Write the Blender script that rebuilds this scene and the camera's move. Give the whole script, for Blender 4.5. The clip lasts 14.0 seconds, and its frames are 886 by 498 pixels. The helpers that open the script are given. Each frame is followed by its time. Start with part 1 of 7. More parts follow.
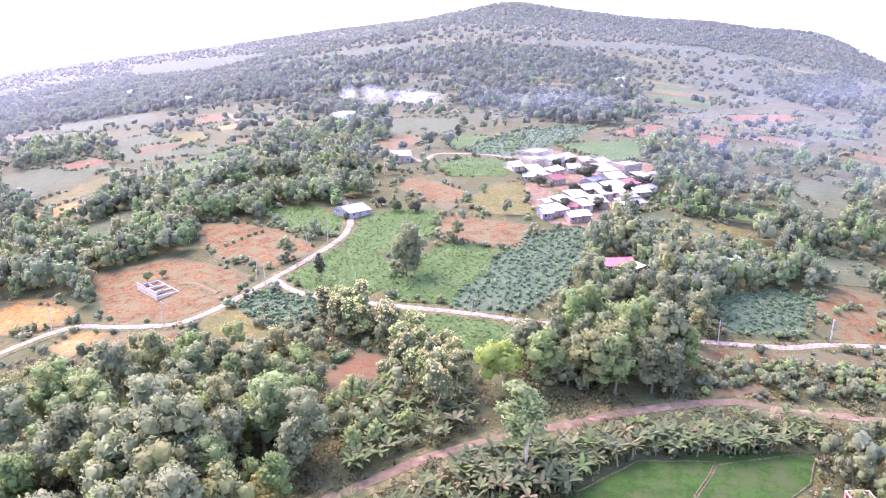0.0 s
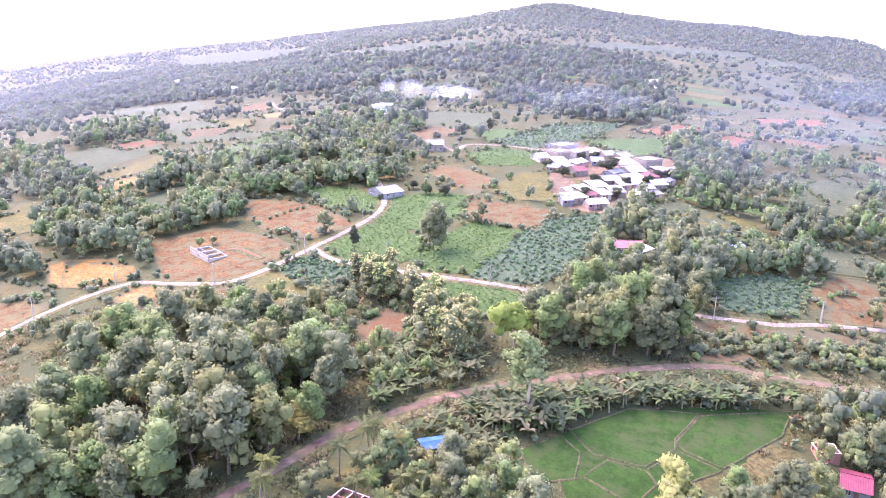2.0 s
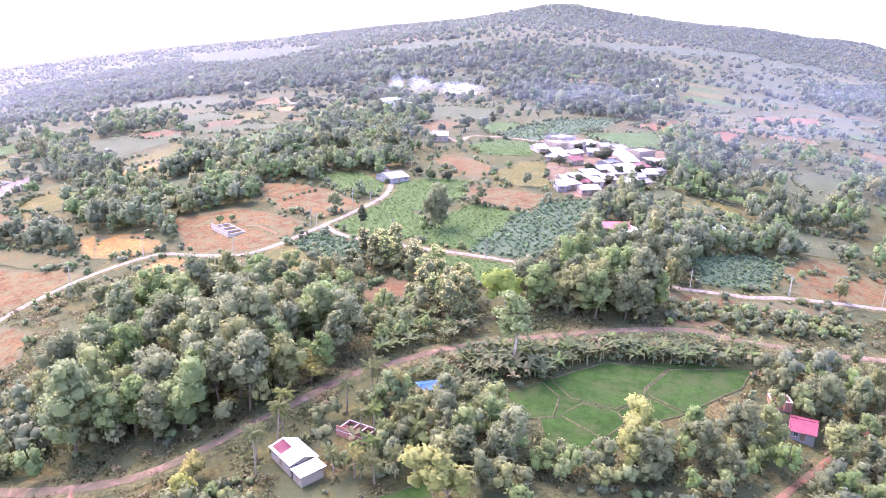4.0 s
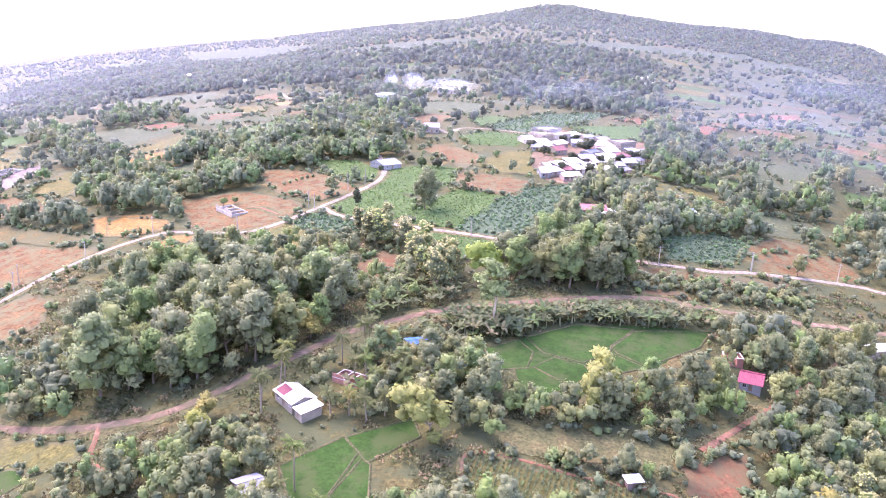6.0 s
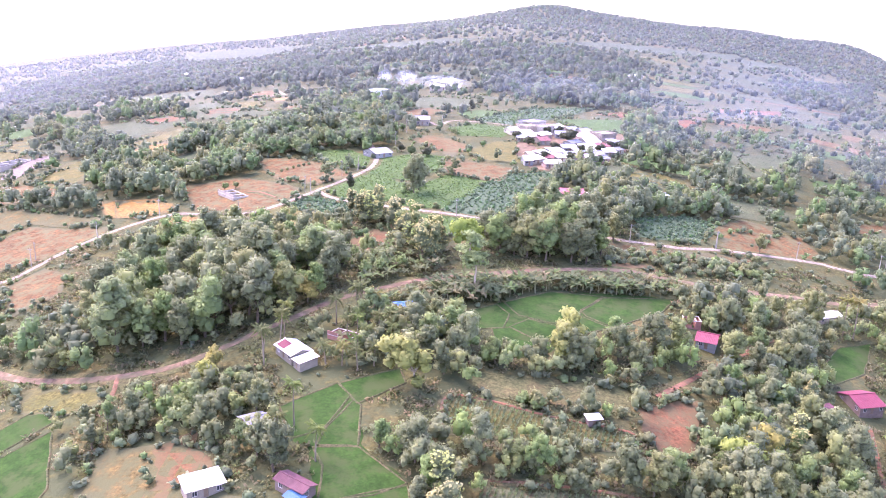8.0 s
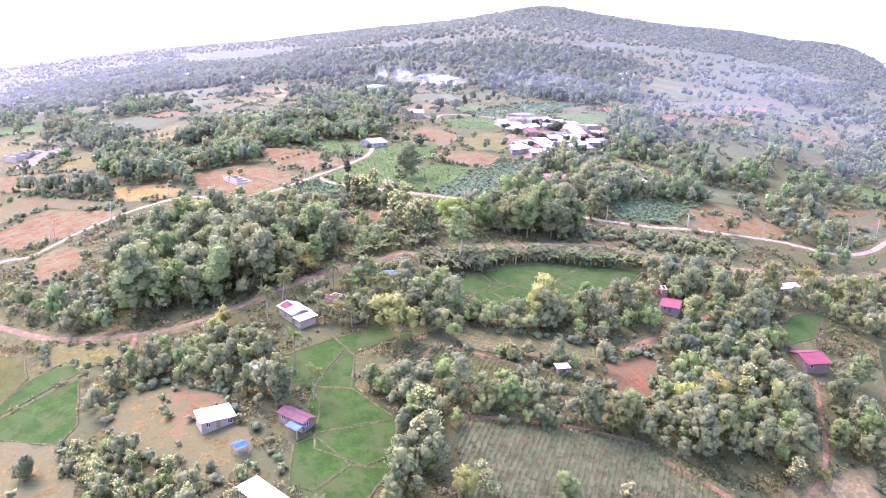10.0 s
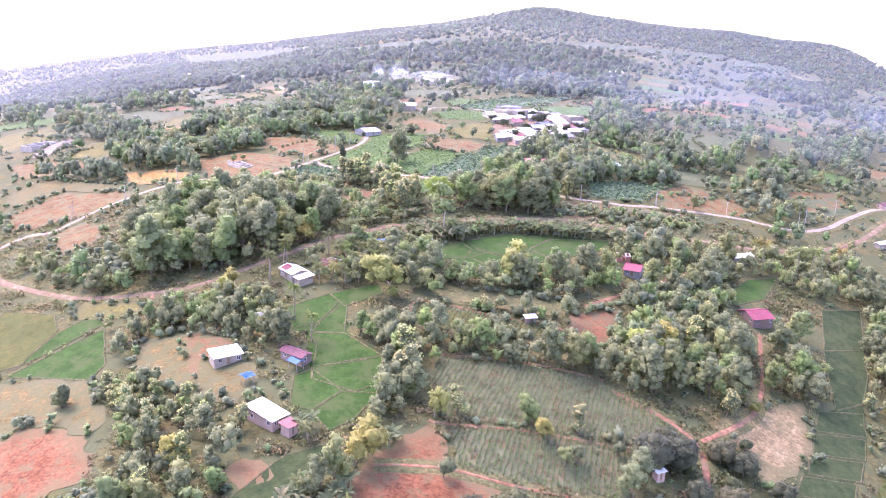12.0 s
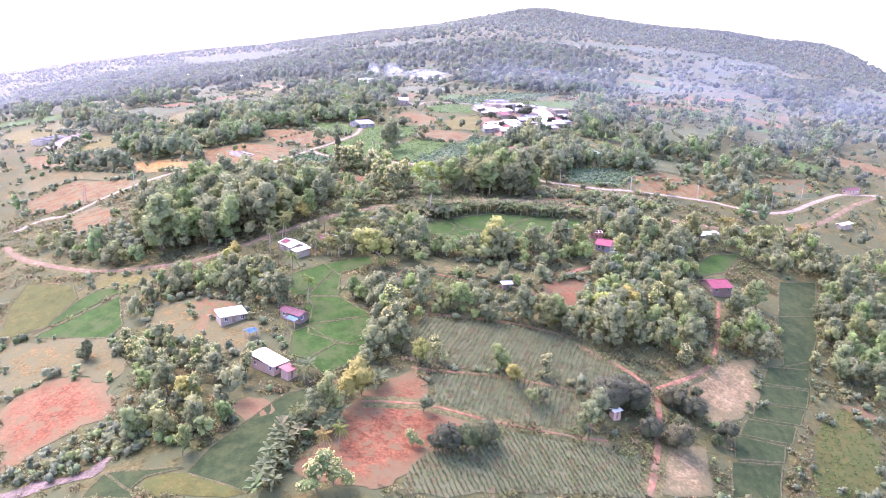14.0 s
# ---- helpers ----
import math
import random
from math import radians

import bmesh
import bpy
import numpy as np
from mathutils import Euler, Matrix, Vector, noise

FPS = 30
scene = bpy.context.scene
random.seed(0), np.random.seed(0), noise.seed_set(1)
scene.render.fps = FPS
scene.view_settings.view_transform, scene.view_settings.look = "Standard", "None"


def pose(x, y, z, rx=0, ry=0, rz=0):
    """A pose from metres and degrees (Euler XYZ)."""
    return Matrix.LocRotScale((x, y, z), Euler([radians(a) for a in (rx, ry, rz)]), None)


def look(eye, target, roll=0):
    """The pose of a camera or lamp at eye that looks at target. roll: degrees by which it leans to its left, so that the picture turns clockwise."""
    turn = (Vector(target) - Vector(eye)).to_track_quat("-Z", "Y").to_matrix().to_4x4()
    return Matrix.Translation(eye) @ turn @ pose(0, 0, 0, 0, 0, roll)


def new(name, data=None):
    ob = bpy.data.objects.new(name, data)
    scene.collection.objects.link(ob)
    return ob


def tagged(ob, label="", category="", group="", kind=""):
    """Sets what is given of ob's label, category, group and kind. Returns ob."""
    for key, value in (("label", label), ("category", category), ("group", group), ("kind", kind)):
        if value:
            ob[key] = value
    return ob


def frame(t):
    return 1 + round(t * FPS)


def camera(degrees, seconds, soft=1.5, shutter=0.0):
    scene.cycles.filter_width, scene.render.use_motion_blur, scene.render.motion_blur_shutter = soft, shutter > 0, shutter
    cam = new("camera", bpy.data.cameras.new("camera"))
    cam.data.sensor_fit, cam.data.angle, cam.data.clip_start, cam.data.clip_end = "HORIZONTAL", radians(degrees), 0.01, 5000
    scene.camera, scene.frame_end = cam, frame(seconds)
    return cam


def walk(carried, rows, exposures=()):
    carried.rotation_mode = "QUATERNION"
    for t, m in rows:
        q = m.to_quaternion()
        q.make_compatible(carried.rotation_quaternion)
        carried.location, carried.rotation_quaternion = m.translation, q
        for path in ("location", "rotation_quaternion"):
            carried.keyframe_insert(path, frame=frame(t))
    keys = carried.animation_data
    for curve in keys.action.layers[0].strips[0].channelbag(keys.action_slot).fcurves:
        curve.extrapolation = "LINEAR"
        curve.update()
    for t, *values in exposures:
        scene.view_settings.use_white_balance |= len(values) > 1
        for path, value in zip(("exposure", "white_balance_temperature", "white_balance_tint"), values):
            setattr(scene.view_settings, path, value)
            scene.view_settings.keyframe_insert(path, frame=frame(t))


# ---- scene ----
cam = camera(57.9, 14.0, 0.95)
TILT, EYE = 3.0, 91.79
# seconds, x, y, z, yaw, pitch, roll
ROWS = [
    (0, -0.395, 0.001, 90.927, 0.054, -19.406, -0.269),
    (0.5, 0.501, -6.359, 91.202, 0.878, -19.445, -0.655),
    (1, 1.436, -12.788, 91.426, 1.728, -19.477, -0.976),
    (1.5, 2.347, -18.857, 91.592, 2.446, -19.5, -1.224),
    (2, 3.32, -25.152, 91.72, 3.05, -19.519, -1.434),
    (2.5, 4.221, -30.812, 91.798, 3.455, -19.53, -1.586),
    (3, 5.26, -37.155, 91.847, 3.753, -19.537, -1.723),
    (5.5, 10.578, -67.068, 91.611, 3.704, -19.506, -2.036),
    (6, 11.698, -72.922, 91.491, 3.583, -19.49, -2.057),
    (6.5, 12.883, -78.973, 91.346, 3.467, -19.47, -2.07),
    (7, 14.003, -84.572, 91.196, 3.376, -19.449, -2.077),
    (7.5, 15.243, -90.65, 91.018, 3.299, -19.424, -2.078),
    (8, 16.454, -96.473, 90.834, 3.249, -19.398, -2.075),
    (10.5, 23.341, -127.898, 89.721, 3.191, -19.237, -2.004),
    (11, 24.761, -134.112, 89.495, 3.18, -19.204, -1.979),
    (11.5, 26.192, -140.305, 89.274, 3.162, -19.171, -1.95),
    (12, 28.97, -152.18, 88.87, 3.112, -19.11, -1.882),
    (12.5, 30.572, -158.968, 88.657, 3.082, -19.077, -1.834),
    (13, 32.119, -165.489, 88.468, 3.051, -19.047, -1.782),
    (13.5, 33.64, -171.893, 88.302, 3.013, -19.02, -1.726),
    (14, 35.267, -178.737, 88.147, 2.935, -18.994, -1.659),
]
LEVEL = pose(0, 0, EYE, TILT, 0, 0) @ pose(0, 0, -EYE)
walk(cam, [(t, LEVEL @ pose(x, y, z, 90 + pitch, roll, yaw)) for t, x, y, z, yaw, pitch, roll in ROWS], [(0.0, 2.94, 6330, 51), (14.0, 2.94, 6330, 51)])

# ---- light ----
world = bpy.data.worlds.new("sky")
scene.world = world
world.use_nodes = True
SUN_EL, SUN_AZ = radians(52), radians(-50)
wn, wl = world.node_tree.nodes, world.node_tree.links
sky = wn.new("ShaderNodeTexSky")
sky.sky_type, sky.sun_disc = "NISHITA", False
sky.sun_elevation, sky.sun_rotation = SUN_EL, SUN_AZ
sky.air_density, sky.dust_density, sky.ozone_density, sky.altitude = 1.0, 1.5, 1.0, 60
coord, parts, low, join = wn.new("ShaderNodeTexCoord"), wn.new("ShaderNodeSeparateXYZ"), wn.new("ShaderNodeMath"), wn.new("ShaderNodeCombineXYZ")
low.operation = "MAXIMUM"
low.inputs[1].default_value = 0.03
wl.new(coord.outputs["Generated"], parts.inputs[0])
wl.new(parts.outputs[0], join.inputs[0])
wl.new(parts.outputs[1], join.inputs[1])
wl.new(parts.outputs[2], low.inputs[0])
wl.new(low.outputs[0], join.inputs[2])
wl.new(join.outputs[0], sky.inputs[0])
wl.new(sky.outputs[0], wn["Background"].inputs["Color"])
wn["Background"].inputs["Strength"].default_value = 0.15
sun = new("sun", bpy.data.lights.new("sun", "SUN"))
sun.data.energy, sun.data.angle, sun.data.color = 1.0, radians(40), (1.0, 0.96, 0.9)
sun.matrix_world = look((0, 0, 0), (-math.sin(SUN_AZ) * math.cos(SUN_EL), -math.cos(SUN_AZ) * math.cos(SUN_EL), -math.sin(SUN_EL)))

# ---- materials ----
rng = np.random.default_rng(7)


def base_material(name, roughness=0.9, specular=0.2):
    m = bpy.data.materials.new(name)
    m.use_nodes = True
    n = m.node_tree.nodes
    b = n["Principled BSDF"]
    b.inputs["Roughness"].default_value = roughness
    b.inputs["Specular IOR Level"].default_value = specular
    return m, n, m.node_tree.links, b


def noise_node(n, links, vector, size, detail=4.0, rough=0.6):
    t = n.new("ShaderNodeTexNoise")
    t.inputs["Scale"].default_value, t.inputs["Detail"].default_value, t.inputs["Roughness"].default_value = 1.0 / size, detail, rough
    links.new(vector, t.inputs["Vector"])
    return t


def ramp_node(n, links, value, stops):
    r = n.new("ShaderNodeValToRGB")
    while len(r.color_ramp.elements) < len(stops):
        r.color_ramp.elements.new(0.5)
    for e, (p, c) in zip(r.color_ramp.elements, stops):
        e.position, e.color = p, (*c, 1)
    links.new(value, r.inputs[0])
    return r


def mix_node(n, links, factor, a, b, kind="MIX"):
    m = n.new("ShaderNodeMix")
    m.data_type, m.blend_type = "RGBA", kind
    if isinstance(factor, float):
        m.inputs[0].default_value = factor
    else:
        links.new(factor, m.inputs[0])
    for socket, v in ((m.inputs[6], a), (m.inputs[7], b)):
        if isinstance(v, tuple):
            socket.default_value = (*v, 1)
        else:
            links.new(v, socket)
    return m.outputs[2]


def soil_material(name, dark, mid, light, big=14.0, fine=1.2, roughness=0.95, bump=0.4, weed=None, weed_level=0.6, grain_range=(0.55, 1.35), furrow=0.0, rim=None, worn=1.0):
    """Earth or low growth: patches at two sizes, with weeds showing through."""
    m, n, links, b = base_material(name, roughness, 0.15)
    p = n.new("ShaderNodeNewGeometry").outputs["Position"]
    a, c = noise_node(n, links, p, big, 5.0), noise_node(n, links, p, fine, 3.0)
    colour = ramp_node(n, links, a.outputs[0], [(0.3, dark), (0.5, mid), (0.72, light)]).outputs[0]
    grain = ramp_node(n, links, c.outputs[0], [(0.3, (grain_range[0],) * 3), (0.7, (grain_range[1],) * 3)]).outputs[0]
    colour = mix_node(n, links, 1.0, colour, grain, "MULTIPLY")
    blotch = noise_node(n, links, p, big * 0.22, 5.0, 0.7)
    colour = mix_node(n, links, 1.0, colour, ramp_node(n, links, blotch.outputs[0], [(0.32, (0.68, 0.72, 0.7)), (0.66, (1.24, 1.2, 1.16))]).outputs[0], "MULTIPLY")
    if furrow:
        lines = n.new("ShaderNodeTexWave")
        lines.bands_direction = "DIAGONAL"
        lines.inputs["Scale"].default_value, lines.inputs["Distortion"].default_value, lines.inputs["Detail"].default_value = 0.22, 5.0, 2.0
        lines.inputs["Detail Scale"].default_value = 0.4
        links.new(p, lines.inputs["Vector"])
        colour = mix_node(n, links, furrow, colour, ramp_node(n, links, lines.outputs["Fac"], [(0.2, (0.72, 0.74, 0.76)), (0.8, (1.14, 1.12, 1.1))]).outputs[0], "MULTIPLY")
    if weed:
        w = noise_node(n, links, p, big * 0.45, 6.0, 0.7)
        f = ramp_node(n, links, w.outputs[0], [(weed_level - 0.06, (0, 0, 0)), (weed_level + 0.08, (1, 1, 1))]).outputs[0]
        colour = mix_node(n, links, f, colour, weed)
    if rim:
        edge = n.new("ShaderNodeAttribute")
        edge.attribute_name = "rim"
        w = noise_node(n, links, p, 3.4, 6.0, 0.75)
        shift = n.new("ShaderNodeMath")
        shift.operation = "MULTIPLY_ADD"
        shift.inputs[1].default_value = 2.4 * worn
        links.new(w.outputs[0], shift.inputs[0])
        links.new(edge.outputs["Fac"], shift.inputs[2])
        span = n.new("ShaderNodeMapRange")
        span.inputs["From Min"].default_value, span.inputs["From Max"].default_value = 1.0 * worn, 3.2 * worn
        links.new(shift.outputs[0], span.inputs["Value"])
        colour = mix_node(n, links, span.outputs[0], rim, colour)
    links.new(colour, b.inputs["Base Color"])
    k = n.new("ShaderNodeBump")
    k.inputs["Strength"].default_value, k.inputs["Distance"].default_value = bump, 0.3
    links.new(c.outputs[0], k.inputs["Height"])
    links.new(k.outputs[0], b.inputs["Normal"])
    return m


def plain_material(name, colour, roughness=0.7, spread=0.25, size=0.8, metallic=0.0, stain=None):
    """Painted, sheet or timber surfaces with stains and a colour of their own for each piece."""
    m, n, links, b = base_material(name, roughness, 0.3)
    b.inputs["Metallic"].default_value = metallic
    p = n.new("ShaderNodeTexCoord").outputs["Object"]
    a = noise_node(n, links, p, size * 2.5, 5.0, 0.65)
    lo, hi = tuple(v * (1 - spread) for v in colour), tuple(min(0.9, v * (1 + spread * 0.5)) for v in colour)
    c = ramp_node(n, links, a.outputs[0], [(0.3, lo), (0.7, hi)]).outputs[0]
    if stain:
        s = noise_node(n, links, p, size, 6.0, 0.75)
        f = ramp_node(n, links, s.outputs[0], [(0.56, (0, 0, 0)), (0.7, (0.8, 0.8, 0.8))]).outputs[0]
        c = mix_node(n, links, f, c, stain)
    info = n.new("ShaderNodeObjectInfo").outputs["Random"]
    c = mix_node(n, links, 1.0, c, ramp_node(n, links, info, [(0, (0.82, 0.82, 0.82)), (1, (1.1, 1.1, 1.1))]).outputs[0], "MULTIPLY")
    links.new(c, b.inputs["Base Color"])
    return m


def leaf_material(name, low_c, high_c, warm_c, per_tree="object"):
    """Leaves: one tint for each tree, a smaller one for each spray, light coming through."""
    m, n, links, b = base_material(name, 0.72, 0.15)
    b.inputs["Sheen Weight"].default_value, b.inputs["Sheen Roughness"].default_value = 0.05, 0.5
    if per_tree == "object":
        tint = n.new("ShaderNodeObjectInfo").outputs["Random"]
    else:
        t = n.new("ShaderNodeAttribute")
        t.attribute_name = "tint"
        tint = t.outputs["Fac"]
    island = n.new("ShaderNodeNewGeometry").outputs["Random Per Island"]
    fresh = (high_c[0] * 0.94, high_c[1] * 1.2, high_c[2] * 0.84)
    pale = (high_c[0] * 1.12, high_c[1] * 1.1, high_c[2] * 1.2)
    tree = ramp_node(n, links, tint, [(0.0, low_c), (0.3, high_c), (0.5, pale), (0.72, fresh), (1.0, warm_c)]).outputs[0]
    spray = ramp_node(n, links, island, [(0.0, (0.8, 0.82, 0.83)), (0.55, (1.0, 1.0, 1.0)), (1.0, (1.24, 1.22, 1.12))]).outputs[0]
    c = mix_node(n, links, 1.0, tree, spray, "MULTIPLY")
    links.new(c, b.inputs["Base Color"])
    through_leaf = n.new("ShaderNodeBsdfTranslucent")
    links.new(c, through_leaf.inputs["Color"])
    mix = n.new("ShaderNodeMixShader")
    mix.inputs[0].default_value = 0.46
    links.new(b.outputs[0], mix.inputs[1])
    links.new(through_leaf.outputs[0], mix.inputs[2])
    links.new(mix.outputs[0], n["Material Output"].inputs["Surface"])
    return m


GROUND = soil_material("rough_grass_ground", (0.062, 0.064, 0.02), (0.087, 0.08, 0.028), (0.132, 0.098, 0.038), 18.0, 1.0, bump=0.9, weed=(0.064, 0.074, 0.032), weed_level=0.48, grain_range=(0.5, 1.45))
DEEP_PADDY = soil_material("deep_rice_green", (0.021, 0.036, 0.013), (0.028, 0.045, 0.016), (0.04, 0.058, 0.02), 12.0, 0.6, 1.0, 0.05, weed=(0.044, 0.056, 0.02), weed_level=0.55, grain_range=(0.8, 1.15))
PALE_PADDY = soil_material("ripening_rice", (0.05, 0.058, 0.015), (0.07, 0.072, 0.02), (0.096, 0.084, 0.027), 14.0, 0.7, 1.0, 0.05, weed=(0.055, 0.07, 0.02), weed_level=0.54, grain_range=(0.8, 1.18))
STUBBLE = soil_material("stubble_soil", (0.103, 0.054, 0.021), (0.133, 0.073, 0.028), (0.165, 0.099, 0.04), 11.0, 1.0, weed=(0.115, 0.105, 0.048), weed_level=0.51, furrow=0.2, rim=(0.092, 0.092, 0.046))
REDSOIL = soil_material("red_soil", (0.128, 0.049, 0.022), (0.168, 0.067, 0.031), (0.215, 0.096, 0.049), 9.0, 0.8, weed=(0.12, 0.09, 0.043), weed_level=0.54, furrow=0.2, grain_range=(0.6, 1.3), rim=(0.122, 0.092, 0.044), worn=2.4)
YELLOWDRY = soil_material("ripe_straw", (0.205, 0.114, 0.031), (0.248, 0.138, 0.041), (0.276, 0.174, 0.069), 12.0, 1.0, weed=(0.152, 0.130, 0.059), weed_level=0.58, rim=(0.092, 0.092, 0.046))
YELLOWGREEN = soil_material("yellow_green_grass", (0.085, 0.085, 0.024), (0.116, 0.105, 0.032), (0.158, 0.126, 0.045), 10.0, 0.9, bump=0.7, weed=(0.085, 0.09, 0.034), weed_level=0.55, rim=(0.092, 0.092, 0.046))
GRASSLIGHT = soil_material("pasture_grass", (0.054, 0.072, 0.034), (0.071, 0.089, 0.042), (0.097, 0.106, 0.054), 14.0, 1.2, bump=0.7, weed=(0.074, 0.085, 0.042), weed_level=0.52, rim=(0.092, 0.092, 0.046))
TANGRASS = soil_material("tan_grass", (0.09, 0.072, 0.024), (0.126, 0.092, 0.032), (0.171, 0.115, 0.044), 9.0, 0.9, bump=0.8, weed=(0.092, 0.092, 0.04), weed_level=0.47, rim=(0.092, 0.092, 0.044), worn=2.0)
SANDGRASS = soil_material("sandy_grass", (0.15, 0.11, 0.052), (0.205, 0.15, 0.076), (0.25, 0.188, 0.102), 9.0, 0.9, weed=(0.125, 0.108, 0.05), weed_level=0.56, rim=(0.1, 0.095, 0.044), worn=2.0)
GREENCROP = soil_material("green_crop_soil", (0.046, 0.086, 0.022), (0.058, 0.103, 0.028), (0.077, 0.117, 0.038), 10.0, 0.8)
CASSAVA = soil_material("cassava_soil", (0.052, 0.086, 0.046), (0.066, 0.102, 0.055), (0.085, 0.115, 0.062), 9.0, 0.8)
MAIZE = soil_material("maize_soil", (0.094, 0.071, 0.035), (0.112, 0.081, 0.04), (0.143, 0.09, 0.046), 7.0, 0.7, weed=(0.115, 0.12, 0.058), weed_level=0.43, furrow=0.4)
PADDY = soil_material("rice_green", (0.019, 0.05, 0.008), (0.026, 0.063, 0.011), (0.035, 0.075, 0.015), 14.0, 0.6, 1.0, 0.05, weed=(0.046, 0.066, 0.02), weed_level=0.53, grain_range=(0.8, 1.15))
MUD = soil_material("wet_mud", (0.080, 0.063, 0.049), (0.127, 0.095, 0.076), (0.201, 0.155, 0.135), 5.0, 0.7, 0.65)
CONCRETE = soil_material("worn_concrete", (0.2, 0.157, 0.118), (0.262, 0.21, 0.16), (0.325, 0.266, 0.208), 7.0, 0.9, 0.9, 0.1)
DIRT = soil_material("dirt_track", (0.14, 0.085, 0.055), (0.19, 0.122, 0.08), (0.25, 0.168, 0.115), 9.0, 2.0, 0.95, 0.1, weed=(0.13, 0.105, 0.058), weed_level=0.5)
REDDIRT = soil_material("red_dirt_track", (0.19, 0.082, 0.046), (0.245, 0.112, 0.066), (0.29, 0.155, 0.098), 7.0, 1.8, 0.95, 0.1, weed=(0.15, 0.108, 0.06), weed_level=0.5)
FARCROP = soil_material("pale_far_crop", (0.05, 0.066, 0.035), (0.06, 0.077, 0.039), (0.073, 0.081, 0.044), 60.0, 6.0)
BANK = soil_material("earth_bank", (0.05, 0.062, 0.024), (0.075, 0.078, 0.034), (0.13, 0.1, 0.055), 4.0, 0.5)
VERGE = soil_material("verge_grass", (0.068, 0.075, 0.029), (0.098, 0.096, 0.039), (0.15, 0.118, 0.053), 7.0, 0.8)

DEEP, MIDG, OLIVE = (0.158, 0.182, 0.092), (0.206, 0.234, 0.112), (0.258, 0.262, 0.11)
LEAF = leaf_material("broad_leaves", DEEP, MIDG, OLIVE)
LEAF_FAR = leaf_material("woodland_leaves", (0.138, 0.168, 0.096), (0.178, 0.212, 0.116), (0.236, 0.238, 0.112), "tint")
LEAF_NEAR = leaf_material("thicket_leaves", (0.174, 0.196, 0.094), (0.22, 0.244, 0.112), (0.27, 0.268, 0.112), "tint")
# far leaves greyed and cooled: distance haze put into their base colour
LEAF_HAZED = leaf_material("hazed_woodland_leaves", (0.108, 0.13, 0.09), (0.145, 0.168, 0.114), (0.185, 0.188, 0.115), "tint")
LEAF_MANGO = leaf_material("mango_leaves", (0.074, 0.086, 0.048), (0.1, 0.11, 0.06), (0.135, 0.134, 0.07))
LEAF_LIME = leaf_material("lime_leaves", (0.265, 0.280, 0.092), (0.297, 0.310, 0.097), (0.350, 0.330, 0.108))
LEAF_TALL = leaf_material("light_green_leaves", (0.22, 0.285, 0.115), (0.25, 0.31, 0.13), (0.29, 0.33, 0.14))
LEAF_YELLOW = leaf_material("yellowing_leaves", (0.27, 0.26, 0.082), (0.32, 0.295, 0.09), (0.38, 0.31, 0.1))
LEAF_PALM = leaf_material("palm_fronds", (0.12, 0.145, 0.055), (0.165, 0.18, 0.065), (0.30, 0.235, 0.08))
LEAF_BANANA = leaf_material("banana_leaves", (0.085, 0.115, 0.052), (0.12, 0.15, 0.068), (0.19, 0.18, 0.095))
LEAF_BANANA_FAR = leaf_material("banana_grove_leaves", (0.095, 0.130, 0.054), (0.148, 0.170, 0.076), (0.254, 0.220, 0.119), "tint")
LEAF_CROP = leaf_material("crop_leaves", (0.105, 0.165, 0.05), (0.13, 0.192, 0.06), (0.165, 0.215, 0.08), "tint")
LEAF_CASSAVA = leaf_material("cassava_leaves", (0.1, 0.165, 0.088), (0.125, 0.195, 0.104), (0.16, 0.22, 0.12), "tint")
LEAF_MAIZE = leaf_material("maize_leaves", (0.118, 0.152, 0.07), (0.15, 0.18, 0.086), (0.19, 0.2, 0.104), "tint")
LEAF_GRASS = leaf_material("grass_blades", (0.106, 0.110, 0.054), (0.170, 0.150, 0.076), (0.286, 0.210, 0.119), "tint")
LEAF_WEED = leaf_material("weed_leaves", (0.1, 0.12, 0.052), (0.135, 0.15, 0.065), (0.2, 0.18, 0.085), "tint")
BLOSSOM = leaf_material("pale_blossom", (0.43, 0.4, 0.16), (0.5, 0.455, 0.2), (0.55, 0.47, 0.24))
BARK = plain_material("bark", (0.15, 0.115, 0.08), 0.9, 0.35, 0.4)
BARK_PALE = plain_material("pale_bark", (0.33, 0.27, 0.2), 0.9, 0.3, 0.4)


WALL_GREY = plain_material("rendered_wall", (0.3, 0.25, 0.19), 0.85, 0.25, 0.7, stain=(0.3, 0.27, 0.23))
WALL_WHITE = plain_material("white_wall", (0.44, 0.38, 0.3), 0.8, 0.2, 0.8, stain=(0.38, 0.34, 0.29))
WALL_PINK = plain_material("pink_wall", (0.42, 0.29, 0.23), 0.85, 0.2, 0.8, stain=(0.4, 0.3, 0.27))
WALL_BLUE = plain_material("pale_blue_wall", (0.25, 0.25, 0.24), 0.85, 0.2, 0.8, stain=(0.3, 0.28, 0.26))
WALL_WOOD = plain_material("dark_boards", (0.22, 0.16, 0.13), 0.85, 0.3, 0.5, stain=(0.12, 0.09, 0.08))
BRICK = plain_material("red_brick", (0.42, 0.2, 0.15), 0.9, 0.3, 0.4, stain=(0.5, 0.33, 0.27))
CAP = plain_material("pale_wall_top", (0.62, 0.55, 0.52), 0.9, 0.2, 0.5)
POST = plain_material("timber_post", (0.3, 0.25, 0.2), 0.9, 0.3, 0.3)
TIN_WHITE = plain_material("white_tin", (0.78, 0.77, 0.74), 0.7, 0.12, 0.9, 0.0, stain=(0.5, 0.47, 0.44))
TIN_GREY = plain_material("grey_tin", (0.24, 0.25, 0.27), 0.55, 0.25, 0.8, 0.15, stain=(0.2, 0.17, 0.15))
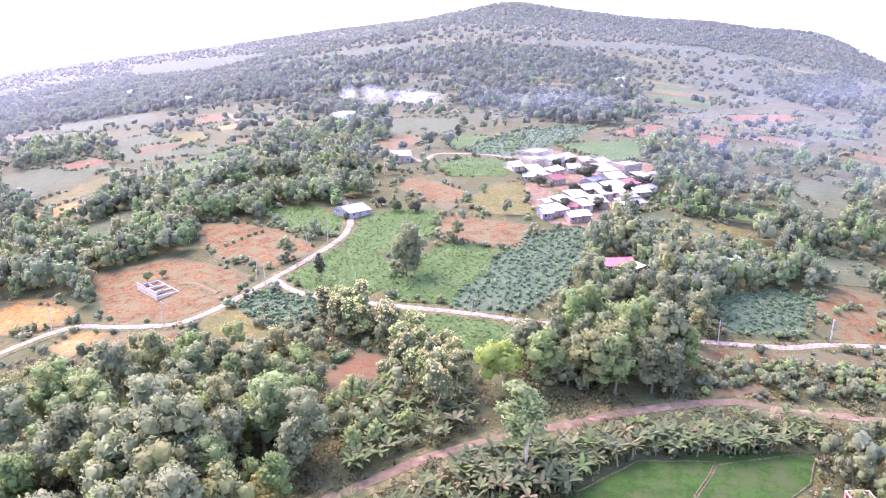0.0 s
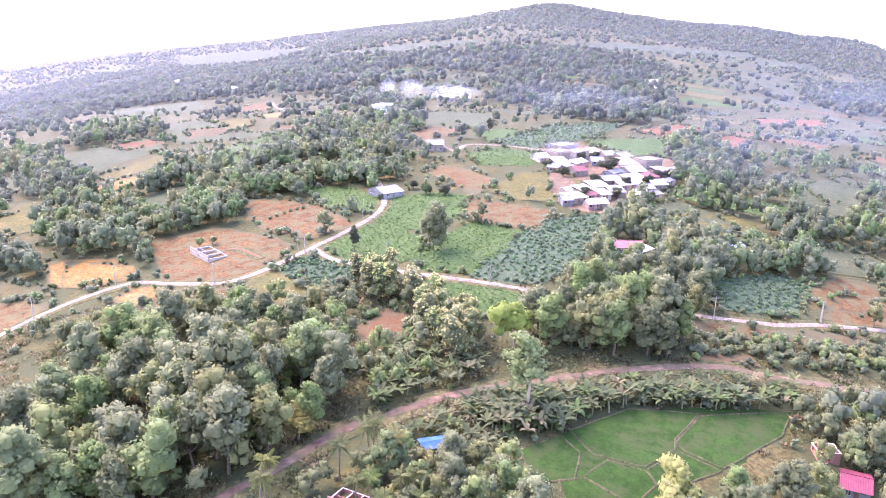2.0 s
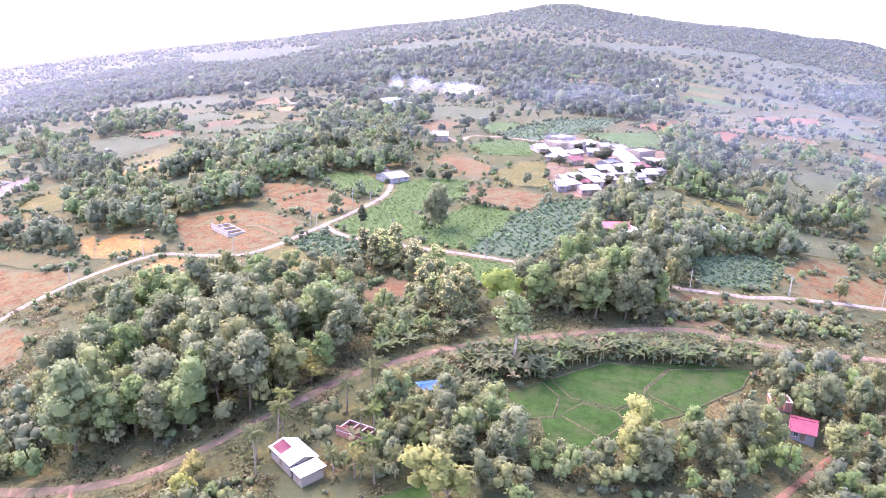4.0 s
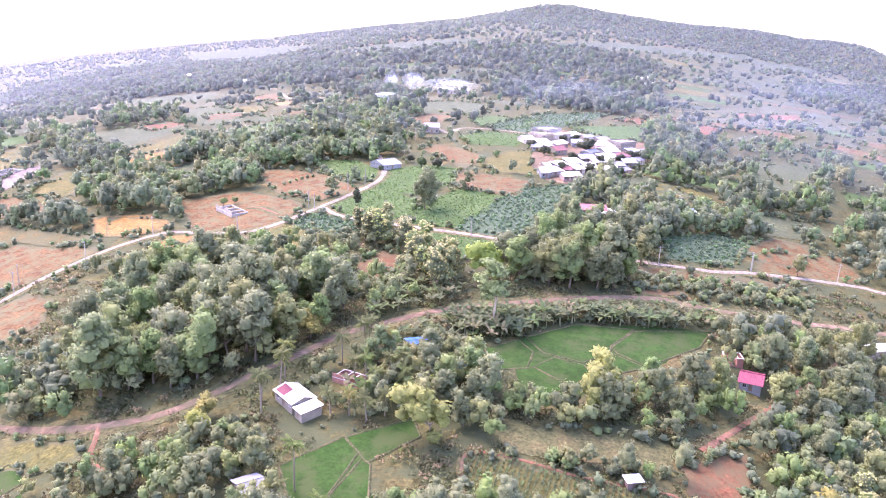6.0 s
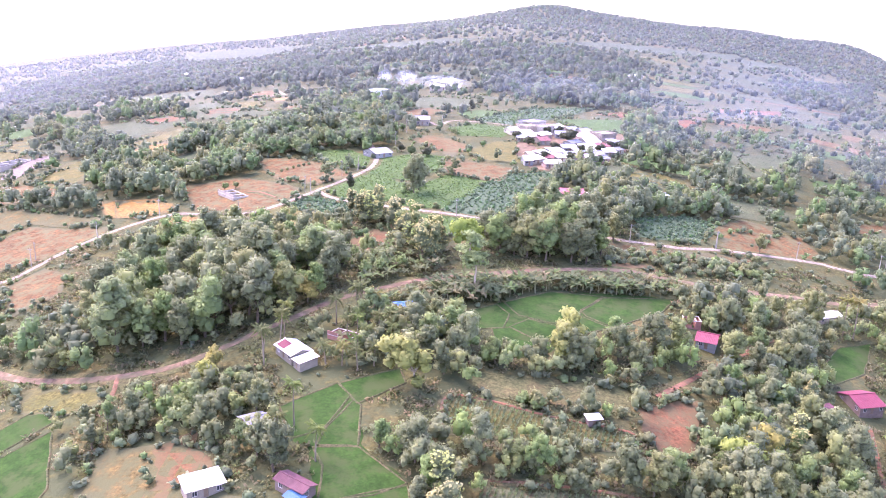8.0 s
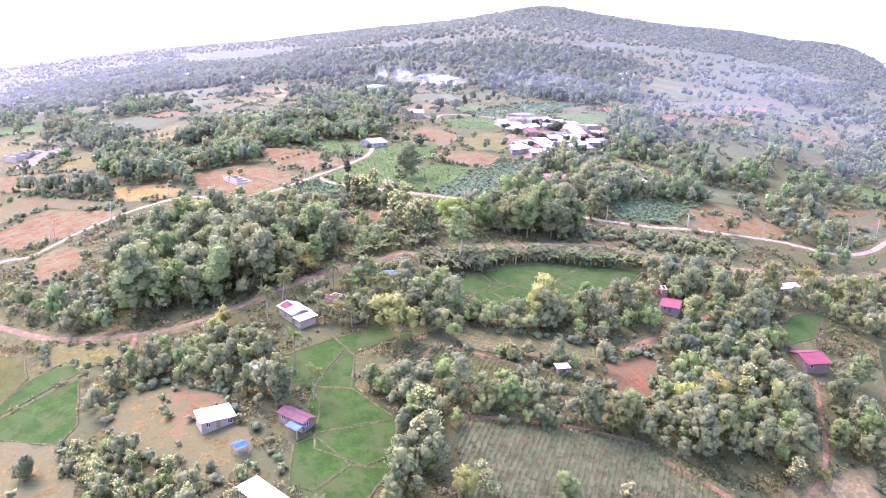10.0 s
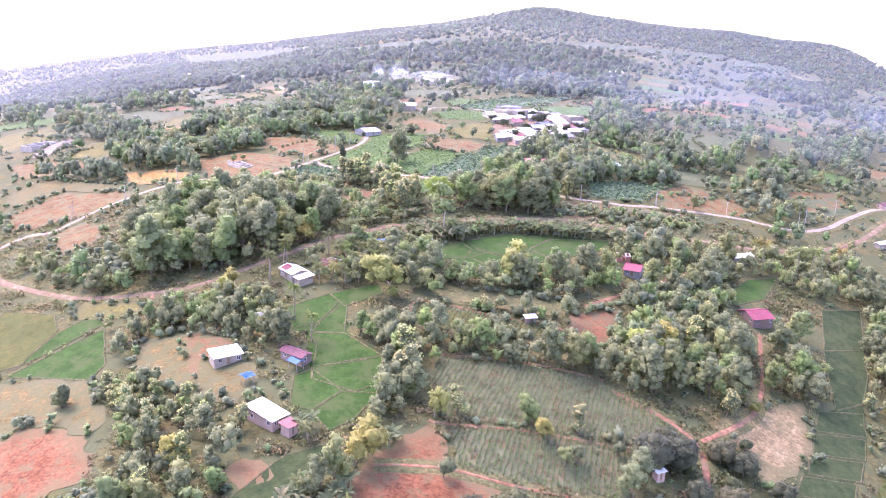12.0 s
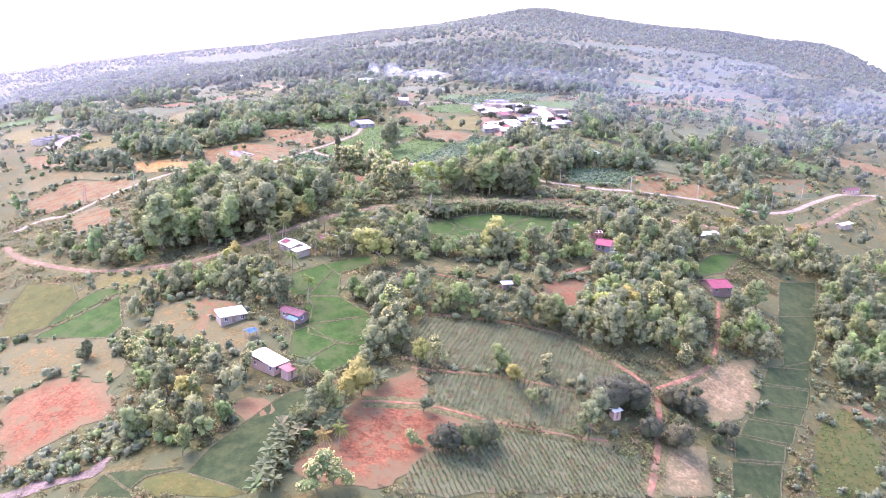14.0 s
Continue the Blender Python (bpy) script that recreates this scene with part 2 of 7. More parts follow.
TIN_RED = plain_material("faded_red_tin", (0.21, 0.07, 0.066), 0.6, 0.25, 0.7, stain=(0.25, 0.14, 0.13))
TIN_CRIMSON = plain_material("crimson_tin", (0.22, 0.042, 0.062), 0.6, 0.25, 0.7, stain=(0.26, 0.08, 0.09))
TIN_DARKRED = plain_material("dull_red_tin", (0.36, 0.13, 0.13), 0.6, 0.3, 0.7, stain=(0.25, 0.13, 0.12))
TIN_RUST = plain_material("rusty_tin", (0.14, 0.055, 0.065), 0.75, 0.35, 0.6, stain=(0.17, 0.11, 0.1))
TIN_BROWN = plain_material("brown_tin", (0.36, 0.26, 0.22), 0.7, 0.3, 0.6)
TIN_PALEBLUE = plain_material("pale_blue_tin", (0.5, 0.6, 0.72), 0.5, 0.2, 0.7)
TARP_BLUE = plain_material("blue_tarpaulin", (0.08, 0.23, 0.48), 0.5, 0.25, 0.6)
PANE = plain_material("dark_pane", (0.05, 0.055, 0.06), 0.15, 0.2, 0.5)
TIMBER = plain_material("door_timber", (0.25, 0.17, 0.11), 0.8, 0.3, 0.4)

# ---- ground form ----


def Hn(x, y):
    x, y = np.asarray(x, float), np.asarray(y, float)
    r, az = np.hypot(x, y + 150), np.degrees(np.arctan2(x, y + 150))
    yc = np.clip(y, -40, 700)
    u = np.tanh(np.where(y > -190, x / (yc + 200), 0) * 1.25) / 1.25
    s = np.log((yc + 300) / 400)
    near = (-1.8 + 40.7 * s - 38.5 * s * s - 1.4 * u - 100 * u * u + 7.8 * u * s + 72 * u * u * s) * (yc + 250) / 300
    sky = -0.25 - 2.9 * np.minimum(np.abs(az) / 30, 1.3) ** 1.6
    sky = sky - 1.0 * np.clip(-az / 15, 0, 1)
    far = 85 + 4300 * np.tan(np.radians(sky)) * np.clip(r / 4300, 0, 1.2) ** 0.5 - 75 * np.exp(-r / 900)
    k = np.clip((r - 650) / 1100, 0, 1)
    k = k * k * (3 - 2 * k)
    z = near * (1 - k) + far * k
    for cx, cy, sx, sy, h in ((190, 2550, 150, 400, 28), (420, 2600, 330, 420, 48), (900, 2650, 260, 420, 62), (1180, 2600, 150, 380, 62)):
        z = z + h * np.exp(-((x - cx) / sx) ** 2 - ((y - cy) / sy) ** 2)
    return z


def H(x, y):
    return float(Hn(x, y))


def mesh_np(name, verts, quads, material, tint=None, smooth=False, normals=None):
    """A mesh from arrays of corners and four-sided faces; normals round off the shading of leaf masses."""
    me = bpy.data.meshes.new(name)
    verts, quads = np.asarray(verts, np.float32), np.asarray(quads, np.int32)
    me.vertices.add(len(verts))
    me.vertices.foreach_set("co", verts.ravel())
    me.loops.add(quads.size)
    me.loops.foreach_set("vertex_index", quads.ravel())
    me.polygons.add(len(quads))
    me.polygons.foreach_set("loop_start", np.arange(0, quads.size, 4, dtype=np.int32))
    if smooth:
        me.polygons.foreach_set("use_smooth", np.ones(len(quads), bool))
    me.update(calc_edges=True)
    me.materials.append(material)
    if tint is not None:
        me.attributes.new("tint", "FLOAT", "POINT").data.foreach_set("value", np.asarray(tint, np.float32))
    if normals is not None:
        me.polygons.foreach_set("use_smooth", np.ones(len(quads), bool))
        me.normals_split_custom_set_from_vertices(np.asarray(normals, np.float32))
    return me


def part(name, bm, material, parent, label=""):
    me = bpy.data.meshes.new(name)
    bm.to_mesh(me)
    bm.free()
    me.materials.append(material)
    ob = new(name, me)
    ob.parent = parent
    return tagged(ob, label)


def build_ground():
    radii = np.concatenate([np.linspace(0, 150, 31)[:-1], 150 * (4850 / 150) ** np.linspace(0, 1, 170)])
    angles = np.concatenate([np.radians(np.linspace(-42, 42, 169)), np.radians(np.linspace(42, 318, 70))[1:-1]])
    a, r = np.meshgrid(angles, radii, indexing="ij")
    x, y = 20 + r * np.sin(a), -90 + r * np.cos(a)
    v = np.stack([x, y, Hn(x, y)], -1)
    na, nr = a.shape
    i, j = np.meshgrid(np.arange(na), np.arange(nr - 1), indexing="ij")
    k = (i + 1) % na
    quads = np.stack([i * nr + j, i * nr + j + 1, k * nr + j + 1, k * nr + j], -1).reshape(-1, 4)
    ob = new("ground", mesh_np("ground", v.reshape(-1, 3), quads, GROUND, smooth=True))
    tagged(ob, "rough green and tan grassland over gently rolling land", "ground", kind="structure")


build_ground()


def inside(poly, x, y):
    p, hit = np.asarray(poly), np.zeros(np.shape(x), bool)
    for (x0, y0), (x1, y1) in zip(p, np.roll(p, -1, 0)):
        cross = (y0 > y) != (y1 > y)
        hit ^= cross & (x < (x1 - x0) * (y - y0) / (y1 - y0 + 1e-9) + x0)
    return hit


def ragged(poly, step, wobble):
    """An outline with points every step metres, pushed in and out a little."""
    out = []
    for (x0, y0), (x1, y1) in zip(poly, poly[1:] + poly[:1]):
        n = max(1, int(math.hypot(x1 - x0, y1 - y0) / step))
        for i in range(n):
            x, y = x0 + (x1 - x0) * i / n, y0 + (y1 - y0) * i / n
            d = noise.noise_vector(Vector((x / 7, y / 7, 3))) * wobble + noise.noise_vector(Vector((x / 2.1, y / 2.1, 8))) * wobble * 0.45
            out.append((x + d.x, y + d.y))
    return out


def drape(name, outline, material, lift, step):
    """A sheet laid over the ground within an outline."""
    from mathutils import geometry
    o = np.asarray(outline)
    gx, gy = np.meshgrid(np.arange(o[:, 0].min(), o[:, 0].max(), step), np.arange(o[:, 1].min(), o[:, 1].max(), step))
    keep = inside(outline, gx, gy)
    pts = [Vector(p) for p in outline] + [Vector(p) for p in zip(gx[keep], gy[keep])]
    n = len(outline)
    v, _, f, *_ = geometry.delaunay_2d_cdt(pts, [], [list(range(n))], 1, 1e-3)
    a = np.array([(p.x, p.y) for p in v])
    z = Hn(a[:, 0], a[:, 1]) + lift
    me = bpy.data.meshes.new(name)
    me.from_pydata([(p[0], p[1], q) for p, q in zip(a, z)], [], f)
    me.polygons.foreach_set("use_smooth", np.ones(len(me.polygons), bool))
    me.materials.append(material)
    near = np.full(len(a), 9.0)
    for p0, p1 in zip(o, np.roll(o, -1, 0)):
        d = p1 - p0
        u = np.clip(((a - p0) @ d) / (d @ d + 1e-9), 0, 1)
        near = np.minimum(near, np.linalg.norm(a - p0 - u[:, None] * d, axis=1))
    me.attributes.new("rim", "FLOAT", "POINT").data.foreach_set("value", near.astype(np.float32))
    return new(name, me)


def strip(points, widths, lifts, closed=False):
    """Verts and quads of a ribbon that follows points over the ground."""
    p = np.asarray(points, float)
    d = np.roll(p, -1, 0) - np.roll(p, 1, 0)
    if not closed:
        d[0], d[-1] = p[1] - p[0], p[-1] - p[-2]
    d /= np.linalg.norm(d, axis=1)[:, None] + 1e-9
    side = np.stack([d[:, 1], -d[:, 0]], 1)
    n, k = len(p), len(widths)
    wob = np.array([noise.noise(Vector((q[0] / 5, q[1] / 5, 9))) for q in p])
    v = []
    for w, h in zip(widths, lifts):
        s = p + side * (w * (1 + 0.22 * wob))[:, None]
        v.append(np.stack([s[:, 0], s[:, 1], Hn(s[:, 0], s[:, 1]) + h], 1))
    v = np.stack(v, 1).reshape(-1, 3)
    i, j = np.meshgrid(np.arange(n if closed else n - 1), np.arange(k - 1), indexing="ij")
    m = (i + 1) % n
    return v, np.stack([i * k + j, m * k + j, m * k + j + 1, i * k + j + 1], -1).reshape(-1, 4)


def smooth_line(points, step):
    p = [Vector((*q, 0)) for q in points]
    out = []
    for i in range(len(p) - 1):
        a, b, c, d = p[max(i - 1, 0)], p[i], p[i + 1], p[min(i + 2, len(p) - 1)]
        n = max(2, int((c - b).length / step))
        for k in range(n):
            t = k / n
            q = 0.5 * (2 * b + (c - a) * t + (2 * a - 5 * b + 4 * c - d) * t * t + (3 * b - a - 3 * c + d) * t ** 3)
            out.append((q.x, q.y))
    return out + [points[-1]]


BLOCKED = []  # outlines on which no tree stands
ROAD_POINTS, DIRT_POINTS = [], []


def road(name, material, width, points, label, verge_width=2.0):
    line = smooth_line(points, 3.0)
    ROAD_POINTS.extend((x, y, width / 2 + verge_width - 2.0) for x, y in line)
    if material is DIRT:
        DIRT_POINTS.extend(line)
    h = width / 2
    v, q = strip(line, (-h, -h * 0.6, -h * 0.2, h * 0.2, h * 0.6, h), (0.26, 0.36, 0.34, 0.38, 0.36, 0.26))
    ob = new(name, mesh_np(name, v, q, material, smooth=True))
    tagged(ob, label, "road", kind="structure")
    for s in (-1, 1):
        v, q = strip(line, (s * h * 0.9, s * (h + verge_width * 0.45), s * (h + verge_width)), (0.2, 0.3, 0.1))
        if s > 0:
            q = q[:, ::-1]
        verge = new("verge", mesh_np("verge", v, q, VERGE, smooth=True))
        verge.parent = ob


TUFTS, HEDGE = {}, []


def crop_points(outline, kind):
    o = np.asarray(outline)
    lo, hi = o.min(0), o.max(0)
    if kind == "rows":
        e = o[1] - o[0]
        a = math.atan2(e[1], e[0]) + 1.2
        gap, along = 1.3, 0.5
    else:
        a, gap, along = 0.4, kind, kind
    c, size = (lo + hi) / 2, np.linalg.norm(hi - lo) / 2
    u, v = np.meshgrid(np.arange(-size, size, along), np.arange(-size, size, gap))
    u = u + rng.normal(0, along * 0.25, u.shape)
    v = v + rng.normal(0, 0.12 if kind == "rows" else gap * 0.3, v.shape)
    x, y = c[0] + u * math.cos(a) - v * math.sin(a), c[1] + u * math.sin(a) + v * math.cos(a)
    k = inside(outline, x, y) & (rng.random(x.shape) < 0.9)
    return x[k], y[k]


def field(name, material, outline, label, crop=None, lower=0.0):
    centre = np.mean(outline, 0)
    far = math.hypot(centre[0], centre[1] + 90)
    step = min(12.0, max(3.0, far / 60))
    soft_edge = material in (REDSOIL, TANGRASS, MUD, GRASSLIGHT)
    if crop == "paddy":
        outline = [tuple(centre + (np.array(p) - centre) * (1 + 0.75 / max(2.0, np.linalg.norm(np.array(p) - centre)))) for p in outline]
    elif 250 < far < 650:
        outline = [tuple(centre + (np.array(p) - centre) * (1 + 2.2 / max(6.0, np.linalg.norm(np.array(p) - centre)))) for p in outline]
    ground_edge = ragged(outline, min(step, 2.2) if far < 320 else step, 0.3 if crop == "paddy" else 3.4 if soft_edge else 1.2 + far / 500)
    BLOCKED.append((outline, 1.0 if crop == "paddy" else 0.0))
    ob = drape(name, ground_edge, material, 0.1 + far / 7000 - lower, step * 1.4)
    tagged(ob, label, "field", kind="structure")
    if crop == "paddy":
        v, q = strip(ground_edge, (-0.34, -0.1, 0.1, 0.34), (0.05, 0.28, 0.28, 0.05), True)
        bank = new("bank", mesh_np("bank", v, q, BANK, smooth=True))
        bank.parent = ob
    if crop != "paddy" and not lower and 140 < far < 900:
        for (x0, y0), (x1, y1) in zip(outline, outline[1:] + outline[:1]):
            run = math.hypot(x1 - x0, y1 - y0)
            for i in range(int(run / 3.2)):
                q = i * 3.2 / run
                if noise.noise(Vector(((x0 + (x1 - x0) * q) / 16, (y0 + (y1 - y0) * q) / 16, 5))) > -0.1:
                    HEDGE.append((x0 + (x1 - x0) * q + rng.normal(0, 0.9), y0 + (y1 - y0) * q + rng.normal(0, 0.9), rng.uniform(0.45, 1.25)))
    if crop and crop != "paddy":
        x, y = crop_points(ground_edge, crop)
        kind = "maize" if crop == "rows" else "cassava" if material is CASSAVA else "crop"
        TUFTS.setdefault(kind, []).append((name, x, y))


field('field_1', STUBBLE, [(-97.7, 304.6), (-80.7, 303.6), (-59.9, 287.5), (-44.4, 268.1), (-57.2, 253.1), (-77.5, 266.0)], 'bare stubble field of orange brown soil')
field('field_2', STUBBLE, [(-118.4, 254.5), (-115.1, 260.5), (-95.9, 267.8), (-72.2, 253.1), (-62.9, 245.5), (-64.5, 236.9), (-73.2, 218.0), (-96.9, 219.0)], 'bare stubble field of orange brown soil')
field('field_3', YELLOWDRY, [(-144.5, 245.1), (-117.5, 235.2), (-110.8, 224.0), (-119.2, 223.4), (-132.9, 223.0)], 'ripe yellow dry field by the road')
field('field_4', YELLOWDRY, [(-109.9, 207.0), (-107.1, 215.3), (-93.7, 213.1), (-97.6, 204.6), (-102.6, 201.6)], 'ripe yellow dry field by the road')
field('field_5', STUBBLE, [(-98.6, 199.4), (-92.4, 211.7), (-72.2, 209.4), (-76.4, 202.4), (-85.2, 192.9)], 'bare stubble field of orange brown soil')
field('field_6', YELLOWGREEN, [(-69.1, 206.8), (-64.6, 223.4), (-54.4, 215.4), (-45.5, 199.5), (-54.6, 196.1)], 'yellow green grass field by the junction')
field('field_7', CASSAVA, [(-60.5, 223.9), (-53.0, 232.8), (-39.1, 223.9), (-36.0, 214.4), (-46.3, 207.2)], 'dark green low crop by the junction', 1.6)
field('field_8', GREENCROP, [(-50.8, 242.6), (-47.3, 250.6), (-39.4, 263.5), (-28.4, 266.2), (-17.6, 250.6), (-17.0, 235.5), (-24.7, 227.4), (-38.3, 227.9)], 'bright green crop field in the road bend', 1.5)
field('field_9', GREENCROP, [(-35.9, 271.6), (-31.7, 300.4), (-19.2, 310.5), (-2.9, 306.0), (-3.5, 282.9), (-16.3, 260.9)], 'green crop field behind the road bend', 1.6)
field('field_10', GREENCROP, [(-16.3, 230.2), (-15.1, 238.1), (-4.8, 258.4), (1.0, 269.5), (20.3, 262.3), (7.9, 235.2), (0.8, 221.7), (-14.2, 222.8)], 'green crop field with shrubs', 1.6)
field('field_11', CASSAVA, [(8.2, 233.5), (20.4, 259.1), (29.8, 276.8), (54.0, 292.7), (49.5, 263.4), (38.0, 237.5), (25.4, 217.9), (10.5, 215.1), (2.5, 218.2)], 'blue green cassava field', 2.2)
field('field_12', STUBBLE, [(-1.1, 302.2), (14.0, 296.7), (31.8, 291.0), (24.4, 265.9), (8.9, 270.8), (-1.0, 276.6)], 'bare stubble field of orange brown soil')
field('field_13', STUBBLE, [(-21.3, 348.1), (-14.3, 361.3), (-1.3, 352.1), (10.8, 332.6), (1.1, 309.8), (-5.9, 322.1)], 'bare stubble field of orange brown soil')
field('field_14', YELLOWGREEN, [(6.9, 317.8), (24.0, 352.7), (42.0, 354.4), (51.5, 341.0), (38.9, 305.9), (21.1, 306.5)], 'yellow green grass field before the village')
field('field_15', GREENCROP, [(-2.8, 391.3), (13.1, 409.7), (35.5, 399.3), (26.4, 369.3), (3.9, 366.3)], 'green field by the village lane', 2.2)
field('field_16', GREENCROP, [(-73.2, 320.6), (-51.8, 317.8), (-39.6, 302.8), (-40.1, 280.5), (-59.0, 294.0)], 'green field beside trees', 2.0)
field('field_17', REDSOIL, [(100.6, 503.9), (144.9, 564.8), (159.1, 548.6), (126.6, 490.9)], 'ploughed red soil far field')
field('field_18', REDSOIL, [(145.1, 484.8), (167.8, 522.8), (180.5, 514.0), (155.9, 457.7)], 'ploughed red soil far field')
field('field_19', REDSOIL, [(232.8, 677.9), (320.0, 742.6), (294.4, 665.2), (221.4, 624.2)], 'ploughed red soil far field')
field('field_20', STUBBLE, [(-247.3, 701.3), (-231.6, 726.0), (-211.3, 775.4), (-180.4, 671.2), (-198.0, 618.3)], 'bare stubble field of orange brown soil')
field('field_21', YELLOWGREEN, [(-192.1, 552.6), (-178.4, 582.0), (-153.2, 522.1), (-160.0, 490.6)], 'bright green small field')
field('field_22', YELLOWDRY, [(-173.4, 593.2), (-159.5, 639.7), (-143.1, 589.3), (-147.9, 544.3)], 'ripe yellow field among trees')
field('field_23', YELLOWGREEN, [(-193.6, 369.0), (-172.0, 425.8), (-160.6, 405.3), (-176.9, 362.2)], 'pale green strip field')
field('field_24', YELLOWDRY, [(-183.2, 347.8), (-169.8, 370.3), (-159.2, 351.6), (-171.1, 338.4)], 'pale yellow strip field')
field('field_25', REDSOIL, [(-226.1, 458.8), (-212.5, 477.7), (-191.9, 460.5), (-205.5, 438.6)], 'ploughed red soil strip')
field('field_26', REDSOIL, [(-197.5, 506.2), (-175.9, 512.3), (-156.4, 484.7), (-177.2, 470.2)], 'ploughed red soil strip')
field('field_27', CASSAVA, [(10.6, 430.7), (52.3, 512.7), (106.0, 548.1), (71.0, 467.2), (33.9, 415.3)], 'blue green far crop field', 3.2)
field('field_28', GREENCROP, [(65.6, 452.2), (116.9, 479.2), (102.0, 415.1), (77.1, 408.8)], 'green far field behind the village')
field('field_29', GRASSLIGHT, [(73.2, 310.3), (92.1, 321.6), (108.6, 293.8), (97.4, 272.5), (79.1, 280.3)], 'pale green pasture behind the red roofed house')
field('field_30', GRASSLIGHT, [(130.3, 283.0), (155.0, 285.6), (139.0, 261.1), (125.3, 261.5)], 'pale green pasture among trees')
field('field_31', GRASSLIGHT, [(158.9, 399.8), (204.5, 398.0), (174.4, 335.3), (151.9, 340.8)], 'pale green pasture among trees')
field('field_32', STUBBLE, [(118.5, 241.4), (133.0, 252.7), (146.5, 252.6), (133.4, 227.2), (116.1, 224.0)], 'bare stubble field of orange brown soil')
field('field_33', CASSAVA, [(84.6, 232.6), (105.1, 244.7), (118.9, 242.4), (104.0, 215.7), (81.2, 211.9)], 'olive green bushy plot', 2.2)
field('field_34', STUBBLE, [(67.0, 199.4), (123.7, 208.4), (119.7, 200.7), (68.4, 191.5)], 'bare stubble field of orange brown soil')
field('field_35', REDSOIL, [(66.0, 179.1), (77.2, 182.8), (79.2, 179.7), (66.2, 175.2)], 'red bare soil patch')
field('field_37', STUBBLE, [(-146.5, 162.0), (-140.4, 172.6), (-128.9, 165.4), (-123.7, 151.2), (-131.9, 137.6)], 'bare stubble field of orange brown soil')
field('field_38', YELLOWDRY, [(-152.3, 247.3), (-126.3, 243.0), (-112.1, 225.6), (-123.7, 219.5), (-141.2, 226.7)], 'ripe yellow dry field by the road')
field('field_39', REDSOIL, [(-27.9, 181.1), (-19.8, 191.9), (-13.5, 185.8), (-19.4, 172.8), (-26.2, 173.2)], 'red bare soil patch among trees')
field('field_40', STUBBLE, [(115.5, 217.3), (127.5, 235.7), (156.5, 245.2), (156.0, 226.1), (128.2, 210.2)], 'bare stubble field of orange brown soil')
field('field_41', GRASSLIGHT, [(199.5, 270.4), (232.4, 294.5), (221.4, 265.0), (188.4, 231.8)], 'pale dry plot by the far road')
field('field_42', PADDY, [(-28.4, 74.0), (-14.9, 86.1), (-1.3, 92.5), (-0.1, 85.7), (-8.7, 75.8), (-6.8, 61.3), (3.9, 50.1), (7.1, 36.4), (6.3, 30.4), (1.8, 19.6), (-2.9, 14.2), (-13.8, 23.3), (-16.4, 37.0), (-12.5, 40.5), (-18.0, 60.1), (-22.8, 61.7)], 'green rice growing between the paddy banks', None, 0.07)
field('field_43', PADDY, [(14.9, 127.8), (23.4, 134.5), (41.2, 147.9), (82.5, 158.1), (75.5, 145.3), (57.9, 129.7), (49.1, 123.3), (34.9, 106.4), (24.3, 106.7), (22.7, 118.4), (17.2, 117.8)], 'green rice growing between the paddy banks', None, 0.07)
field('field_44', DEEP_PADDY, [(160.6, 138.2), (178.5, 147.2), (160.8, 99.3), (145.2, 64.3), (133.4, 41.1), (122.4, 21.0), (117.6, 9.1), (103.8, 3.3), (111.3, 28.7), (123.6, 47.4), (134.8, 70.5), (140.6, 74.7), (150.0, 108.8)], 'green rice growing between the paddy banks', None, 0.07)
field('field_45', PADDY, [(14.9, 127.8), (23.4, 133.8), (26.7, 128.8), (24.8, 120.5), (16.9, 118.1)], 'flooded green rice paddy inside low earth banks', 'paddy')
field('field_46', PADDY, [(26.5, 136.7), (41.1, 147.4), (57.4, 149.6), (49.1, 138.2), (48.4, 134.9), (40.9, 127.4), (30.9, 129.5)], 'flooded green rice paddy inside low earth banks', 'paddy')
field('field_47', PADDY, [(50.6, 137.7), (58.6, 148.7), (69.3, 152.6), (82.4, 157.5), (76.0, 146.2), (58.7, 130.9), (51.7, 135.0)], 'flooded green rice paddy inside low earth banks', 'paddy')
field('field_48', PADDY, [(41.7, 125.7), (49.7, 133.0), (56.9, 129.0), (47.8, 123.0), (42.7, 122.4)], 'flooded green rice paddy inside low earth banks', 'paddy')
field('field_49', PADDY, [(27.8, 121.1), (33.4, 126.8), (40.6, 124.9), (41.7, 121.7), (36.6, 114.7)], 'flooded green rice paddy inside low earth banks', 'paddy')
field('field_50', PADDY, [(22.7, 118.7), (27.2, 120.0), (35.3, 114.1), (31.3, 110.0), (24.3, 107.4)], 'flooded green rice paddy inside low earth banks', 'paddy')
field('field_51', PADDY, [(25.2, 106.5), (31.2, 109.1), (36.4, 113.4), (38.6, 112.1), (34.3, 106.0), (26.1, 104.4)], 'flooded green rice paddy inside low earth banks', 'paddy')
field('field_52', PADDY, [(-27.8, 74.6), (-16.6, 84.4), (-12.9, 79.3), (-16.6, 66.3), (-22.7, 62.8)], 'flooded green rice paddy inside low earth banks', 'paddy')
field('field_53', PADDY, [(-15.1, 85.1), (-2.1, 92.4), (-0.2, 86.4), (-9.8, 76.9)], 'flooded green rice paddy inside low earth banks', 'paddy')
field('field_54', PADDY, [(-15.1, 66.4), (-11.2, 77.1), (-9.3, 75.1), (-7.7, 60.7), (-16.2, 60.7)], 'flooded green rice paddy inside low earth banks', 'paddy')
field('field_55', PADDY, [(-16.6, 58.8), (-7.1, 59.1), (4.0, 49.1), (-2.1, 45.2), (-12.1, 42.1), (-12.9, 52.9)], 'flooded green rice paddy inside low earth banks', 'paddy')
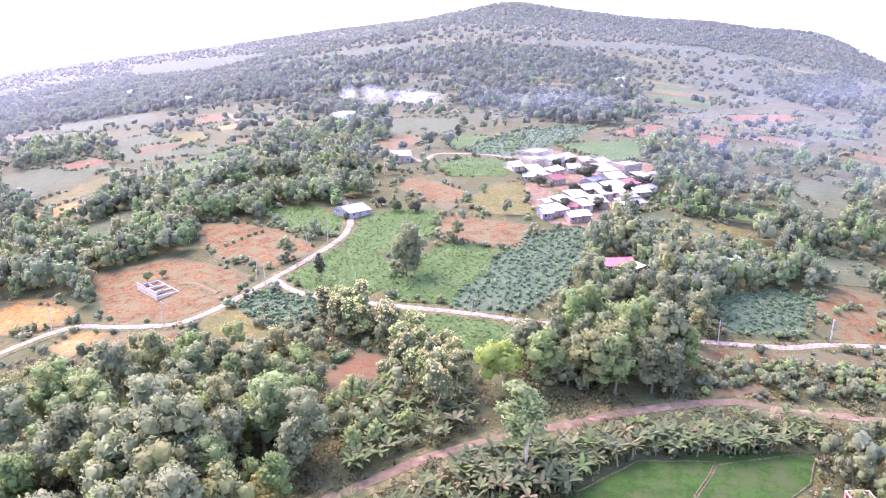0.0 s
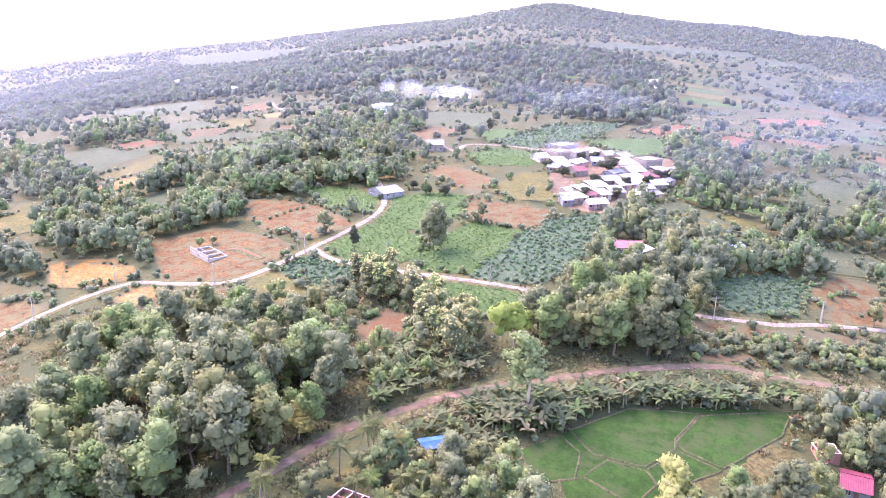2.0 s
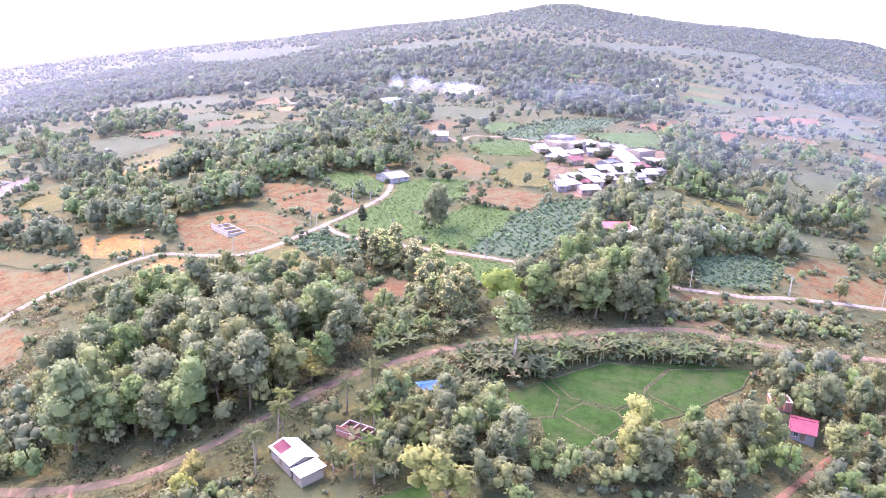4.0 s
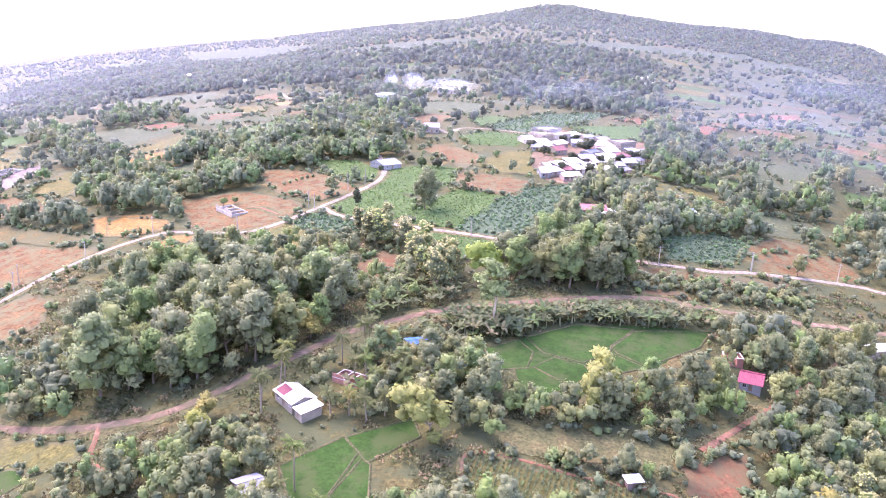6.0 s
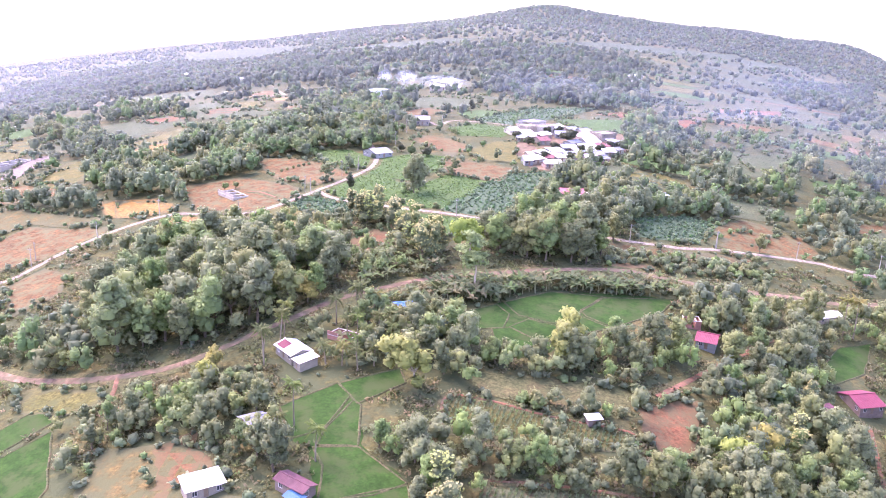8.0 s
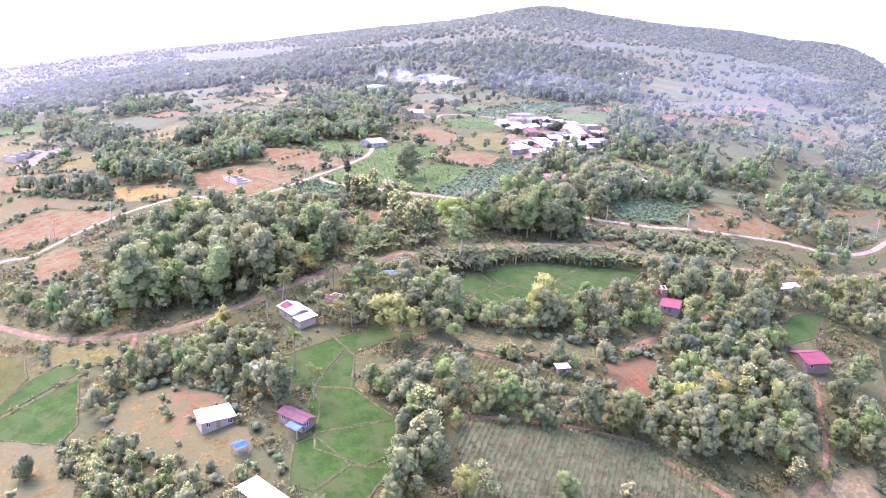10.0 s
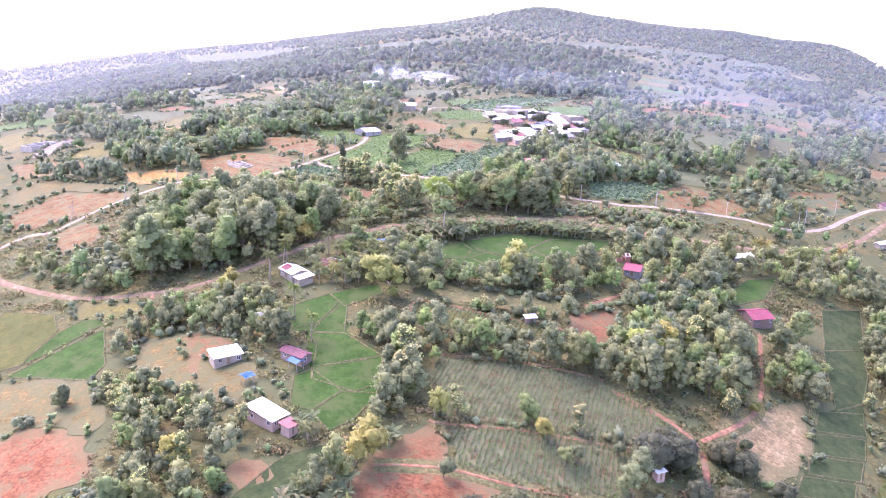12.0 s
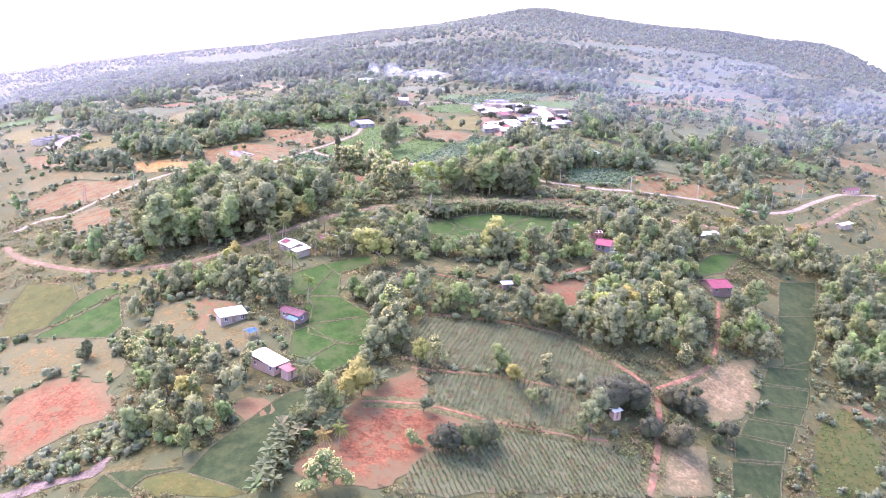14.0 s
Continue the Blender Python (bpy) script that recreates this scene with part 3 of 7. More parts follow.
field('field_56', PADDY, [(-11.9, 41.0), (4.4, 47.7), (6.8, 36.3), (0.1, 31.2), (-10.9, 36.0)], 'flooded green rice paddy inside low earth banks', 'paddy')
field('field_57', PADDY, [(-16.1, 36.0), (-12.2, 39.4), (-3.7, 30.8), (-8.9, 22.2), (-14.0, 24.3)], 'flooded green rice paddy inside low earth banks', 'paddy')
field('field_58', PADDY, [(-7.8, 21.2), (-2.8, 29.5), (5.9, 30.0), (1.8, 19.9), (-3.0, 14.5)], 'flooded green rice paddy inside low earth banks', 'paddy')
field('field_61', DEEP_PADDY, [(-22.2, -16.8), (-11.3, 3.2), (-0.6, 9.1), (-1.9, -0.7), (-7.5, -12.7), (-9.0, -28.9), (-10.0, -32.2), (-25.1, -25.5)], 'flooded green rice paddy inside low earth banks', 'paddy')
field('field_62', PALE_PADDY, [(-33.7, -27.3), (-25.6, -25.9), (-10.3, -32.9), (-14.1, -34.5), (-32.9, -32.9)], 'pale green newly planted paddy plot')
field('field_63', DEEP_PADDY, [(-46.6, -30.3), (-45.2, -23.7), (-37.1, -30.3), (-34.8, -32.6)], 'flooded green rice paddy inside low earth banks', 'paddy')
field('field_64', DEEP_PADDY, [(-44.8, -23.0), (-27.4, -24.4), (-35.0, -26.1), (-36.8, -29.5)], 'flooded green rice paddy inside low earth banks', 'paddy')
field('field_65', DEEP_PADDY, [(160.6, 138.2), (178.2, 147.0), (167.1, 117.0), (150.0, 108.8)], 'flooded green rice paddy inside low earth banks', 'paddy')
field('field_66', DEEP_PADDY, [(149.6, 107.4), (166.6, 115.6), (160.5, 99.2), (152.0, 82.1), (140.7, 74.4)], 'flooded green rice paddy inside low earth banks', 'paddy')
field('field_67', DEEP_PADDY, [(134.3, 70.3), (149.3, 75.6), (145.4, 64.9), (129.4, 60.4)], 'flooded green rice paddy inside low earth banks', 'paddy')
field('field_68', DEEP_PADDY, [(128.3, 58.3), (144.3, 62.7), (140.2, 53.5), (125.0, 49.8)], 'flooded green rice paddy inside low earth banks', 'paddy')
field('field_69', DEEP_PADDY, [(123.7, 47.9), (139.2, 51.5), (134.7, 43.4), (120.3, 40.2)], 'flooded green rice paddy inside low earth banks', 'paddy')
field('field_70', DEEP_PADDY, [(118.2, 38.0), (133.0, 41.0), (128.7, 33.3), (113.3, 30.0)], 'flooded green rice paddy inside low earth banks', 'paddy')
field('field_71', DEEP_PADDY, [(111.7, 28.1), (126.1, 30.7), (123.2, 23.8), (108.6, 18.8)], 'flooded green rice paddy inside low earth banks', 'paddy')
field('field_72', DEEP_PADDY, [(107.6, 16.3), (122.4, 21.8), (117.4, 9.0), (104.0, 3.4)], 'flooded green rice paddy inside low earth banks', 'paddy')
field('field_73', PADDY, [(121.5, 131.1), (135.2, 148.8), (148.6, 157.2), (137.1, 136.6), (123.5, 125.0)], 'flooded green rice paddy inside low earth banks', 'paddy')
field('field_74', MUD, [(-70.1, -23.5), (-62.5, -22.4), (-53.6, -21.4), (-45.2, -15.6), (-48.5, -23.5), (-60.6, -25.9), (-66.2, -25.4), (-69.5, -24.5)], 'shallow muddy pond edge')
field('field_75', MAIZE, [(19.4, 50.2), (46.9, 53.9), (66.2, 53.6), (77.6, 46.5), (88.2, 38.0), (70.5, 29.9), (46.3, 26.3), (21.6, 23.7)], 'grey green maize field in rows', 'rows')
field('field_76', MAIZE, [(25.4, 20.0), (46.3, 25.8), (71.0, 27.0), (68.4, 9.4), (41.5, 4.8), (27.8, 6.5)], 'grey green maize field in rows', 'rows')
field('field_77', MAIZE, [(23.9, -16.0), (42.9, 1.0), (69.1, 5.5), (80.6, 5.8), (79.5, -7.2), (21.5, -29.6)], 'grey green maize field in rows', 'rows')
field('field_78', REDSOIL, [(5.9, 4.8), (21.2, 20.5), (25.9, 6.2), (41.5, 3.2), (27.1, -14.2), (20.5, -26.1), (4.0, -29.9), (-3.0, -24.7), (1.2, -16.2)], 'bare red earth field corner')
field('field_79', YELLOWGREEN, [(11.3, 81.8), (22.0, 81.6), (36.1, 78.6), (55.4, 78.2), (59.8, 71.1), (35.3, 67.3), (11.0, 66.4)], 'yellowing crop field in rows with red border', 'rows')
field('field_80', REDSOIL, [(59.3, 88.4), (67.3, 94.3), (78.5, 98.6), (70.3, 74.8), (62.8, 73.4), (58.1, 80.4)], 'bare red earth yard')
field('field_82', REDSOIL, [(-23.6, -1.5), (-15.6, 3.1), (-13.3, -2.5), (-18.4, -7.2)], 'bare red earth patch')
field('field_83', REDSOIL, [(-54.1, 57.8), (-46.9, 67.7), (-38.4, 51.0), (-44.1, 46.7), (-42.9, 37.6), (-47.5, 42.5)], 'bare red earth yard by the hut')
field('field_85', SANDGRASS, [(98.9, 52.7), (109.1, 61.9), (130.0, 73.1), (124.4, 48.2), (110.5, 32.9), (103.7, 26.8), (104.8, 38.0), (97.6, 42.4)], 'tan dry grass clearing')
field('field_86', YELLOWGREEN, [(-105.4, 93.3), (-78.4, 87.0), (-73.5, 79.7), (-84.2, 76.4), (-98.1, 80.9)], 'dry yellow grass by the dirt road')
field('field_87', PALE_PADDY, [(139.8, 43.4), (156.9, 60.7), (161.5, 45.7), (151.1, 22.3), (128.9, 13.6)], 'green vegetable plot in rows', 1.5)
field('field_88', GREENCROP, [(-13.3, 212.4), (-3.2, 213.7), (18.1, 207.6), (21.3, 199.8), (13.8, 189.5), (5.1, 191.0), (-3.0, 201.5)], 'bright green weedy crop beyond the flowering trees', 1.5)
field('field_89', DIRT, [(35.2, 412.4), (53.8, 434.0), (76.7, 423.5), (106.5, 409.5), (99.9, 366.4), (74.4, 315.8), (56.9, 294.5), (40.8, 294.8), (36.0, 321.3), (38.4, 370.4)], 'bare trodden earth yards between village houses')
field('field_90', REDSOIL, [(154.4, 61.5), (162.8, 65.8), (167.4, 59.0), (159.7, 54.2)], 'bare red earth patch')
field('field_91', VERGE, [(12.4, 94.1), (27.7, 95.9), (60.1, 96.8), (56.6, 84.9), (36.6, 84.4), (20.7, 85.1)], 'rough weedy grass bank')
field('field_92', SANDGRASS, [(86.8, 14.8), (99.7, 19.1), (98.7, 1.1), (83.5, -5.4)], 'tan dry grass clearing')
field('field_101', GREENCROP, [(-145.4, 415.3), (-117.9, 480.6), (-97.7, 430.3), (-122.1, 377.8)], 'distant pale field strip between hedges')
field('field_102', GRASSLIGHT, [(-252.9, 442.8), (-208.9, 484.1), (-184.3, 434.6), (-204.1, 380.5)], 'distant pale field strip between hedges')
field('field_104', YELLOWGREEN, [(-310.5, 384.1), (-283.0, 421.1), (-251.1, 383.7), (-266.6, 329.7)], 'distant pale field strip between hedges')
field('field_105', YELLOWGREEN, [(-214.6, 302.3), (-199.0, 323.7), (-182.3, 294.5), (-193.8, 274.4)], 'distant pale field strip between hedges')
field('field_107', GRASSLIGHT, [(168.2, 383.2), (205.3, 420.0), (205.3, 390.0), (168.6, 351.3)], 'distant pale field strip between hedges')
field('field_109', YELLOWGREEN, [(72.2, 290.4), (101.3, 313.7), (123.5, 301.4), (100.2, 277.2)], 'distant pale field strip between hedges')
field('field_110', STUBBLE, [(-243.9, 296.3), (-196.9, 287.9), (-181.9, 263.5), (-218.4, 262.9)], 'bare stubble field of orange brown soil')

field('field_111', FARCROP, [(104.9, 1273.8), (219.1, 1457.8), (422.3, 1771.0), (657.1, 2056.6), (660.3, 1977.9), (362.3, 1466.9), (186.3, 1288.9)], 'broad pale green field before the wooded hill')
field('field_112', FARCROP, [(609.1, 1900.4), (811.3, 2052.6), (801.3, 1954.8), (560.7, 1635.2)], 'broad pale green field before the wooded hill')
field('field_113', FARCROP, [(-409.6, 1580.4), (-268.9, 1478.9), (-114.6, 1362.4), (-0.9, 1276.6), (-17.3, 1210.9), (-119.8, 1223.3), (-225.7, 1344.3)], 'broad pale green field on the far plain')
field('field_114', FARCROP, [(-805.6, 2123.8), (-1083.8, 2866.2), (-806.2, 2750.3), (-443.1, 2116.6), (-402.8, 1801.6), (-583.5, 1892.5)], 'broad pale green field on the far plain')
field('field_115', GREENCROP, [(-165.4, 836.1), (-143.7, 850.5), (-123.2, 835.4), (-136.1, 805.0)], 'green far crop clearing in woods')
field('field_116', GRASSLIGHT, [(-55.2, 570.3), (-23.0, 592.4), (11.0, 572.5), (10.2, 500.6), (-11.0, 478.8), (-37.1, 497.5)], 'pale green pasture behind the lane')
field('field_117', GREENCROP, [(-0.3, 460.3), (13.6, 481.8), (44.6, 473.9), (38.5, 436.2), (9.5, 428.7)], 'smooth green crop behind the lane')
field('field_118', GRASSLIGHT, [(-158.7, 396.3), (-158.0, 420.3), (-113.5, 434.8), (-98.4, 456.5), (-95.2, 441.5), (-120.7, 413.1), (-140.1, 395.5)], 'long pale pasture strip between hedges')
field('field_119', GRASSLIGHT, [(-391.0, 714.0), (-343.3, 740.2), (-287.4, 684.1), (-300.8, 614.3), (-314.7, 578.1)], 'pale pasture between far hedges')
field('field_120', GRASSLIGHT, [(-228.3, 538.6), (-218.1, 590.0), (-147.1, 482.5), (-115.8, 472.2), (-138.8, 453.8), (-178.6, 449.5)], 'long pale pasture strip between hedges')
field('field_121', GRASSLIGHT, [(-147.4, 312.3), (-139.3, 337.1), (-125.7, 328.6), (-123.8, 296.0), (-135.5, 295.5)], 'small grassy clearing in woods')
field('field_122', GRASSLIGHT, [(-459.7, 923.9), (-387.7, 899.9), (-309.7, 866.1), (-264.3, 734.9), (-313.8, 722.6), (-381.4, 785.8)], 'pale pasture between far hedges')
field('field_123', STUBBLE, [(-42.6, 441.9), (-32.1, 478.2), (-11.9, 507.1), (-4.2, 490.1), (-10.4, 459.4), (-28.9, 433.5)], 'brown fallow field beside the lane')
field('field_124', STUBBLE, [(-184.8, 196.5), (-172.6, 222.7), (-153.9, 212.5), (-133.5, 211.5), (-132.9, 193.2), (-147.5, 182.3), (-163.8, 177.7), (-174.0, 178.3)], 'orange brown stubble field above the road')
field('field_125', TANGRASS, [(-207.8, 235.2), (-200.1, 252.5), (-146.3, 225.1), (-134.9, 216.5), (-157.0, 219.5), (-175.0, 226.0), (-191.9, 208.5)], 'tan fallow strip between hedges')
field('field_126', MUD, [(-239.8, 311.9), (-244.0, 344.9), (-237.3, 356.5), (-228.4, 349.8), (-228.4, 309.7)], 'silty pond with pale banks')
field('field_127', YELLOWGREEN, [(-208.3, 290.9), (-212.4, 332.0), (-201.8, 331.8), (-182.7, 289.7), (-197.6, 282.6)], 'yellow green paddock between hedges')
field('field_128', GRASSLIGHT, [(-288.5, 411.8), (-253.1, 390.9), (-205.7, 347.8), (-233.0, 359.6), (-279.7, 382.0)], 'pale green pasture by the pond')
field('field_129', STUBBLE, [(198.2, 281.3), (233.3, 300.9), (225.8, 276.7), (198.1, 252.2), (188.2, 252.5)], 'tan stubble field inside the road bend')
field('field_130', GRASSLIGHT, [(129.3, 283.0), (154.4, 282.7), (163.7, 274.4), (148.6, 261.6), (125.0, 257.1)], 'grey green pasture between woods')
field('field_131', PALE_PADDY, [(-116.7, 55.7), (-125.5, 77.7), (-128.9, 94.8), (-107.6, 86.1), (-100.7, 75.0), (-103.0, 57.7), (-109.1, 55.7)], 'yellowing rice paddy inside low banks', 'paddy')
field('field_132', PADDY, [(-102.2, 56.1), (-99.1, 71.8), (-92.6, 80.8), (-85.1, 74.7), (-94.2, 64.2), (-104.8, 55.0)], 'flooded green rice paddy inside low earth banks', 'paddy')
field('field_133', PADDY, [(-102.4, 51.6), (-83.1, 70.2), (-73.8, 50.0), (-74.3, 42.9)], 'flooded green rice paddy inside low earth banks', 'paddy')
field('field_134', TANGRASS, [(-114.9, 52.5), (-101.6, 49.1), (-74.2, 41.6), (-58.7, 21.7), (-62.6, 16.0), (-82.6, 26.5), (-92.7, 14.8)], 'dry yellow tan grassland')
field('field_135', REDSOIL, [(-91.8, 13.3), (-82.1, 25.5), (-62.3, 15.4), (-54.4, 1.4), (-61.6, -2.2), (-68.3, -9.3), (-75.3, -14.7)], 'bare pinkish red earth with weeds')
field('field_136', TANGRASS, [(-65.2, 63.7), (-52.2, 62.9), (-40.1, 59.1), (-25.3, 36.2), (-26.6, 24.4), (-40.1, 29.5), (-56.0, 38.2), (-66.0, 49.4)], 'dry tan grass yard round the huts')

road('road_1', CONCRETE, 2.5, [(-169.4, 154.1), (-160.7, 166.2), (-149.9, 167.6), (-140.2, 187.9), (-127.3, 206.8), (-110.5, 219.3), (-95.8, 216.3), (-78.4, 213.7), (-71.4, 217.6), (-64.9, 224.7), (-58.7, 234.5), (-53.7, 242.6), (-46.3, 256.0), (-37.4, 275.9), (-35.3, 293.0), (-38.7, 314.1), (-43.1, 331.6)], 'pale concrete village road with worn edges')
road('road_2', CONCRETE, 2.4, [(-53.5, 241.1), (-46.8, 232.3), (-38.1, 226.2), (-17.2, 218.6), (-4.0, 215.2), (10.4, 211.8), (22.9, 208.6), (46.0, 205.7), (66.7, 203.7), (80.1, 203.9), (96.7, 205.9), (111.2, 210.9), (150.8, 218.5), (161.0, 217.9), (178.4, 218.8), (197.0, 231.3), (217.4, 254.4), (243.7, 281.0), (272.4, 294.0)], 'narrow pale concrete branch road between hedges')
road('road_3', DIRT, 2.6, [(-162.4, 137.6), (-150.5, 125.5), (-137.8, 115.5), (-108.3, 98.1), (-90.2, 93.0), (-75.1, 92.3), (-61.7, 95.3), (-50.1, 104.6), (-44.4, 111.0), (-35.1, 120.2), (-24.5, 132.1), (-14.6, 138.6), (-4.1, 145.5), (7.1, 150.9), (24.9, 158.2), (43.7, 166.1), (68.5, 173.9), (84.0, 172.9), (100.3, 174.3), (100.9, 173.4), (132.1, 180.0), (154.7, 185.4), (187.5, 203.8), (213.0, 227.0), (243.3, 264.5), (266.4, 288.1)], 'rutted brown dirt road with grassy verges', 2.3)
road('road_4', REDDIRT, 1.3, [(-76.1, 92.0), (-74.5, 86.4), (-72.3, 79.6), (-64.5, 73.3)], 'short red dirt drive leaving the dirt road')
road('road_5', REDDIRT, 1.8, [(80.1, -6.9), (85.3, 11.0), (89.4, 33.4), (84.0, 42.8), (72.7, 48.4), (67.8, 51.1)], 'red earth farm track beside crops')
road('road_6', REDDIRT, 1.4, [(126.8, 107.0), (121.2, 87.3), (115.9, 69.8), (107.5, 55.3), (90.6, 39.1)], 'red earth path to the farmhouse')
road('road_7', REDDIRT, 0.9, [(8.8, 2.8), (24.3, 5.0), (41.5, 3.9), (60.4, 5.9), (71.8, 8.7)], 'trodden pale earth path between crop fields')
road('road_8', REDDIRT, 1.7, [(65.7, 96.4), (83.2, 114.6), (109.1, 141.3), (121.3, 155.8)], 'red earth lane under trees')
road('road_9', CONCRETE, 2.4, [(-44.1, 443.5), (-29.1, 430.2), (-17.7, 412.5), (-10.0, 398.5), (-3.0, 419.3), (22.1, 416.1), (37.7, 408.1)], 'pale lane leading to the village')
road('road_10', CONCRETE, 3.4, [(-211.3, 775.4), (-181.8, 700.7), (-145.3, 598.7)], 'distant pale lane between fields')
road('road_11', REDDIRT, 1.2, [(-85.1, 244.7), (-79.7, 243.1), (-69.9, 233.7)], 'pale footpath across the stubble')
road('road_12', REDDIRT, 0.8, [(19.6, 21.2), (25.3, 21.3), (46.3, 24.7), (70.1, 26.7), (73.8, 24.3)], 'red earth strip between maize fields', 1.0)
road('road_13', REDDIRT, 0.9, [(18.9, 52.3), (46.9, 55.3), (66.7, 55.1)], 'red earth edge below the hedge', 0.8)
road('road_14', REDDIRT, 0.9, [(11.0, 66.7), (11.0, 81.7), (22.0, 82.0), (36.2, 79.0), (55.5, 78.6), (56.5, 77.0)], 'red earth border of the crop field', 0.8)

# open grassland with few trees, and the patchwork of far strips
OPEN_LAND = [
    [(277.2, 1157.1), (364.2, 1137.9), (471.4, 1212.1), (441.6, 1016.6), (493.0, 963.4), (339.2, 649.8), (259.0, 557.5), (243.1, 457.2), (200.3, 361.8), (167.1, 327.4), (158.6, 364.6), (138.7, 370.3), (166.0, 431.0), (181.7, 498.6), (165.5, 566.1), (172.0, 680.1), (225.5, 885.8)],
    [(-480.0, 940.0), (-300.0, 860.0), (-200.0, 760.0), (-120.0, 480.0), (-150.0, 400.0), (-185.0, 450.0), (-230.0, 545.0), (-300.0, 570.0), (-420.0, 720.0)],
]
strips = 0
for n in range(2600):
    if n < 1500:
        o = np.array(OPEN_LAND[0 if n % 3 else 1])
        cx, cy = rng.uniform(o.min(0), o.max(0))
        if not inside(o, np.array([cx]), np.array([cy]))[0]:
            continue
        r, a = math.hypot(cx - 20, cy + 90), math.atan2(cx - 20, cy + 90)
    else:
        r, a = 430 + 2500 * rng.random() ** 1.7, radians(rng.uniform(-35, 35))
        cx, cy = 20 + r * math.sin(a), -90 + r * math.cos(a)
    long, wide, turn = (0.03 * r + 14) * rng.uniform(0.6, 1.5), (0.012 * r + 7) * rng.uniform(0.6, 1.4), a * -0.4 + rng.normal(-0.25 if a > 0 else 0.25, 0.15)
    c, s = math.cos(turn), math.sin(turn)
    quad = [(round(cx + u * long * c - v * wide * s, 1), round(cy + u * long * s + v * wide * c, 1)) for u, v in ((-1, -0.8), (0.9, -1), (1, 0.9), (-0.9, 1))]
    grid = np.array([(cx + u * long * 1.06 * c - v * wide * 1.1 * s, cy + u * long * 1.06 * s + v * wide * 1.1 * c) for u in np.linspace(-1, 1, 7) for v in np.linspace(-1, 1, 5)])
    if strips >= 170 or (n < 1500 and strips >= 95) or (cx > -120 and cy > 1900) or any(inside(o, grid[:, 0], grid[:, 1]).any() for o, _ in BLOCKED) or any(inside(quad, np.array([p[0]]), np.array([p[1]]))[0] for p in ROAD_POINTS[::4]):
        continue
    strips += 1
    material, look_label = [(GRASSLIGHT, "pale green far pasture strip"), (GREENCROP, "green far crop strip"), (GRASSLIGHT, "pale green far pasture strip"), (YELLOWGREEN, "yellow green far field strip"), (GRASSLIGHT, "pale green far pasture strip"), (FARCROP, "grey green far crop strip"), (GREENCROP, "green far crop strip"), (STUBBLE, "orange brown far stubble strip")][int(rng.integers(8))]
    field("far_field_%d" % strips, material, quad, look_label)

# ---- houses ----


def box(bm, x0, x1, y0, y1, z0, z1):
    v = [bm.verts.new(p) for p in ((x0, y0, z0), (x1, y0, z0), (x1, y1, z0), (x0, y1, z0), (x0, y0, z1), (x1, y0, z1), (x1, y1, z1), (x0, y1, z1))]
    for f in ((3, 2, 1, 0), (4, 5, 6, 7), (0, 1, 5, 4), (1, 2, 6, 5), (2, 3, 7, 6), (3, 0, 4, 7)):
        bm.faces.new([v[i] for i in f])


def wall_with_openings(length, h, openings, base=-1.4, thick=0.18):
    """A wall along +x, from y = 0 inwards, with openings (x0, x1, z0, z1) cut through it."""
    bm = bmesh.new()
    xs = sorted({0.0, length, *(q for o in openings for q in o[:2])})
    zs = sorted({base, h, *(q for o in openings for q in o[2:])})
    v = {}

    def corner(i, k, y):
        if (i, k, y) not in v:
            v[i, k, y] = bm.verts.new((xs[i], thick * y, zs[k]))
        return v[i, k, y]

    def full(i, k):
        if not (0 <= i < len(xs) - 1 and 0 <= k < len(zs) - 1):
            return False
        x, z = (xs[i] + xs[i + 1]) / 2, (zs[k] + zs[k + 1]) / 2
        return not any(o[0] < x < o[1] and o[2] < z < o[3] for o in openings)

    for i in range(len(xs) - 1):
        for k in range(len(zs) - 1):
            if full(i, k):
                c = [(i, k), (i + 1, k), (i + 1, k + 1), (i, k + 1)]
                bm.faces.new([corner(*q, 0) for q in c])
                bm.faces.new([corner(*q, 1) for q in c[::-1]])
                for n, (p, q) in (((i, k - 1), (c[0], c[1])), ((i + 1, k), (c[1], c[2])), ((i, k + 1), (c[2], c[3])), ((i - 1, k), (c[3], c[0]))):
                    if not full(*n):
                        bm.faces.new((corner(*p, 1), corner(*q, 1), corner(*q, 0), corner(*p, 0)))
    return bm


def sheet(bm, x0, x1, a, b, thick=0.06, wave=0.05, pitch=0.45):
    """A ribbed roof sheet between the eave a = (y, z) and the ridge b."""
    n = max(6, min(90, int((x1 - x0) / pitch * 2)))
    rows = []
    for k in range(n + 1):
        x = x0 + (x1 - x0) * k / n
        w = wave * (k % 2)
        rows.append([bm.verts.new((x, y, z + w - d)) for y, z, d in ((*a, 0), (*b, 0), (*b, thick), (*a, thick))])
    for p, q in zip(rows, rows[1:]):
        for k in range(4):
            bm.faces.new((p[k], q[k], q[(k + 1) % 4], p[(k + 1) % 4]))
    bm.faces.new(rows[0])
    bm.faces.new(rows[-1][::-1])


def placed(ob, x, y, z=0.0, rot=0.0):
    ob.matrix_local = pose(x, y, z, 0, 0, rot)
    return ob


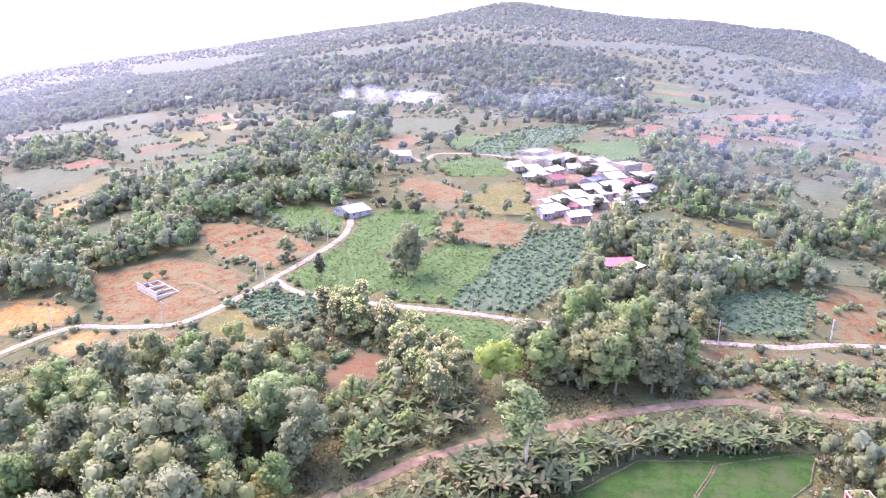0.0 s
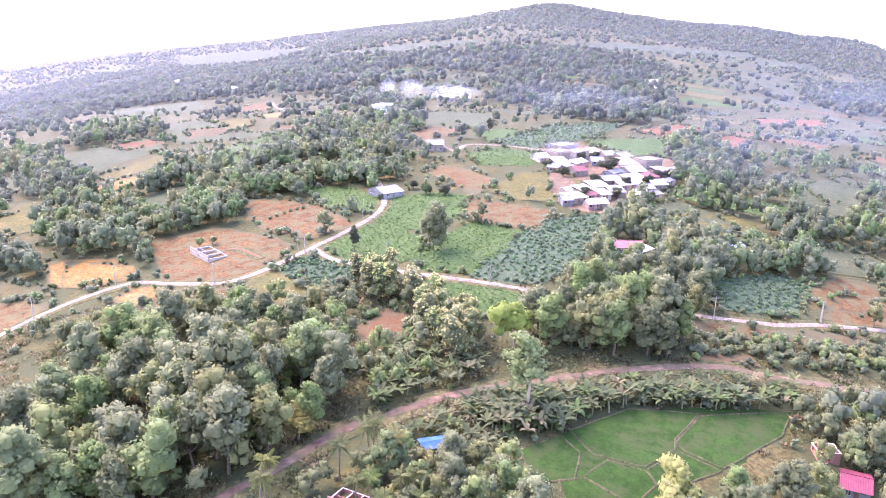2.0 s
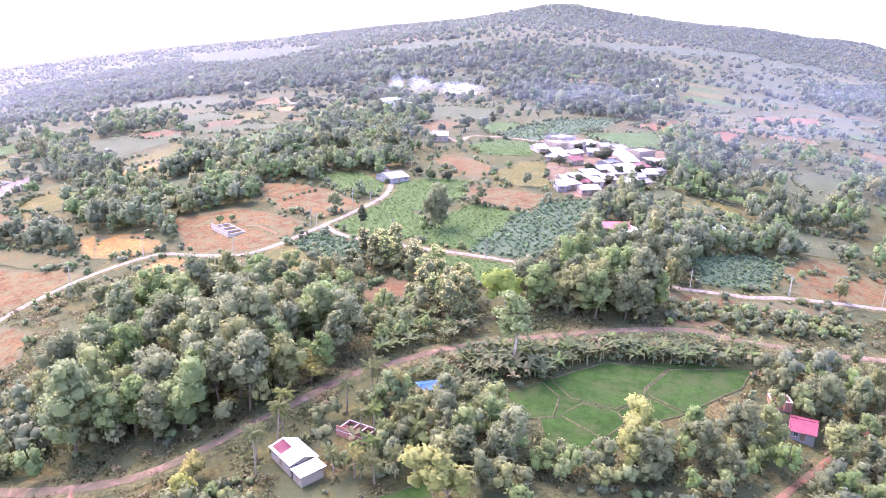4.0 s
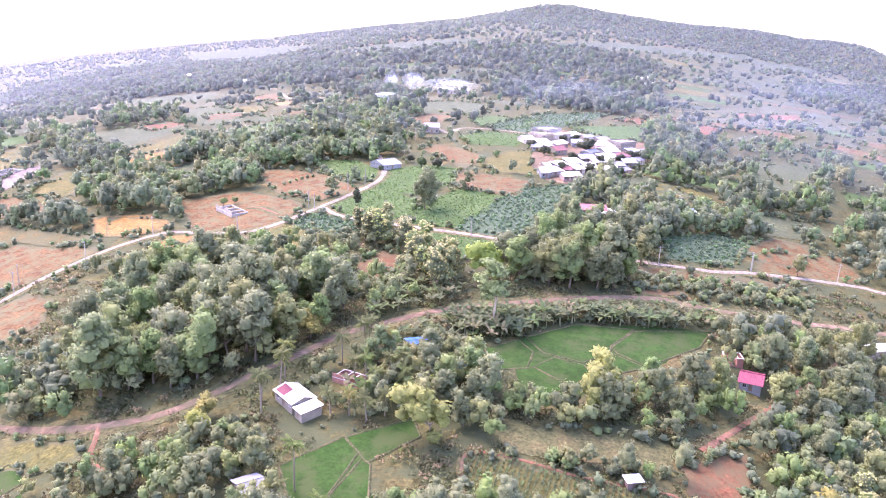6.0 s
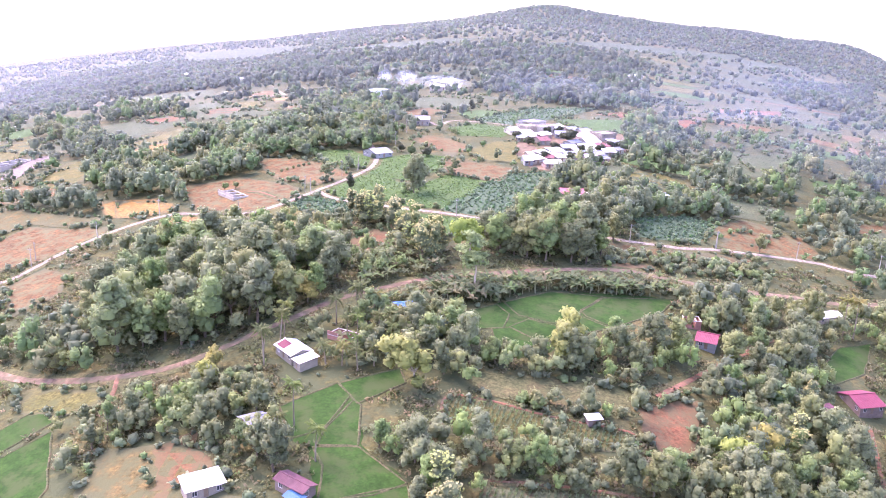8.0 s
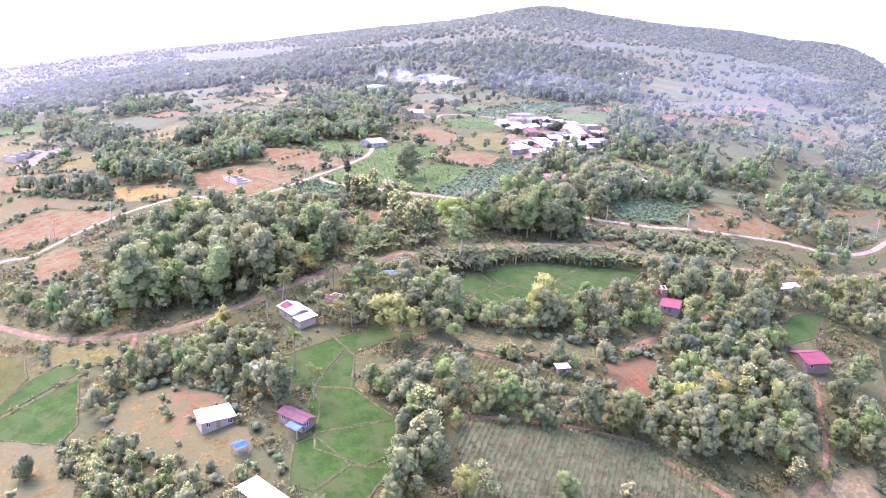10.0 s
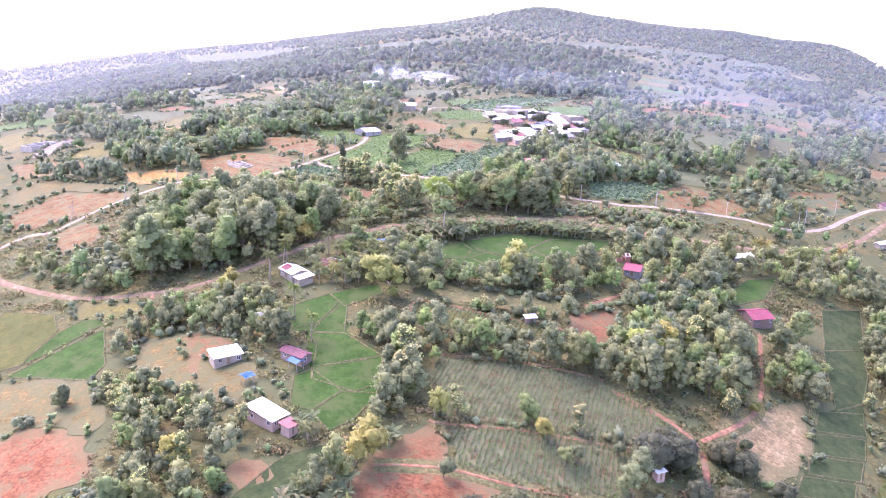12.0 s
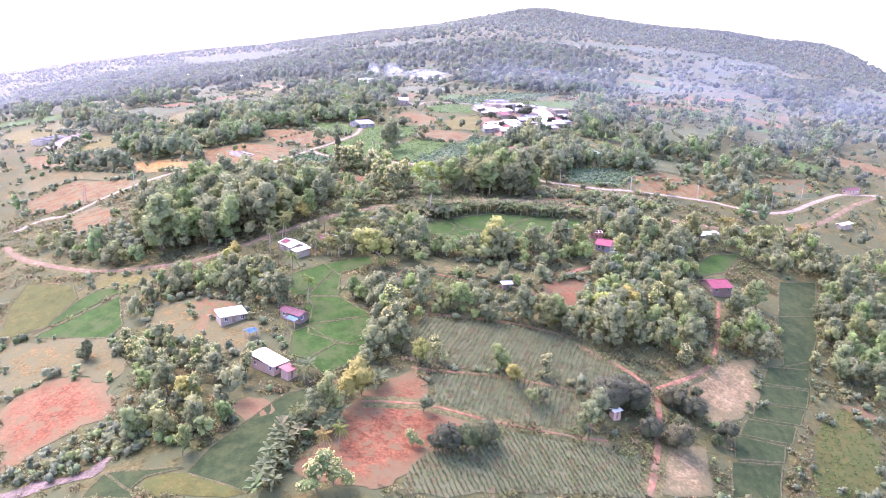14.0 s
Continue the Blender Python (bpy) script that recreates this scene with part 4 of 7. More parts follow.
def house(ax, ay, rot, length, depth, h, style, wall, roof, label, name, storeys):
    """A house whose front wall starts at (ax, ay) and runs length metres along rot."""
    m0 = pose(ax, ay, 0, 0, 0, rot)
    corners = [m0 @ Vector(p) for p in ((0, 0, 0), (length, 0, 0), (length, depth, 0), (0, depth, 0))]
    z = sum(H(p.x, p.y) for p in corners) / 4 + 0.15
    centre = m0 @ Vector((length / 2, depth / 2, 0))
    HOUSES.append((centre.x, centre.y, math.hypot(length, depth) / 2))
    ob = new(name)
    ob.matrix_world = pose(ax, ay, z, 0, 0, rot)
    tagged(ob, label, {"tarp_shelter": "shelter", "field_hut": "hut", "warehouse": "building", "building": "building", "unfinished_house": "unfinished house"}.get(name, "house"), "houses of the valley")
    if style == "tarp":
        for px, py in ((0.1, 0.1), (length - 0.1, 0.1), (0.1, depth - 0.1), (length - 0.1, depth - 0.1)):
            bm = bmesh.new()
            box(bm, px - 0.06, px + 0.06, py - 0.06, py + 0.06, -0.8, h - 0.1)
            part("post", bm, POST, ob)
        bm = bmesh.new()
        n, rise, rows = 6, 0.5, []
        for i in range(n + 1):
            row = []
            for j in range(n + 1):
                u, v = i / n, j / n
                sag = -0.18 * math.sin(math.pi * u) * math.sin(math.pi * v * 2) ** 2 + 0.06 * noise.noise(Vector((u * 5, v * 5, ax)))
                row.append(bm.verts.new((-0.3 + (length + 0.6) * u, -0.3 + (depth + 0.6) * v, h + rise * (1 - abs(2 * v - 1)) + sag)))
            rows.append(row)
        for i in range(n):
            for j in range(n):
                bm.faces.new((rows[i][j], rows[i + 1][j], rows[i + 1][j + 1], rows[i][j + 1]))
        bmesh.ops.solidify(bm, geom=bm.faces[:], thickness=0.03)
        part("tarpaulin", bm, roof, ob)
        return
    doors = [] if style == "ruin" and length < 5 else [(length * 0.44, length * 0.44 + 1.0, 0.0, 2.0)]
    small = length < 3.6
    if small:
        doors = [(length * 0.35, length * 0.35 + 0.7, 0.0, h - 0.3)]

    def openings(run, with_door):
        o = list(doors) if with_door else []
        if run > 3.2 and not small:
            for s in range(storeys):
                base = 0.85 + s * 2.5
                for f in ((0.16,) if run < 7 else (0.14, 0.8) if run < 11 else (0.08, 0.27, 0.68, 0.86)):
                    o.append((run * f, run * f + 0.95, base, min(base + 1.05, h - 0.3)))
        return o

    def stacked(run, with_door):
        """Openings of all storeys: one column each, as one wall for each storey."""
        return [[q for q in openings(run, with_door) if (q[2] > 2.4) == bool(s)] for s in range(storeys)]

    level = h / storeys
    for side, (run, x, y, r) in enumerate(((length, 0, 0, 0), (length, length, depth, 180), (depth - 0.36, length, 0.18, 90), (depth - 0.36, 0, depth - 0.18, -90))):
        for s, holes in enumerate(stacked(run, side == 0)):
            w = part("wall", wall_with_openings(run, h if s == storeys - 1 else 2.4, holes, -1.4 if s == 0 else 2.4), wall, ob)
            placed(w, x, y, 0, r)
            for x0, x1, z0, z1 in holes:
                if style == "ruin":
                    continue
                bm = bmesh.new()
                if z0 == 0:
                    box(bm, x0 + 0.03, x1 - 0.03, 0.06, 0.11, 0.02, z1 - 0.03)
                    part("door", bm, TIMBER, w)
                else:
                    box(bm, x0, x1, 0.08, 0.1, z0, z1)
                    part("window", bm, PANE, w)
                    bm = wall_with_openings(x1 - x0 + 0.16, z1 + 0.08, [(0.08, (x1 - x0) / 2 + 0.05, z0, z1), ((x1 - x0) / 2 + 0.11, x1 - x0 + 0.08, z0, z1)], z0 - 0.08, 0.07)
                    placed(part("window_frame", bm, CAP, w), x0 - 0.08, -0.04)
    e = 0.45
    if style == "gable":
        rise = min(1.6, depth * 0.16)
        for y0, y1 in ((-e, depth / 2), (depth + e, depth / 2)):
            bm = bmesh.new()
            drop = rise * e / (depth / 2)
            sheet(bm, -e, length + e, (y0, h - drop + 0.05), (y1, h + rise + 0.05))
            part("roof_sheet", bm, roof, ob)
        if roof is TIN_WHITE and wall is WALL_GREY and 8.5 < length < 8.7 and depth < 6.2:
            bm = bmesh.new()
            drop = rise * e / (depth / 2)
            sheet(bm, 0.2, length * 0.48, (0.6 - e, h - drop + 0.3), (depth / 2 - 0.3, h + rise + 0.06))
            part("red_roof_sheet", bm, TIN_CRIMSON, ob, "crimson patch sheet")
        bm = bmesh.new()
        box(bm, -e, length + e, depth / 2 - 0.15, depth / 2 + 0.15, h + rise + 0.06, h + rise + 0.16)
        part("ridge_cap", bm, roof, ob)
        for x in (0.0, length - 0.15):
            bm = bmesh.new()
            v = [bm.verts.new((x + d, y, zz)) for d in (0, 0.15) for y, zz in ((0.02, h), (depth - 0.02, h), (depth / 2, h + rise - 0.03))]
            for f in ((2, 1, 0), (3, 4, 5), (0, 1, 4, 3), (1, 2, 5, 4), (2, 0, 3, 5)):
                bm.faces.new([v[i] for i in f])
            part("gable_wall", bm, wall, ob)
    elif style == "mono":
        rise = min(1.1, depth * 0.12)
        bm = bmesh.new()
        sheet(bm, -e, length + e, (-e, h + 0.1), (depth + e, h + rise + 0.15))
        part("roof_sheet", bm, roof, ob)
        bm = bmesh.new()
        box(bm, 0.02, length - 0.02, depth - 0.15, depth - 0.02, h, h + rise)
        part("wall_top", bm, wall, ob)
    elif style == "flat":
        bm = bmesh.new()
        box(bm, -0.25, length + 0.25, -0.25, depth + 0.25, h, h + 0.22)
        part("roof_slab", bm, roof, ob)
        bm = bmesh.new()
        for q in ((-0.25, length + 0.25, -0.25, -0.1), (-0.25, length + 0.25, depth + 0.1, depth + 0.25), (-0.25, -0.1, -0.1, depth + 0.1), (length + 0.1, length + 0.25, -0.1, depth + 0.1)):
            box(bm, *q, h + 0.222, h + 0.8)
        part("parapet", bm, wall, ob)
    else:
        for f in (0.36, 0.68):
            bm = bmesh.new()
            box(bm, length * f, length * f + 0.18, 0.18, depth - 0.18, -1.2, h - 0.02)
            part("partition", bm, wall, ob)
        bm = bmesh.new()
        box(bm, 0.18, length * 0.36, depth * 0.5, depth * 0.5 + 0.18, -1.2, h - 0.04)
        part("partition", bm, wall, ob)
        for q in ((-0.03, length + 0.03, -0.03, 0.21), (-0.03, length + 0.03, depth - 0.21, depth + 0.03), (-0.03, 0.21, 0.21, depth - 0.21), (length - 0.21, length + 0.03, 0.21, depth - 0.21)) + tuple((length * f - 0.02, length * f + 0.2, 0.21, depth - 0.21) for f in (0.36, 0.68)):
            bm = bmesh.new()
            box(bm, *q, h + 0.004, h + 0.16)
            part("ring_beam", bm, CAP, ob)


HOUSES = []

house(-38.8, 40.9, 35, 7.6, 5.0, 2.3, 'mono', WALL_GREY, TIN_WHITE, 'long grey walled hut under white tin roof', 'house', 1)
house(-15.9, 12.5, 56, 4.8, 9.0, 2.3, 'mono', WALL_PINK, TIN_WHITE, 'pink walled house under low white tin roof', 'house', 1)
house(-11.5, 10.3, 55, 2.9, 2.8, 2.3, 'mono', WALL_PINK, TIN_RED, 'small annex with faded red tin roof', 'house', 1)
house(-22.1, 45.4, -33, 8.0, 3.6, 2.3, 'gable', WALL_WOOD, TIN_RUST, 'old wooden house under dark rusty tin roof', 'house', 1)
house(-19.0, 40.4, -36, 3.5, 2.6, 2.2, 'tarp', POST, TARP_BLUE, 'open shelter under bright blue tarpaulin', 'tarp_shelter', 1)
house(-27.8, 32.0, 50, 2.6, 2.8, 2.0, 'tarp', POST, TARP_BLUE, 'small shelter under bright blue tarpaulin', 'tarp_shelter', 1)
house(-31.4, 60.9, 37, 4.8, 7.6, 2.3, 'gable', WALL_WOOD, TIN_GREY, 'weathered house under grey blue tin roof beside trees', 'house', 1)
house(-35.8, 99.6, -48, 8.6, 6.0, 2.3, 'gable', WALL_GREY, TIN_WHITE, 'white tin roofed house beside the dirt road', 'house', 1)
house(-29.3, 92.4, -48, 3.4, 5.2, 2.0, 'mono', WALL_GREY, TIN_WHITE, 'low white roofed annex of the roadside house', 'house', 1)
house(-23.4, 107.6, -26, 7.4, 5.2, 0.9, 'ruin', BRICK, BRICK, 'unfinished roofless house of red brick with pale wall tops', 'unfinished_house', 1)
house(82.2, 139.2, -1, 5.0, 4.4, 2.1, 'ruin', BRICK, BRICK, 'unfinished roofless pink brick house', 'unfinished_house', 1)
house(83.0, 128.2, -22, 5.6, 8.2, 2.3, 'gable', WALL_BLUE, TIN_CRIMSON, 'house with crimson tin roof and pale blue wall', 'house', 1)
house(125.5, 111.1, 16, 7.8, 9.6, 2.3, 'gable', WALL_WOOD, TIN_CRIMSON, 'house with bright crimson tin roof', 'house', 1)
house(112.9, 103.1, 24, 4.8, 4.2, 2.3, 'mono', WALL_WOOD, TIN_RUST, 'dark rusty roofed outbuilding', 'house', 1)
house(133.0, 162.5, 23, 9.6, 4.6, 2.3, 'gable', WALL_GREY, TIN_WHITE, 'white tin roofed house beneath palms', 'house', 1)
house(45.5, 77.4, 16, 3.1, 2.0, 1.9, 'mono', WALL_WOOD, TIN_WHITE, 'tiny field hut with white sheet roof', 'field_hut', 1)
house(-5.9, 122.4, 21, 5.6, 4.2, 2.2, 'tarp', POST, TARP_BLUE, 'wide shelter under blue tarpaulin sheet', 'tarp_shelter', 1)
house(-98.2, 242.7, -46, 14.3, 7.2, 0.8, 'ruin', WALL_WHITE, WALL_WHITE, 'roofless white walled house being built in the stubble', 'unfinished_house', 1)
house(-35.9, 298.7, 42, 9.8, 11.8, 2.3, 'gable', WALL_BLUE, TIN_GREY, 'roadside shop under pale grey tin roof', 'house', 1)
house(52.2, 246.8, 4, 9.8, 8.8, 2.3, 'gable', WALL_WOOD, TIN_DARKRED, 'house with dull red roof among trees', 'house', 1)
house(60.9, 244.6, 44, 6.6, 3.9, 2.3, 'mono', WALL_WHITE, TIN_WHITE, 'white walled side building', 'house', 1)
house(95.1, 260.7, 25, 7.8, 4.6, 2.3, 'gable', WALL_BLUE, TIN_PALEBLUE, 'small house with pale blue tin roof', 'house', 1)
house(-75.3, 548.1, -20, 9.9, 14.0, 8.0, 'flat', TIN_WHITE, TIN_WHITE, 'tall white block among trees', 'building', 2)
house(-38.0, 706.2, -4, 30.0, 9.0, 3.6, 'gable', WALL_WHITE, TIN_WHITE, 'long white warehouse behind trees', 'warehouse', 1)
house(-25.0, 397.1, 4, 8.5, 13.6, 3.4, 'gable', WALL_GREY, TIN_GREY, 'grey roofed house by the lane', 'house', 1)
house(182.4, 830.6, 47, 22.4, 14.0, 5.0, 'gable', WALL_WHITE, TIN_WHITE, 'far white farm building', 'house', 1)
house(-569.8, 1461.9, -55, 34.0, 14.0, 5.0, 'gable', WALL_WHITE, TIN_WHITE, 'far white farm building', 'house', 1)
house(-321.6, 988.3, -39, 18.4, 13.8, 5.0, 'gable', WALL_WHITE, TIN_WHITE, 'far white farm building', 'house', 1)
house(189.7, 886.2, 53, 30.4, 14.0, 5.0, 'gable', WALL_WHITE, TIN_WHITE, 'far white farm building', 'house', 1)
house(218.1, 219.4, 35, 8.9, 3.0, 2.3, 'gable', WALL_GREY, TIN_WHITE, 'white roofed house by the far bend', 'house', 1)
house(248.4, 284.5, 33, 10.9, 3.7, 2.3, 'gable', WALL_PINK, TIN_RUST, 'rusty roofed house by the far road', 'house', 1)
house(-247.8, 327.0, 77, 22.7, 8.6, 2.1, 'ruin', WALL_WHITE, WALL_WHITE, 'pale low walls beside the silty pond', 'unfinished_house', 1)
house(74.7, 18.3, 29, 2.3, 2.0, 2.3, 'mono', WALL_PINK, TIN_WHITE, 'tiny pinkish white field shed beneath trees', 'field_hut', 1)
house(46.0, 398.5, 47, 14.0, 10.5, 4.0, 'flat', WALL_BLUE, WALL_WHITE, 'two storey village house under white roof', 'house', 2)
house(43.0, 381.6, 32, 8.5, 11.7, 4.0, 'flat', WALL_GREY, WALL_WHITE, 'two storey village house under white roof', 'house', 2)
house(51.8, 382.9, 50, 12.7, 8.2, 4.0, 'flat', WALL_WHITE, WALL_WHITE, 'two storey village house under white roof', 'house', 2)
house(59.6, 396.5, 50, 11.7, 8.5, 2.3, 'gable', WALL_PINK, TIN_WHITE, 'village house under white roof', 'house', 1)
house(40.9, 366.0, 16, 6.9, 11.1, 2.3, 'mono', WALL_GREY, TIN_WHITE, 'village house under white roof', 'house', 1)
house(50.2, 367.4, 49, 10.4, 7.4, 2.3, 'gable', WALL_PINK, TIN_WHITE, 'village house under white roof', 'house', 1)
house(59.5, 376.5, 4, 5.9, 9.4, 2.3, 'gable', WALL_BLUE, TIN_GREY, 'village house under grey roof', 'house', 1)
house(49.0, 351.2, 29, 6.7, 9.3, 2.3, 'gable', WALL_GREY, TIN_RED, 'village house under faded red roof', 'house', 1)
house(36.0, 356.8, -6, 5.5, 8.8, 2.3, 'gable', WALL_GREY, TIN_GREY, 'village house under grey roof', 'house', 1)
house(69.0, 393.8, 23, 6.1, 9.7, 2.3, 'gable', WALL_GREY, TIN_GREY, 'village house under grey roof', 'house', 1)
house(77.1, 391.5, 41, 8.3, 9.2, 2.3, 'gable', WALL_GREY, TIN_GREY, 'village house under grey roof', 'house', 1)
house(72.8, 372.3, 16, 10.9, 13.9, 2.3, 'mono', WALL_PINK, TIN_BROWN, 'village house under brown roof', 'house', 1)
house(86.5, 377.2, 31, 10.8, 10.9, 4.0, 'flat', WALL_GREY, WALL_WHITE, 'two storey village house under white roof', 'house', 2)
house(75.9, 359.1, 25, 8.8, 10.5, 2.3, 'gable', WALL_BLUE, TIN_WHITE, 'village house under white roof', 'house', 1)
house(71.2, 343.4, 39, 10.7, 7.6, 2.3, 'gable', WALL_GREY, TIN_WHITE, 'village house under white roof', 'house', 1)
house(91.5, 363.2, 25, 6.0, 9.4, 2.3, 'mono', WALL_GREY, TIN_GREY, 'village house under grey roof', 'house', 1)
house(82.7, 348.9, 40, 7.6, 6.8, 2.3, 'mono', WALL_GREY, TIN_RED, 'village house under faded red roof', 'house', 1)
house(82.6, 337.1, 15, 6.7, 9.4, 2.3, 'gable', WALL_GREY, TIN_WHITE, 'village house under white roof', 'house', 1)
house(75.5, 326.9, 25, 7.2, 8.1, 2.3, 'gable', WALL_PINK, TIN_GREY, 'village house under grey roof', 'house', 1)
house(71.3, 333.7, 28, 7.6, 8.3, 2.3, 'gable', WALL_PINK, TIN_WHITE, 'village house under white roof', 'house', 1)
house(60.5, 336.1, 29, 9.5, 9.0, 2.3, 'gable', WALL_GREY, TIN_GREY, 'village house under grey roof', 'house', 1)
house(66.5, 329.8, 15, 4.8, 7.7, 2.3, 'mono', WALL_GREY, TIN_GREY, 'village house under grey roof', 'house', 1)
house(53.9, 322.7, 23, 7.5, 8.6, 2.3, 'mono', WALL_BLUE, TIN_WHITE, 'village house under white roof', 'house', 1)
house(60.3, 316.7, 8, 6.6, 9.1, 2.3, 'mono', WALL_GREY, TIN_GREY, 'village house under grey roof', 'house', 1)
house(49.4, 309.9, 1, 3.8, 6.1, 2.3, 'gable', WALL_WHITE, TIN_RED, 'village house under faded red roof', 'house', 1)
house(41.5, 301.3, 33, 8.8, 7.0, 2.3, 'mono', WALL_GREY, TIN_WHITE, 'village house under white roof', 'house', 1)
house(38.2, 298.6, 15, 4.3, 6.9, 2.3, 'gable', WALL_BLUE, TIN_GREY, 'village house under grey roof', 'house', 1)
house(50.4, 297.2, 19, 6.7, 7.4, 2.3, 'gable', WALL_GREY, TIN_WHITE, 'village house under white roof', 'house', 1)
house(47.5, 315.9, 38, 7.1, 6.4, 2.3, 'mono', WALL_GREY, TIN_WHITE, 'village house under white roof', 'house', 1)
house(70.7, 316.9, 6, 5.8, 8.8, 2.3, 'gable', WALL_BLUE, TIN_WHITE, 'village house under white roof', 'house', 1)
house(90.8, 345.6, 46, 6.7, 5.4, 2.3, 'gable', WALL_WHITE, TIN_GREY, 'village house under grey roof', 'house', 1)
house(100.0, 367.8, 43, 7.3, 6.7, 2.3, 'mono', WALL_GREY, TIN_GREY, 'village house under grey roof', 'house', 1)
house(33.4, 376.3, 27, 5.9, 9.4, 2.3, 'gable', WALL_WHITE, TIN_WHITE, 'village house under white roof', 'house', 1)
house(40.9, 314.4, 28, 3.0, 4.8, 2.3, 'gable', WALL_GREY, TIN_WHITE, 'village house under white roof', 'house', 1)
house(66.4, 351.9, 49, 9.0, 6.1, 2.3, 'gable', WALL_BLUE, TIN_GREY, 'village house under grey roof', 'house', 1)
house(79.3, 319.5, 36, 5.3, 5.8, 2.3, 'gable', WALL_PINK, TIN_GREY, 'village house under grey roof', 'house', 1)
house(55.5, 311.3, 23, 4.9, 7.1, 2.3, 'mono', WALL_WHITE, TIN_WHITE, 'village house under white roof', 'house', 1)
house(48.3, 296.0, 17, 3.7, 5.8, 2.3, 'gable', WALL_PINK, TIN_PALEBLUE, 'village house under pale blue roof', 'house', 1)
house(45.9, 357.9, 50, 5.8, 6.2, 2.3, 'mono', WALL_PINK, TIN_GREY, 'village house under grey roof', 'house', 1)
house(76.5, 343.4, 23, 5.5, 8.6, 2.3, 'mono', WALL_GREY, TIN_WHITE, 'village house under white roof', 'house', 1)

# ---- growth ----
CUBE = np.array([(x, y, z) for x in (-1, 0, 1) for y in (-1, 0, 1) for z in (-1, 0, 1) if max(abs(x), abs(y), abs(z)) == 1], float)


def ball_quads():
    faces = []
    at = {tuple(p): i for i, p in enumerate(CUBE)}
    for axis in range(3):
        for s in (-1, 1):
            for a in (-1, 0):
                for b in (-1, 0):
                    loop = []
                    for da, db in ((0, 0), (1, 0), (1, 1), (0, 1)):
                        p = [0, 0, 0]
                        p[axis], p[(axis + 1) % 3], p[(axis + 2) % 3] = s, a + da, b + db
                        loop.append(at[tuple(map(float, p))])
                    faces.append(loop if s > 0 else loop[::-1])
    return np.array(faces)


LOW = np.array([(x, y, z) for x in (-1, 1) for y in (-1, 1) for z in (-1, 1)], float) * 0.66
LOW_QUADS = np.array([(0, 1, 3, 2), (4, 6, 7, 5), (0, 4, 5, 1), (2, 3, 7, 6), (0, 2, 6, 4), (1, 5, 7, 3)])
BALL, BALL_QUADS = CUBE / np.linalg.norm(CUBE, axis=1)[:, None], ball_quads()


def turned(v, a, at):
    c, s = math.cos(a), math.sin(a)
    return np.stack([v[:, 0] * c - v[:, 1] * s + at[0], v[:, 0] * s + v[:, 1] * c + at[1], v[:, 2] + at[2]], 1)


def sprays(g, pos, out, size, width=0.6):
    """Leaf sprays: bent four-cornered blades at pos, facing about out."""
    n = len(pos)
    nrm = out + (0, 0, 0.35) + g.normal(0, 0.55, (n, 3))
    nrm /= np.linalg.norm(nrm, axis=1)[:, None]
    t = np.cross(nrm, g.normal(0, 1, (n, 3)))
    t /= np.linalg.norm(t, axis=1)[:, None] + 1e-9
    b = np.cross(nrm, t)
    s = (size * g.uniform(0.5, 1.4, n))[:, None]
    t[:, 2] = -np.abs(t[:, 2]) * 0.8
    v = np.stack([pos - t * s * 0.5, pos + b * s * width * 0.5 + nrm * s * 0.1, pos + t * s * 0.55 - nrm * s * 0.05, pos - b * s * width * 0.5 + nrm * s * 0.1], 1)
    q = np.arange(4 * n).reshape(n, 4)
    inward = np.einsum("ij,ij->i", np.cross(v[:, 2] - v[:, 0], v[:, 3] - v[:, 1]), out + (0, 0, 0.3)) < 0
    q[inward] = q[inward][:, ::-1]
    return v.reshape(-1, 3), q


def stack(pieces):
    v, q, k = [], [], 0
    for a, b in pieces:
        v.append(a)
        q.append(b + k)
        k += len(a)
    return np.concatenate(v), np.concatenate(q)


